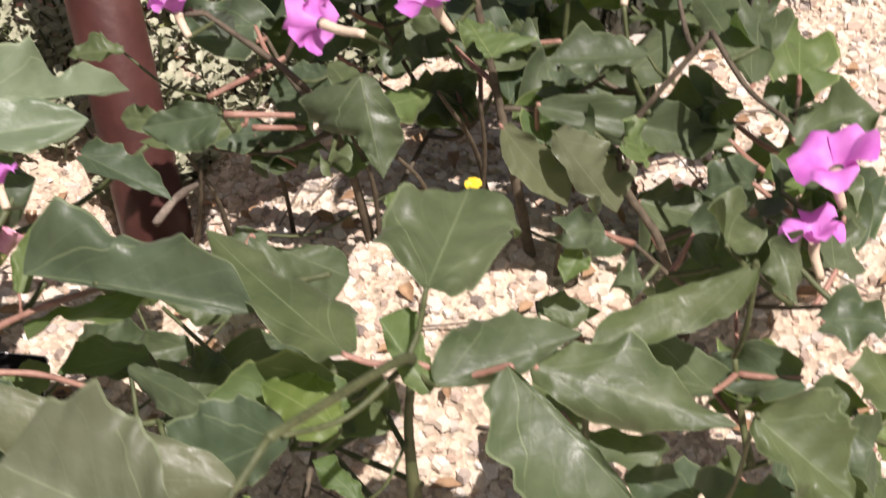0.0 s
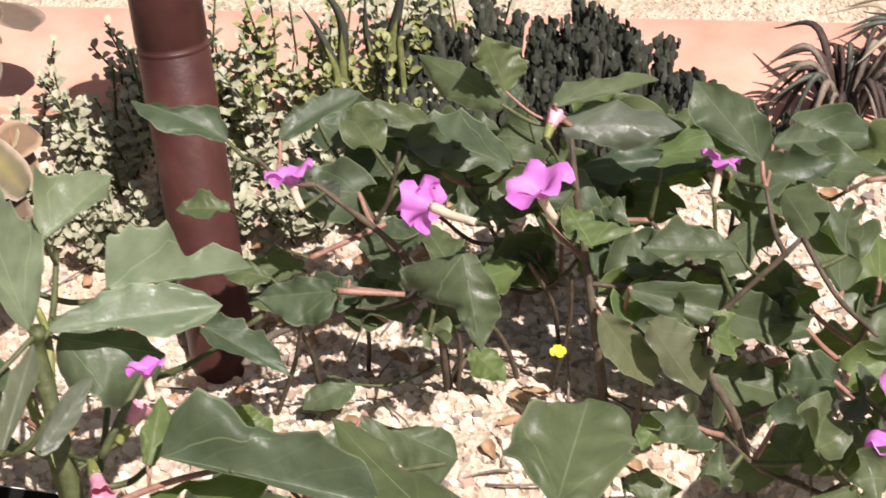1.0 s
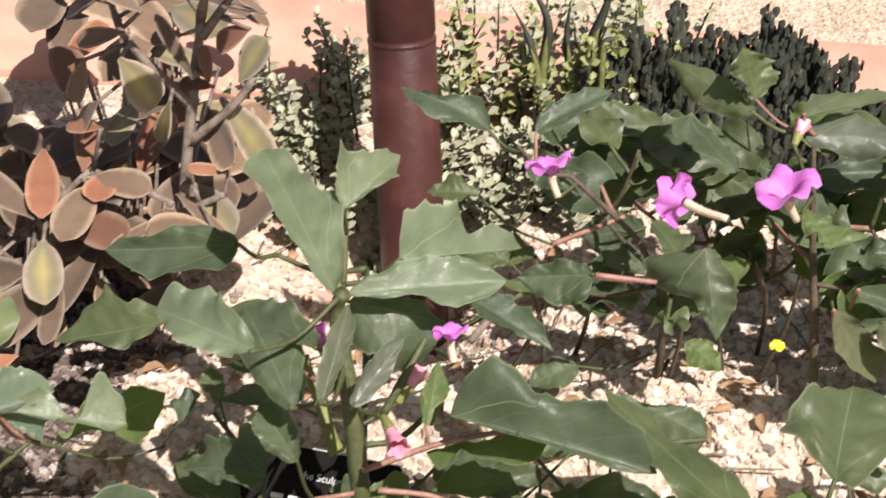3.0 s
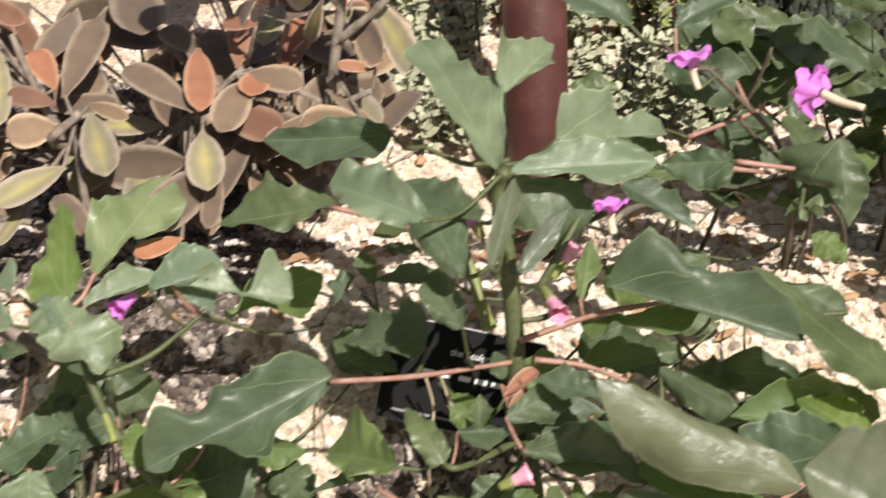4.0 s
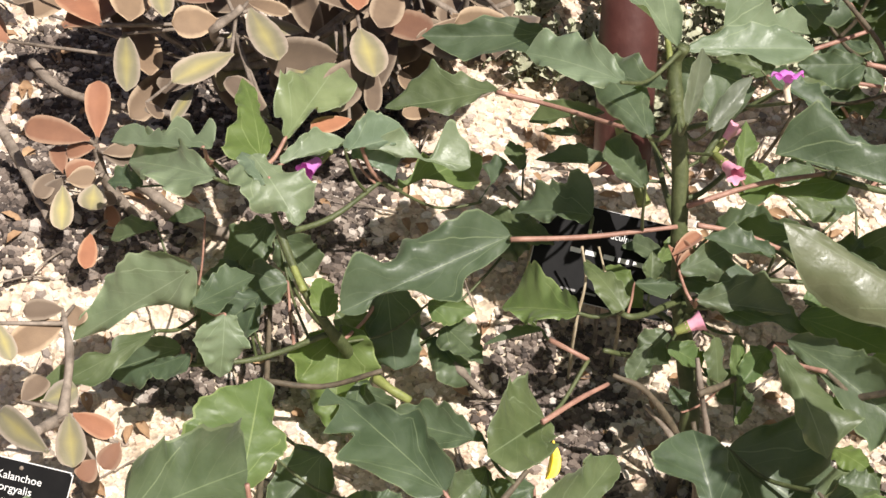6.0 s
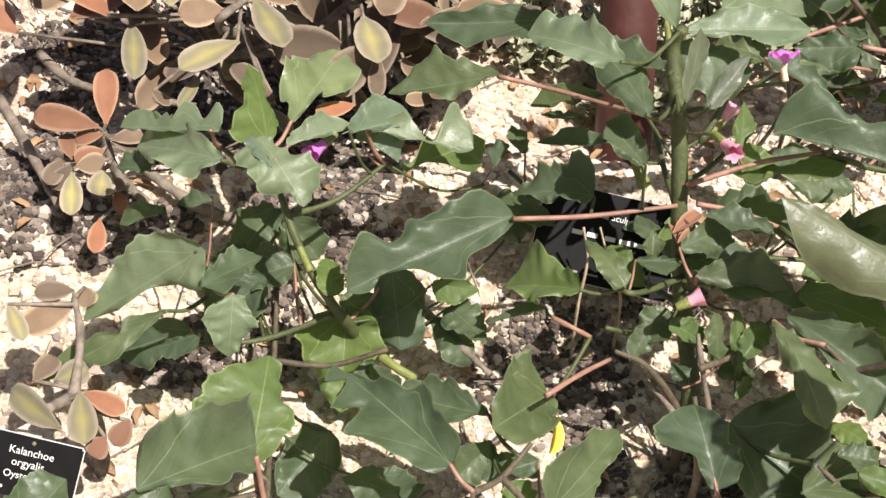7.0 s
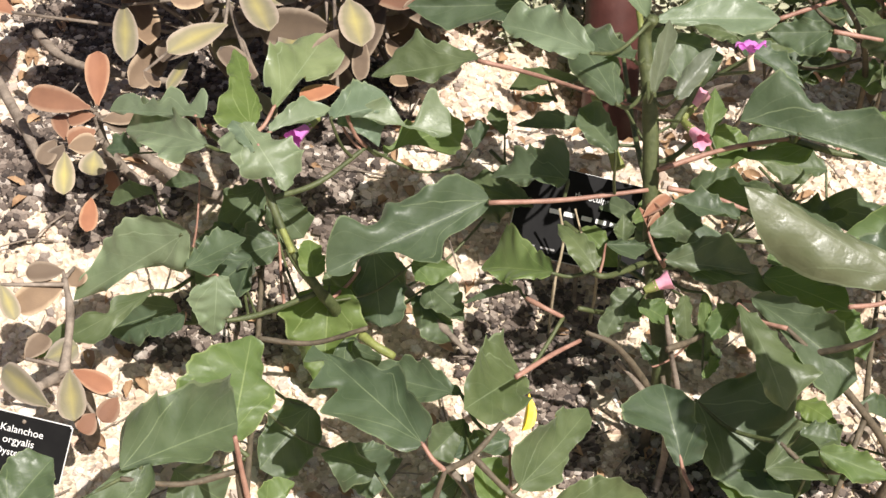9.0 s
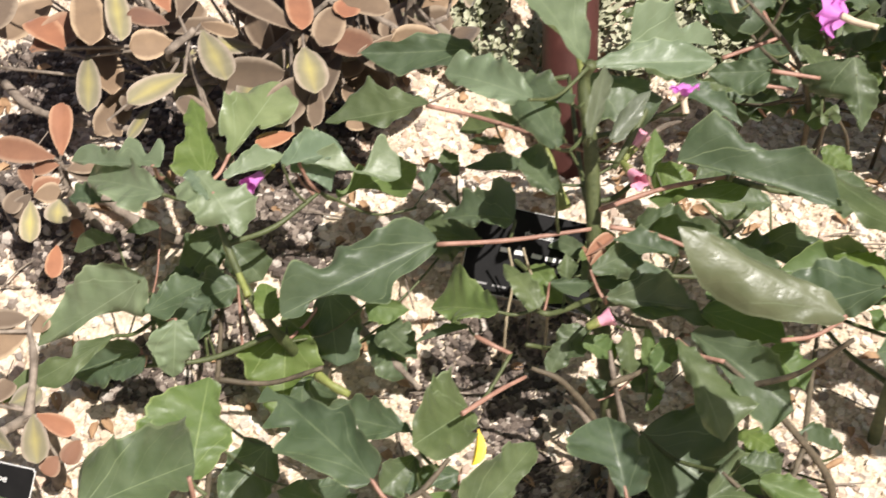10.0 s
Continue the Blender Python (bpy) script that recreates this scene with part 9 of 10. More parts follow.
felt_leaf(small_felted_plant, (-0.475, 1.333, 0.030), (-0.477, 1.286, 0.020), 0.022, 0, COPPER, node_at=(-0.444, 1.397, 0.020))
felt_leaf(small_felted_plant, (-0.509, 1.389, 0.070), (-0.522, 1.427, 0.080), 0.021, 10, COPPER, node_at=(-0.470, 1.411, 0.065))
felt_leaf(small_felted_plant, (-0.511, 1.393, 0.060), (-0.533, 1.373, 0.040), 0.022, 0, TAN, node_at=(-0.467, 1.409, 0.057))
felt_leaf(small_felted_plant, (-0.504, 1.377, 0.070), (-0.472, 1.384, 0.070), 0.027, -10, TAN, node_at=(-0.467, 1.409, 0.057))
felt_leaf(small_felted_plant, (-0.459, 1.374, 0.040), (-0.453, 1.356, 0.020), 0.019, 0, COPPER, node_at=(-0.450, 1.400, 0.027))
felt_leaf(small_felted_plant, (-0.465, 1.402, 0.090), (-0.429, 1.412, 0.090), 0.023, 0, TAN, node_at=(-0.474, 1.415, 0.082))
felt_leaf(small_felted_plant, (-0.447, 1.362, 0.050), (-0.468, 1.372, 0.050), 0.021, 0, TAN, node_at=(-0.450, 1.400, 0.027))

# felted seedling
felted_seedling = thing("felted_seedling", (-0.450, 1.055, 0.000), "tan felted succulent sprig beside the black label", "succulent", "felted succulents")
stalk("stem", felted_seedling, [(-0.450, 1.055, 0.000), (-0.467, 1.042, 0.040), (-0.485, 1.000, 0.070)], 0.009, 0.005, BARK, "", 0.3, 9)
stalk("branch", felted_seedling, [(-0.467, 1.042, 0.040), (-0.465, 1.103, 0.070), (-0.475, 1.143, 0.085)], 0.006, 0.0035, BARK, "", 0.3, 8)
felt_leaf(felted_seedling, (-0.474, 1.142, 0.080), (-0.525, 1.113, 0.070), 0.033, 0, TAN, node_at=(-0.475, 1.143, 0.085))
felt_leaf(felted_seedling, (-0.475, 1.149, 0.090), (-0.515, 1.144, 0.090), 0.025, 0, TAN, node_at=(-0.475, 1.143, 0.085))
felt_leaf(felted_seedling, (-0.540, 1.129, 0.090), (-0.522, 1.095, 0.070), 0.021, 0, OLIVE, node_at=(-0.473, 1.136, 0.083))
felt_leaf(felted_seedling, (-0.468, 1.166, 0.080), (-0.462, 1.146, 0.070), 0.025, 0, TAN, node_at=(-0.475, 1.143, 0.085))
felt_leaf(felted_seedling, (-0.488, 1.057, 0.050), (-0.456, 1.077, 0.050), 0.028, 0, OLIVE, node_at=(-0.467, 1.052, 0.045))
felt_leaf(felted_seedling, (-0.468, 0.975, 0.070), (-0.524, 1.017, 0.080), 0.032, 20, OLIVE, node_at=(-0.485, 1.000, 0.070))
felt_leaf(felted_seedling, (-0.458, 1.034, 0.060), (-0.448, 0.982, 0.040), 0.031, 0, OLIVE, node_at=(-0.473, 1.028, 0.050))
felt_leaf(felted_seedling, (-0.454, 1.034, 0.060), (-0.412, 1.016, 0.050), 0.022, 0, COPPER, node_at=(-0.470, 1.035, 0.045))
felt_leaf(felted_seedling, (-0.410, 1.024, 0.030), (-0.423, 0.998, 0.020), 0.024, 0, COPPER, node_at=(-0.459, 1.048, 0.020))
felt_leaf(felted_seedling, (-0.431, 1.001, 0.030), (-0.444, 0.984, 0.020), 0.024, 0, COPPER, node_at=(-0.459, 1.048, 0.020))
felt_leaf(felted_seedling, (-0.508, 1.057, 0.050), (-0.490, 1.090, 0.050), 0.025, 0, TAN, node_at=(-0.467, 1.052, 0.045))

# flowers, buds and pods
trumpet(rear_shrub, (0.551, 1.462, 0.300), (-0.35, 0.12, 0.92), 0.060, 0.05, node_at=(0.591, 1.496, 0.250))
trumpet(rear_shrub, (0.332, 1.513, 0.290), (-0.25, 0.50, 0.82), 0.046, 0.04, node_at=(0.365, 1.524, 0.250))
trumpet(rear_shrub, (0.446, 1.475, 0.272), (-0.76, 0.62, -0.10), 0.052, 0.066, node_at=(0.513, 1.488, 0.220))
trumpet(side_shrub, (0.728, 1.517, 0.260), (0.2, 0.5, 0.6), 0.038, 0.04, node_at=(0.718, 1.475, 0.200))
trumpet(side_shrub, (0.839, 1.229, 0.270), (-0.15, 0.05, 0.95), 0.066, 0.06, node_at=(0.811, 1.231, 0.180))
trumpet(side_shrub, (0.820, 1.205, 0.220), (-0.1, 0.25, 0.9), 0.050, 0.05, node_at=(0.809, 1.220, 0.160))
trumpet(flowering_shrub, (0.234, 1.225, 0.355), (-0.1, 0.5, 0.8), 0.032, 0.03, node_at=(0.220, 1.292, 0.260))
bud(flowering_shrub, (0.186, 1.262, 0.222), (0.208, 1.285, 0.243), 0.0095, (0.150, 1.235, 0.220))
bud(flowering_shrub, (0.176, 1.210, 0.262), (0.190, 1.168, 0.270), 0.0085, (0.148, 1.239, 0.240))
bud(flowering_shrub, (0.120, 1.335, 0.205), (0.108, 1.352, 0.228), 0.0100, (0.146, 1.248, 0.200), PETAL)
bud(sprout_shrub, (-0.209, 1.316, 0.170), (-0.235, 1.270, 0.178), 0.0088, (-0.261, 1.237, 0.160), PETAL)
bud(flowering_shrub, (0.134, 1.072, 0.150), (0.160, 1.077, 0.162), 0.0090, (0.158, 1.140, 0.113))
bud(rear_shrub, (0.566, 1.501, 0.310), (0.578, 1.526, 0.318), 0.0074, (0.591, 1.496, 0.250))
stalk("seed_pod", flowering_shrub, [(0.098, 1.343, 0.200), (0.102, 1.332, 0.186), (0.111, 1.317, 0.170), (0.117, 1.298, 0.157), (0.127, 1.274, 0.139)], 0.0048, 0.0068, CALYX, "", 0.25, 9)
stalk("seed_pod", flowering_shrub, [(0.140, 1.288, 0.280), (0.138, 1.316, 0.300), (0.133, 1.329, 0.320)], 0.0045, 0.003, CALYX, "", 0.2, 8)
stalk("seed_pod", flowering_shrub, [(0.173, 1.249, 0.220), (0.196, 1.274, 0.250), (0.222, 1.318, 0.270)], 0.004, 0.003, GREENSTEM, "", 0.2, 8)
stalk("seed_pod", sprout_shrub, [(-0.258, 1.214, 0.140), (-0.245, 1.191, 0.120), (-0.232, 1.162, 0.110)], 0.004, 0.004, CALYX, "", 0.2, 8)
stalk("seed_pod", sprout_shrub, [(-0.157, 1.118, 0.030), (-0.139, 1.100, 0.030), (-0.121, 1.096, 0.020)], 0.006, 0.004, CALYX, "", 0.2, 8)
stalk("pink_stalk", flowering_shrub, [(0.155, 1.203, 0.200), (0.229, 1.217, 0.220), (0.303, 1.214, 0.240)], 0.0030, 0.0023, PINKSTEM, "", 0.2, 8)
stalk("pink_stalk", flowering_shrub, [(-0.023, 1.186, 0.165), (0.057, 1.187, 0.170), (0.147, 1.194, 0.180)], 0.0030, 0.0023, PINKSTEM, "", 0.2, 8)
stalk("pink_stalk", flowering_shrub, [(-0.030, 1.387, 0.200), (0.036, 1.362, 0.200), (0.146, 1.253, 0.240)], 0.0030, 0.0023, PINKSTEM, "", 0.2, 8)
stalk("pink_stalk", flowering_shrub, [(-0.002, 0.968, 0.130), (0.037, 1.008, 0.120), (0.069, 1.038, 0.110)], 0.0030, 0.0023, PINKSTEM, "", 0.2, 8)
stalk("pink_stalk", flowering_shrub, [(-0.262, 0.864, 0.060), (-0.268, 0.872, 0.100), (-0.273, 0.879, 0.140)], 0.0030, 0.0023, PINKSTEM, "", 0.2, 8)
stalk("pink_stalk", flowering_shrub, [(0.168, 1.197, 0.180), (0.215, 1.197, 0.170), (0.256, 1.185, 0.160)], 0.0030, 0.0023, PINKSTEM, "", 0.2, 8)
stalk("pink_stalk", flowering_shrub, [(0.019, 1.118, 0.090), (0.039, 1.103, 0.090), (0.058, 1.100, 0.080)], 0.0030, 0.0023, PINKSTEM, "", 0.2, 8)
stalk("pink_stalk", rear_shrub, [(0.339, 1.519, 0.170), (0.379, 1.529, 0.180), (0.414, 1.537, 0.190)], 0.0030, 0.0023, PINKSTEM, "", 0.2, 8)
stalk("pink_stalk", rear_shrub, [(0.377, 1.492, 0.150), (0.425, 1.482, 0.150)], 0.0030, 0.0023, PINKSTEM, "", 0.2, 8)
stalk("pink_stalk", flowering_shrub, [(0.372, 1.401, 0.240), (0.430, 1.400, 0.230)], 0.0030, 0.0023, PINKSTEM, "", 0.2, 8)
stalk("branch", flowering_shrub, [(0.158, 1.165, 0.105), (0.101, 1.103, 0.140), (0.081, 1.103, 0.145)], 0.0040, 0.0026, GREENSTEM, "", 0.2, 7)
stalk("woody_stem", flowering_shrub, [(0.062, 1.223, 0.005), (0.069, 1.239, 0.060), (0.062, 1.250, 0.100)], 0.0022, 0.0013, STRAW, "", 0.35, 8)
stalk("woody_stem", flowering_shrub, [(0.111, 1.237, 0.010), (0.088, 1.227, 0.080), (0.078, 1.239, 0.110)], 0.0022, 0.0013, STRAW, "", 0.35, 8)
stalk("woody_stem", flowering_shrub, [(0.013, 1.294, 0.004), (0.016, 1.313, 0.040), (0.022, 1.325, 0.070)], 0.0026, 0.0016, STRAW, "", 0.35, 8)
stalk("woody_stem", shaded_shrub, [(0.166, 0.998, 0.003), (0.144, 1.039, 0.030), (0.116, 1.067, 0.050)], 0.0044, 0.0028, BARK, "", 0.35, 8)
stalk("woody_stem", shaded_shrub, [(0.185, 1.042, 0.003), (0.168, 1.055, 0.080), (0.162, 1.076, 0.110)], 0.0042, 0.0026, BARK, "", 0.35, 8)

# bare woody branches and debris on the gravel
fallen = thing("branch", (-0.448, 1.442, 0.028), "bare weathered grey-brown branch lying on the gravel", "branch", "fallen branches")
stalk("wood", fallen, [(-0.448, 1.442, 0.028), (-0.409, 1.406, 0.022), (-0.370, 1.377, 0.015), (-0.327, 1.363, 0.008), (-0.289, 1.375, 0.003)], 0.0066, 0.0080, BARK, "", 0.5, 9)
fallen = thing("branch", (-0.587, 1.651, 0.030), "bare weathered grey-brown branch lying on the gravel", "branch", "fallen branches")
stalk("wood", fallen, [(-0.587, 1.651, 0.030), (-0.544, 1.598, 0.030), (-0.484, 1.570, 0.030), (-0.383, 1.548, 0.030)], 0.006, 0.0042, BARK, "", 0.5, 9)
fallen = thing("branch", (-0.111, 1.210, 0.012), "bare weathered grey-brown branch lying on the gravel", "branch", "fallen branches")
stalk("wood", fallen, [(-0.111, 1.210, 0.012), (-0.077, 1.162, 0.012), (-0.041, 1.111, 0.012)], 0.0055, 0.0038, BARK, "", 0.5, 9)
fallen = thing("branch", (-0.623, 1.556, 0.030), "bare weathered grey-brown branch lying on the gravel", "branch", "fallen branches")
stalk("wood", fallen, [(-0.623, 1.556, 0.030), (-0.569, 1.453, 0.025), (-0.527, 1.366, 0.020)], 0.007, 0.0049, BARK, "", 0.5, 9)
fallen = thing("branch", (-0.080, 0.967, 0.012), "bare weathered grey-brown branch lying on the gravel", "branch", "fallen branches")
stalk("wood", fallen, [(-0.080, 0.967, 0.012), (-0.052, 0.930, 0.012), (-0.036, 0.895, 0.012)], 0.004, 0.0028, BARK, "", 0.5, 9)
fallen = thing("branch", (0.389, 1.012, 0.015), "bare weathered grey-brown branch lying on the gravel", "branch", "fallen branches")
stalk("wood", fallen, [(0.389, 1.012, 0.015), (0.360, 0.985, 0.015)], 0.009, 0.0063, BARK, "", 0.5, 9)
fallen = thing("branch", (0.255, 1.527, 0.020), "bare weathered grey-brown branch lying on the gravel", "branch", "fallen branches")
stalk("wood", fallen, [(0.255, 1.527, 0.020), (0.279, 1.552, 0.030), (0.310, 1.547, 0.050)], 0.004, 0.0028, BARK, "", 0.5, 9)
fallen = thing("dry_leaf", (0.153, 1.177, 0.160), "crumpled orange-brown dry leaf caught on a stem", "dry leaf", "dry leaves")
felt_leaf(fallen, (0.139, 1.161, 0.170), (0.171, 1.187, 0.175), 0.016, 30, COPPER, fold=0.9, thick=0.0012)
felt_leaf(fallen, (0.158, 1.198, 0.165), (0.145, 1.150, 0.160), 0.016, 30, COPPER, fold=0.9, thick=0.0012)
felt_leaf(fallen, (0.143, 1.148, 0.160), (0.166, 1.165, 0.172), 0.016, 30, COPPER, fold=0.9, thick=0.0012)
felt_leaf(fallen, (0.136, 1.174, 0.172), (0.152, 1.145, 0.155), 0.016, 30, COPPER, fold=0.9, thick=0.0012)
felt_leaf(fallen, (0.164, 1.163, 0.160), (0.146, 1.178, 0.175), 0.016, 30, COPPER, fold=0.9, thick=0.0012)
fallen = thing("yellow_leaf", (0.017, 1.008, 0.022), "fallen bright yellow leaf curled on the gravel", "dry leaf", "dry leaves")
felt_leaf(fallen, (0.019, 1.021, 0.046), (0.015, 0.992, 0.020), 0.017, 35, YELLOW, fold=1.1, thick=0.001)
yellow = thing("yellow_blossom", (0.568, 1.452, 0.084), "small yellow blossom low over the gravel", "flower")
felt_leaf(yellow, (0.568, 1.452, 0.084), (0.576, 1.452, 0.085), 0.0085, 0, YELLOW, thick=0.001)
felt_leaf(yellow, (0.568, 1.452, 0.084), (0.568, 1.460, 0.085), 0.0085, 0, YELLOW, thick=0.001)
felt_leaf(yellow, (0.568, 1.452, 0.084), (0.560, 1.451, 0.085), 0.0085, 0, YELLOW, thick=0.001)
felt_leaf(yellow, (0.568, 1.452, 0.084), (0.569, 1.444, 0.085), 0.0085, 0, YELLOW, thick=0.001)
LABEL_TOP, LABEL_FOOT = (-0.494, 0.954, 0.080), (-0.495, 0.914, 0.036)
SIGN_TOP, SIGN_FOOT = (0.101, 1.325, 0.085), (0.091, 1.250, 0.012)
LABEL_W, SIGN_W = 0.095, 0.160
AGAVE, DRYCLUMP, DARKBASE = (0.421, 2.029, -0.120), (0.937, 1.988, -0.120), (0.909, 2.376, -0.120)
WHITESTONE = (0.789, 2.395, -0.120)


# ---------------------------------------------------------------- labels
def letters(text, size, parent, m, material):
    c = bpy.data.curves.new("lettering", "FONT")
    c.body, c.size, c.align_x, c.align_y, c.extrude, c.resolution_u = text, size, "CENTER", "CENTER", 0.0002, 3
    c.materials.append(material)
    ob = new("lettering", c)
    ob.parent, ob.matrix_basis = parent, m
    return ob


def slab_mesh(name, w, h, d, material, r=0.002):
    bm = bmesh.new()
    bmesh.ops.create_cube(bm, size=1)
    bmesh.ops.scale(bm, vec=(w, h, d), verts=bm.verts)
    bmesh.ops.bevel(bm, geom=[e for e in bm.edges if abs(e.verts[0].co.z - e.verts[1].co.z) > d / 2], offset=r, segments=3, affect="EDGES")
    me = bpy.data.meshes.new(name)
    bm.to_mesh(me)
    bm.free()
    me.materials.append(material)
    return me


def plaque(name, top, foot, width, label, lean, rimmed=True):
    """A flat engraved label, tilted back on a thin stake; returns its holder, plate pose and size."""
    top, foot = Vector(top), Vector(foot)
    rise = (top - foot).normalized()
    right = Vector((1, 0, 0))
    right = (right - rise * right.dot(rise)).normalized()
    out = right.cross(rise)
    height = (top - foot).length
    e = thing(name, (foot.x, foot.y, lift(foot.x, foot.y)), label, "plant label", "engraved labels")
    m_ = Matrix((right, rise, out)).transposed().to_4x4()
    m_ = m_ @ pose(0, 0, 0, 0, 0, -lean)
    m_.translation = (top + foot) / 2 - e.location
    plate = put("plate", slab_mesh("plate", width, height, 0.003, BLACK), e)
    plate.matrix_basis = m_
    if rimmed:
        rim = put("edge", slab_mesh("edge", width + 0.0016, height + 0.0016, 0.002, WHITE), plate)
        rim.location = (0, 0, -0.0026)
    v_, f_ = tube([local(e, (foot.x, foot.y, lift(foot.x, foot.y) - 0.02)), local(e, foot.lerp(top, 0.5)) - out * 0.005], 0.003, 0.003, 6)
    put("stake", mesh_of("stake", v_, f_, BARK), e)
    return e, plate, height


def bar(parent, x, y, w, h, material=None):
    ob = put("engraved_line", slab_mesh("engraved_line", w, h, 0.0005, material or WHITE, 0.0003), parent)
    ob.location = (x, y, 0.0017)


e, plate, h = plaque("plant_label", LABEL_TOP, LABEL_FOOT, LABEL_W, "small black engraved plastic plant label with white lettering", 12)
k_ = LABEL_W / 0.12
letters("Kalanchoe", 0.0132 * k_, plate, pose(0, h * 0.25, 0.0016), WHITE)
letters("orgyalis", 0.0132 * k_, plate, pose(-0.001, h * 0.06, 0.0016), WHITE)
letters("Oyster plant", 0.0122 * k_, plate, pose(0.003 * k_, -h * 0.14, 0.0016), WHITE)
for x in (-0.045, -0.03, 0.034, 0.047):
    bar(plate, x * k_, -h * 0.36, 0.010 * k_, 0.003 * k_)
put("screw", mesh_of("screw", *tube([(0, h * 0.41, 0.001), (0, h * 0.41, 0.003)], 0.0022, 0.0018, 10), BARK), plate)

e, plate, h = plaque("sculpture_label", SIGN_TOP, SIGN_FOOT, SIGN_W, "black engraved sculpture label half hidden under leaves", 7)
k_ = SIGN_W / 0.17
letters("the Sculptor", 0.0108 * k_, plate, pose(0.010 * k_, h * 0.25, 0.0016), WHITE)
for x in (-0.030, -0.012, 0.010, 0.028, 0.046):
    bar(plate, x * k_ - 0.006, h * 0.02, 0.013 * k_, 0.0055 * k_, WHITE)
for x in (-0.06, -0.035, -0.01, 0.015, 0.04):
    bar(plate, x * k_, -h * 0.40, 0.018 * k_, 0.0025 * k_, GREY)

# ---------------------------------------------------------------- plants behind the post
def oval(V, F, base, tip, width, rng, lift_=0.25):
    """Adds a small cupped oval leaf to a growing mesh."""
    ax = tip - base
    s = ax.cross(Vector((rng.uniform(-0.4, 0.4), rng.uniform(-0.7, 0.1), 1))).normalized() * width / 2
    n_ = s.cross(ax).normalized() * width * lift_
    k = len(V)
    V += [base, base + ax * 0.35 + s * 0.85 + n_, base + ax * 0.35 - n_ * 0.15, base + ax * 0.35 - s * 0.85 + n_,
          base + ax * 0.72 + s * 0.8 + n_, base + ax * 0.74, base + ax * 0.72 - s * 0.8 + n_, tip]
    F += [(k, k + 1, k + 2), (k, k + 2, k + 3), (k + 1, k + 4, k + 5, k + 2), (k + 2, k + 5, k + 6, k + 3), (k + 4, k + 7, k + 5), (k + 5, k + 7, k + 6)]


def small_leaved(place, height, spread, stems, per, size, materials, label, name, seed):
    """A bushy clump of thin upright stems set with small paired leaves."""
    rng = random.Random(seed)
    e = thing(name, (*place, lift(*place)), label, "succulent", "small-leaved plants behind the post")
    V = {m_.name: [] for m_ in materials}
    F = {m_.name: [] for m_ in materials}
    for _ in range(stems):
        a, r = rng.uniform(0, 6.28), spread * math.sqrt(rng.random())
        foot = Vector((r * math.cos(a), r * math.sin(a) * 0.8, 0))
        top = foot + Vector((rng.uniform(-0.35, 0.35), rng.uniform(-0.3, 0.3), 1)).normalized() * height * rng.uniform(0.45, 1.05)
        v_, f_ = tube([foot, foot.lerp(top, 0.5) + Vector((rng.uniform(-0.01, 0.01), rng.uniform(-0.01, 0.01), 0)), top], 0.0022, 0.0012, 5, 0, 3)
        put("stem", mesh_of("stem", v_, f_, GREENSTEM), e)
        m_ = rng.choice(materials).name
        for k in range(per):
            u = (k + 0.5) / per
            p = foot.lerp(top, 0.12 + 0.88 * u)
            b_ = k * 1.57 + rng.uniform(-0.3, 0.3)
            for side in (0, math.pi):
                d = Vector((math.cos(b_ + side), math.sin(b_ + side), rng.uniform(0.15, 0.9))).normalized()
                oval(V[m_], F[m_], p, p + d * size * rng.uniform(0.7, 1.2) * (1.1 - 0.4 * u), size * 0.55, rng)
    for m_ in dict.fromkeys(materials):
        if F[m_.name]:
            tagged(put("foliage", mesh_of("foliage", V[m_.name], F[m_.name], m_), e), kind="stuff")


PALE_LABEL = "pale variegated small-leaved succulent clump in gravel"
for k, (x, y, h_, s_) in enumerate(((0.02, 2.03, 0.15, 0.10), (0.13, 2.07, 0.18, 0.09), (0.28, 2.07, 0.21, 0.10), (0.41, 2.03, 0.19, 0.10), (0.09, 1.91, 0.11, 0.09),
                                    (0.27, 1.93, 0.12, 0.09), (0.38, 1.90, 0.14, 0.08), (-0.05, 1.92, 0.08, 0.08), (0.47, 2.12, 0.21, 0.08), (0.18, 1.85, 0.07, 0.07))):
    small_leaved((x, y), h_, s_, 24, 8, 0.022, (PALELEAF, LIME if k in (2, 3, 8) else PALELEAF), PALE_LABEL, "variegated_succulent", 40 + k)


def dark_clump(place, height, spread, count, seed):
    """Upright fingers closely set with dark overlapping scale leaves."""
    rng = random.Random(seed)
    e = thing("finger_succulent", (*place, lift(*place)), "dark green succulent of upright closely leaved fingers", "succulent", "dark finger succulents")
    for _ in range(int(count * 1.6)):
        a, r = rng.uniform(0, 6.28), spread * math.sqrt(rng.random())
        foot = Vector((r * math.cos(a), r * math.sin(a) * 0.7, 0))
        top = foot + Vector((rng.uniform(-0.25, 0.25), rng.uniform(-0.2, 0.2), 1)).normalized() * height * rng.uniform(0.55, 1.25)
        finger = put("finger", mesh_of("finger", *tube([foot, foot.lerp(top, 0.5), foot.lerp(top, 0.9), top], 0.0105, 0.0060, 7, 0, 3), DARKLEAF), e)
        V, F = [], []
        rows = 11
        for k in range(rows):
            u = (k + 0.6) / rows
            p = foot.lerp(top, u)
            for j in range(4):
                b_ = j * 1.571 + k * 0.785
                d = Vector((math.cos(b_), math.sin(b_), rng.uniform(2.0, 3.0))).normalized()
                oval(V, F, p + Vector((d.x, d.y, 0)).normalized() * 0.008, p + d * 0.024 * (1.10 - 0.25 * u), 0.0120, rng, -0.3)
        tagged(put("scale_leaves", mesh_of("scale_leaves", V, F, DARKLEAF), finger), kind="stuff")


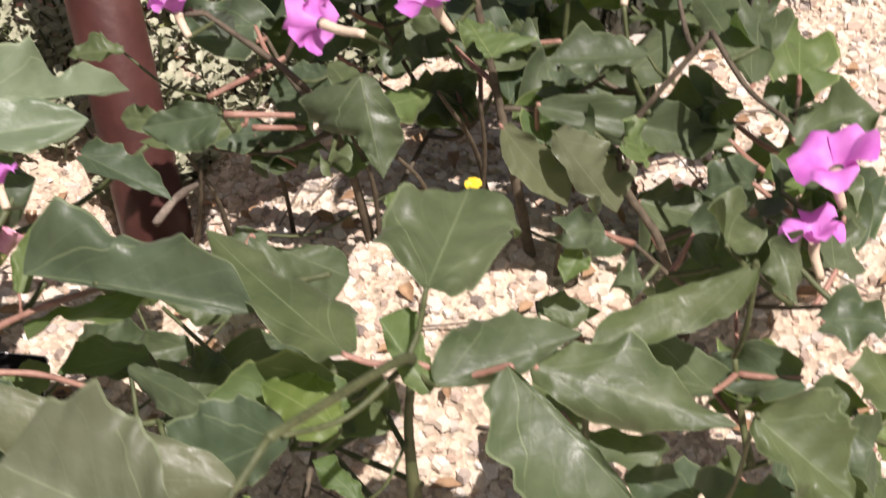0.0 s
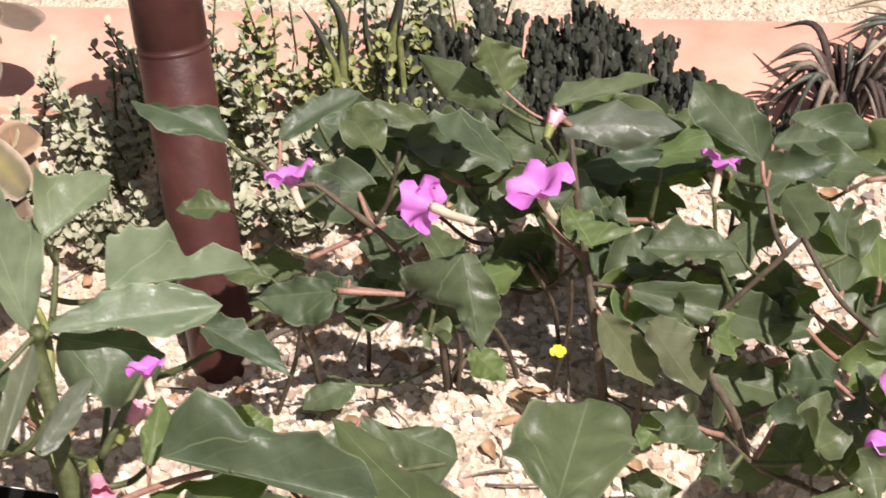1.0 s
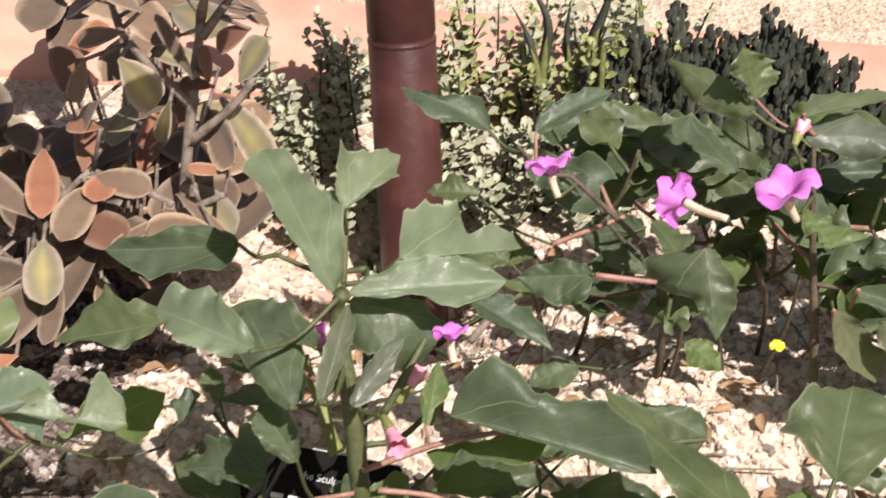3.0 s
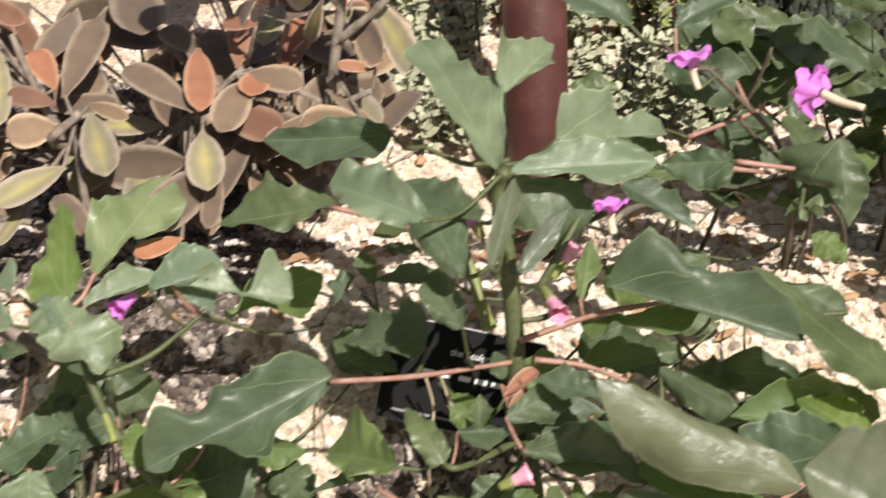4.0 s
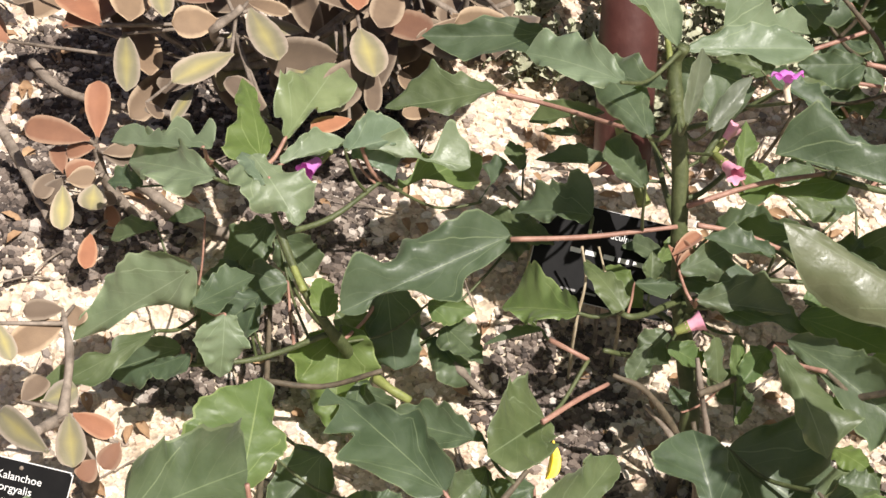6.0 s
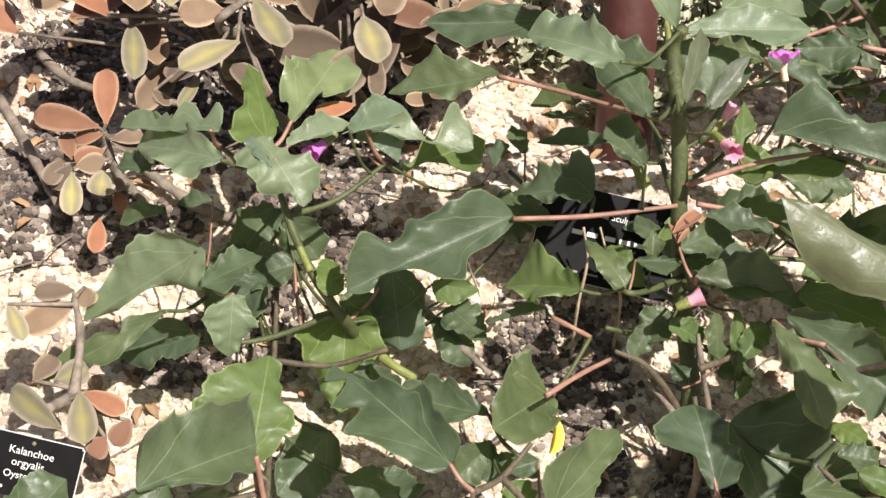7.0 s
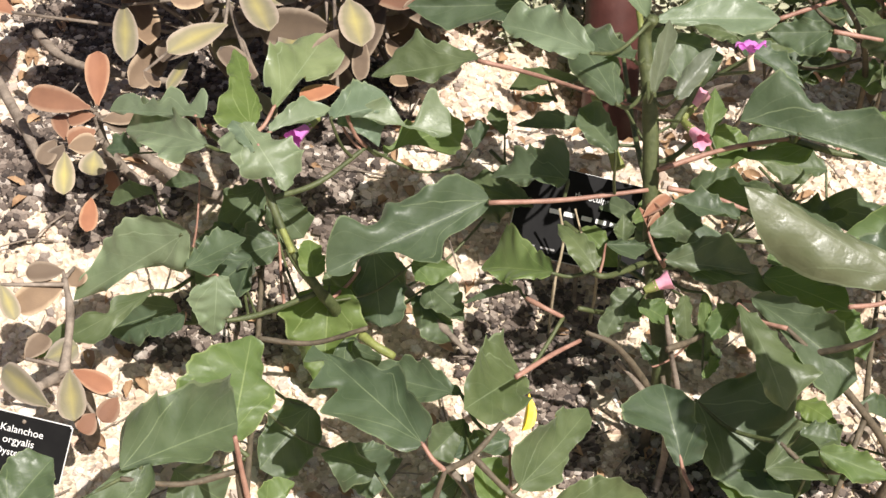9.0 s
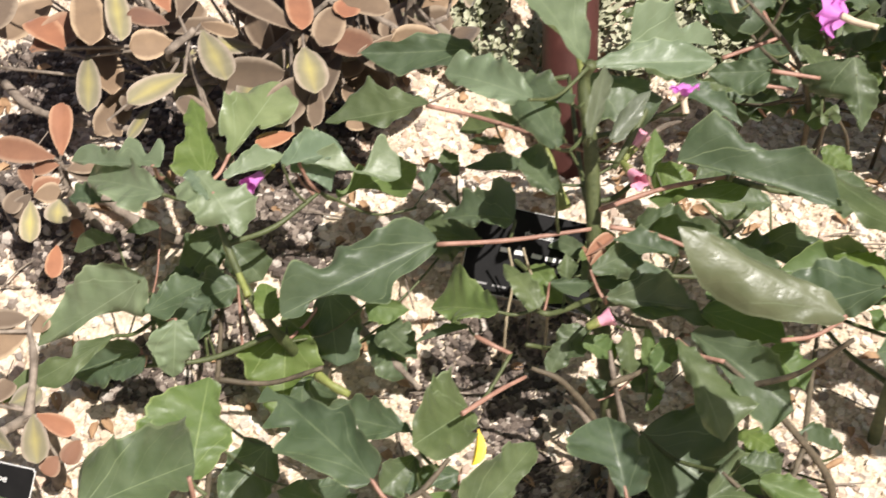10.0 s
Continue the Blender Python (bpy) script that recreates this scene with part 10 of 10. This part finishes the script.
for k, (x, y, h_, s_, c_) in enumerate(((0.50, 2.02, 0.13, 0.07, 17), (0.60, 2.06, 0.13, 0.07, 17), (0.69, 2.02, 0.12, 0.07, 15), (0.57, 1.95, 0.12, 0.07, 14),
                                        (0.78, 1.96, 0.085, 0.06, 12), (0.86, 1.90, 0.07, 0.05, 9), (0.67, 1.92, 0.11, 0.07, 12), (0.46, 1.93, 0.13, 0.06, 10))):
    dark_clump((x, y), h_, s_, c_, 70 + k)


def sword(V, F, points, width, thick=0.0025):
    """Adds a tapering, keeled blade along the points to a growing mesh."""
    line = smooth_line(points, 6)
    k = len(V)
    for i, p in enumerate(line):
        u = i / (len(line) - 1)
        along = (line[min(i + 1, len(line) - 1)] - line[max(i - 1, 0)]).normalized()
        s = along.cross(Vector((0, -0.6, 0.8))).normalized()
        n_ = s.cross(along)
        w = width / 2 * (1 - u ** 2.2) * (0.75 + 0.5 * math.sin(min(u * 2.2, 1.57)))
        V += [p - s * w, p - n_ * thick, p + s * w, p + n_ * thick * 0.3]
    for i in range(len(line) - 1):
        q = k + 4 * i
        for j in range(4):
            F.append((q + j, q + (j + 1) % 4, q + 4 + (j + 1) % 4, q + 4 + j))


def rosette(name, place, count, length, width, droop, material, label, category, seed, wide=1.0):
    rng = random.Random(seed)
    e = thing(name, place, label, category)
    for _ in range(count):
        a = rng.uniform(0, 6.28)
        out_, ln = Vector((math.cos(a), math.sin(a), 0)), length * rng.uniform(0.6, 1.1)
        foot = out_ * rng.uniform(0.0, 0.02) * wide
        mid = foot + out_ * ln * 0.35 * wide + Vector((0, 0, ln * 0.62))
        end = foot + out_ * ln * (0.55 + droop * rng.uniform(0.2, 0.5)) * wide + Vector((0, 0, ln * (0.95 - droop * rng.uniform(0.5, 1.3))))
        end.z = max(end.z, 0.004)
        V, F = [], []
        sword(V, F, [foot, mid, end], width * rng.uniform(0.7, 1.2))
        put("blade", mesh_of("blade", V, F, rng.choice(material)), e)


AGAVE_BLADES = [
    ((0.359, 2.030, -0.010), (0.365, 2.030, 0.075), (0.334, 2.030, 0.145), 0.020),
    ((0.421, 2.040, 0.020), (0.434, 2.040, 0.072), (0.454, 2.040, 0.146), 0.022),
    ((0.352, 2.020, 0.003), (0.340, 2.020, 0.058), (0.320, 2.020, 0.106), 0.014),
    ((0.433, 2.000, 0.054), (0.443, 2.000, 0.068), (0.455, 2.000, 0.071), 0.012),
    ((0.396, 2.060, -0.022), (0.392, 2.060, 0.033), (0.396, 2.060, 0.090), 0.014),
]
agave = thing("agave_seedling", AGAVE, "young agave with few upright dark and yellow-green blades", "agave")
for foot, mid, end, width in AGAVE_BLADES:
    foot, mid, end = (local(agave, p) for p in (foot, mid, end))
    V, F = [], []
    sword(V, F, [foot - Vector((0, 0, 0.08)), foot, mid, end], width * 0.75)
    blade_ = put("blade", mesh_of("blade", V, F, DARKLEAF), agave)
    V, F = [], []
    sword(V, F, [foot - Vector((0, 0.004, 0.08)), foot - Vector((0, 0.004, 0)), foot.lerp(mid, 0.8) - Vector((0, 0.004, 0))], width * 0.8)
    put("blade_base", mesh_of("blade_base", V, F, LIME), blade_)
rosette("withered_aloe", (DRYCLUMP[0] + 0.04, DRYCLUMP[1], DRYCLUMP[2]), 60, 0.17, 0.009, 0.9, (DARKSTRAW, BARK, DARKLEAF, DARKSTRAW), "withered aloe clump with curled straw and dark blades", "dry plant", 9, 0.75)
rosette("dry_tussock", (DRYCLUMP[0] + 0.16, DRYCLUMP[1] + 0.05, DRYCLUMP[2]), 50, 0.19, 0.009, 0.8, (STRAW, DARKLEAF, DARKSTRAW), "withered tussock of curled straw blades", "dry plant", 12, 0.8)


def mound(name, place, sx, sy, sz, label, category, seed):
    """A dark low root stock with stubs of stems."""
    rng = random.Random(seed)
    e = thing(name, place, label, category)
    verts, faces = [], []
    R, C = 10, 22
    for i in range(R):
        t_ = i / (R - 1) * 1.57
        for j in range(C):
            a = math.tau * j / C
            d = Vector((math.cos(a) * math.cos(t_), math.sin(a) * math.cos(t_), math.sin(t_)))
            q = 1 + 0.22 * noise.noise(d * 3 + Vector((seed, 0, 0)))
            verts.append((d.x * sx * q, d.y * sy * q, d.z * sz * q - 0.005))
    for i in range(R - 1):
        for j in range(C):
            faces.append((i * C + j, i * C + (j + 1) % C, (i + 1) * C + (j + 1) % C, (i + 1) * C + j))
    put("root_stock", mesh_of("root_stock", verts, faces, DARKSTRAW), e)
    for k in range(6):
        a = rng.uniform(0, 6.28)
        p0 = Vector((math.cos(a) * sx * 0.8, math.sin(a) * sy * 0.8, sz * 0.3))
        p1 = Vector((math.cos(a) * sx * rng.uniform(1.1, 1.5), math.sin(a) * sy * rng.uniform(1.1, 1.6), 0.004))
        v_, f_ = tube([p0, p0.lerp(p1, 0.5) + Vector((rng.uniform(-0.02, 0.02), 0.01, 0.01)), p1], 0.002, 0.0008, 5, 0.3, 3)
        put("twig", mesh_of("twig", v_, f_, DARKSTRAW), e)


mound("shrub_stump", (DARKBASE[0] + 0.03, DARKBASE[1] + 0.06, DARKBASE[2]), 0.10, 0.09, 0.07, "dark brown low shrub stump with twigs on far gravel", "stump", 3)

# ---------------------------------------------------------------- litter on the gravel
def litter(name, count, kind, material, seed, label, category):
    rng = random.Random(seed)
    V, F = [], []
    for _ in range(count):
        x, y = rng.uniform(-0.75, 1.0), rng.uniform(0.85, 2.0)
        if on_strip(x, y):
            continue
        a, z = rng.uniform(0, 6.28), lift(x, y) + 0.006
        d = Vector((math.cos(a), math.sin(a), rng.uniform(-0.08, 0.2)))
        p = Vector((x, y, z))
        if kind == "twig":
            v_, f_ = tube([p, p + d * 0.03 + Vector((0, 0, 0.003)), p + d * rng.uniform(0.04, 0.09) + Vector((rng.uniform(-0.01, 0.01),) * 3)], 0.0016, 0.0008, 5, 0.3, 2)
            k = len(V)
            V += v_
            F += [tuple(i + k for i in f) for f in f_]
        else:
            oval(V, F, p, p + d * rng.uniform(0.014, 0.034), rng.uniform(0.008, 0.016), rng, 0.5)
    ob = put(name, mesh_of(name, V, F, material))
    return tagged(ob, label, category, kind="stuff")


pebbles("dark_gravel", 22000, 0, 1, 0, 1, 0.0028, 0.0078, 31, on_strip, SHADE_MULCH)
stone = thing("white_stone", (WHITESTONE[0], WHITESTONE[1], WHITESTONE[2]), "bright white stone on the far gravel", "stone")
bm = bmesh.new()
bmesh.ops.create_icosphere(bm, subdivisions=2, radius=0.014)
for v in bm.verts:
    v.co *= 1 + 0.25 * noise.noise(v.co * 90)
    v.co.z *= 0.7
me = bpy.data.meshes.new("lump")
bm.to_mesh(me)
bm.free()
me.materials.append(WHITE)
put("lump", me, stone)
litter("dry_leaf_litter", 420, "leaf", DRY, 21, "small curled brown dry leaves scattered over the gravel", "leaf litter")
litter("twig_litter", 260, "twig", BARK, 22, "thin dry twigs scattered over the gravel", "twigs")
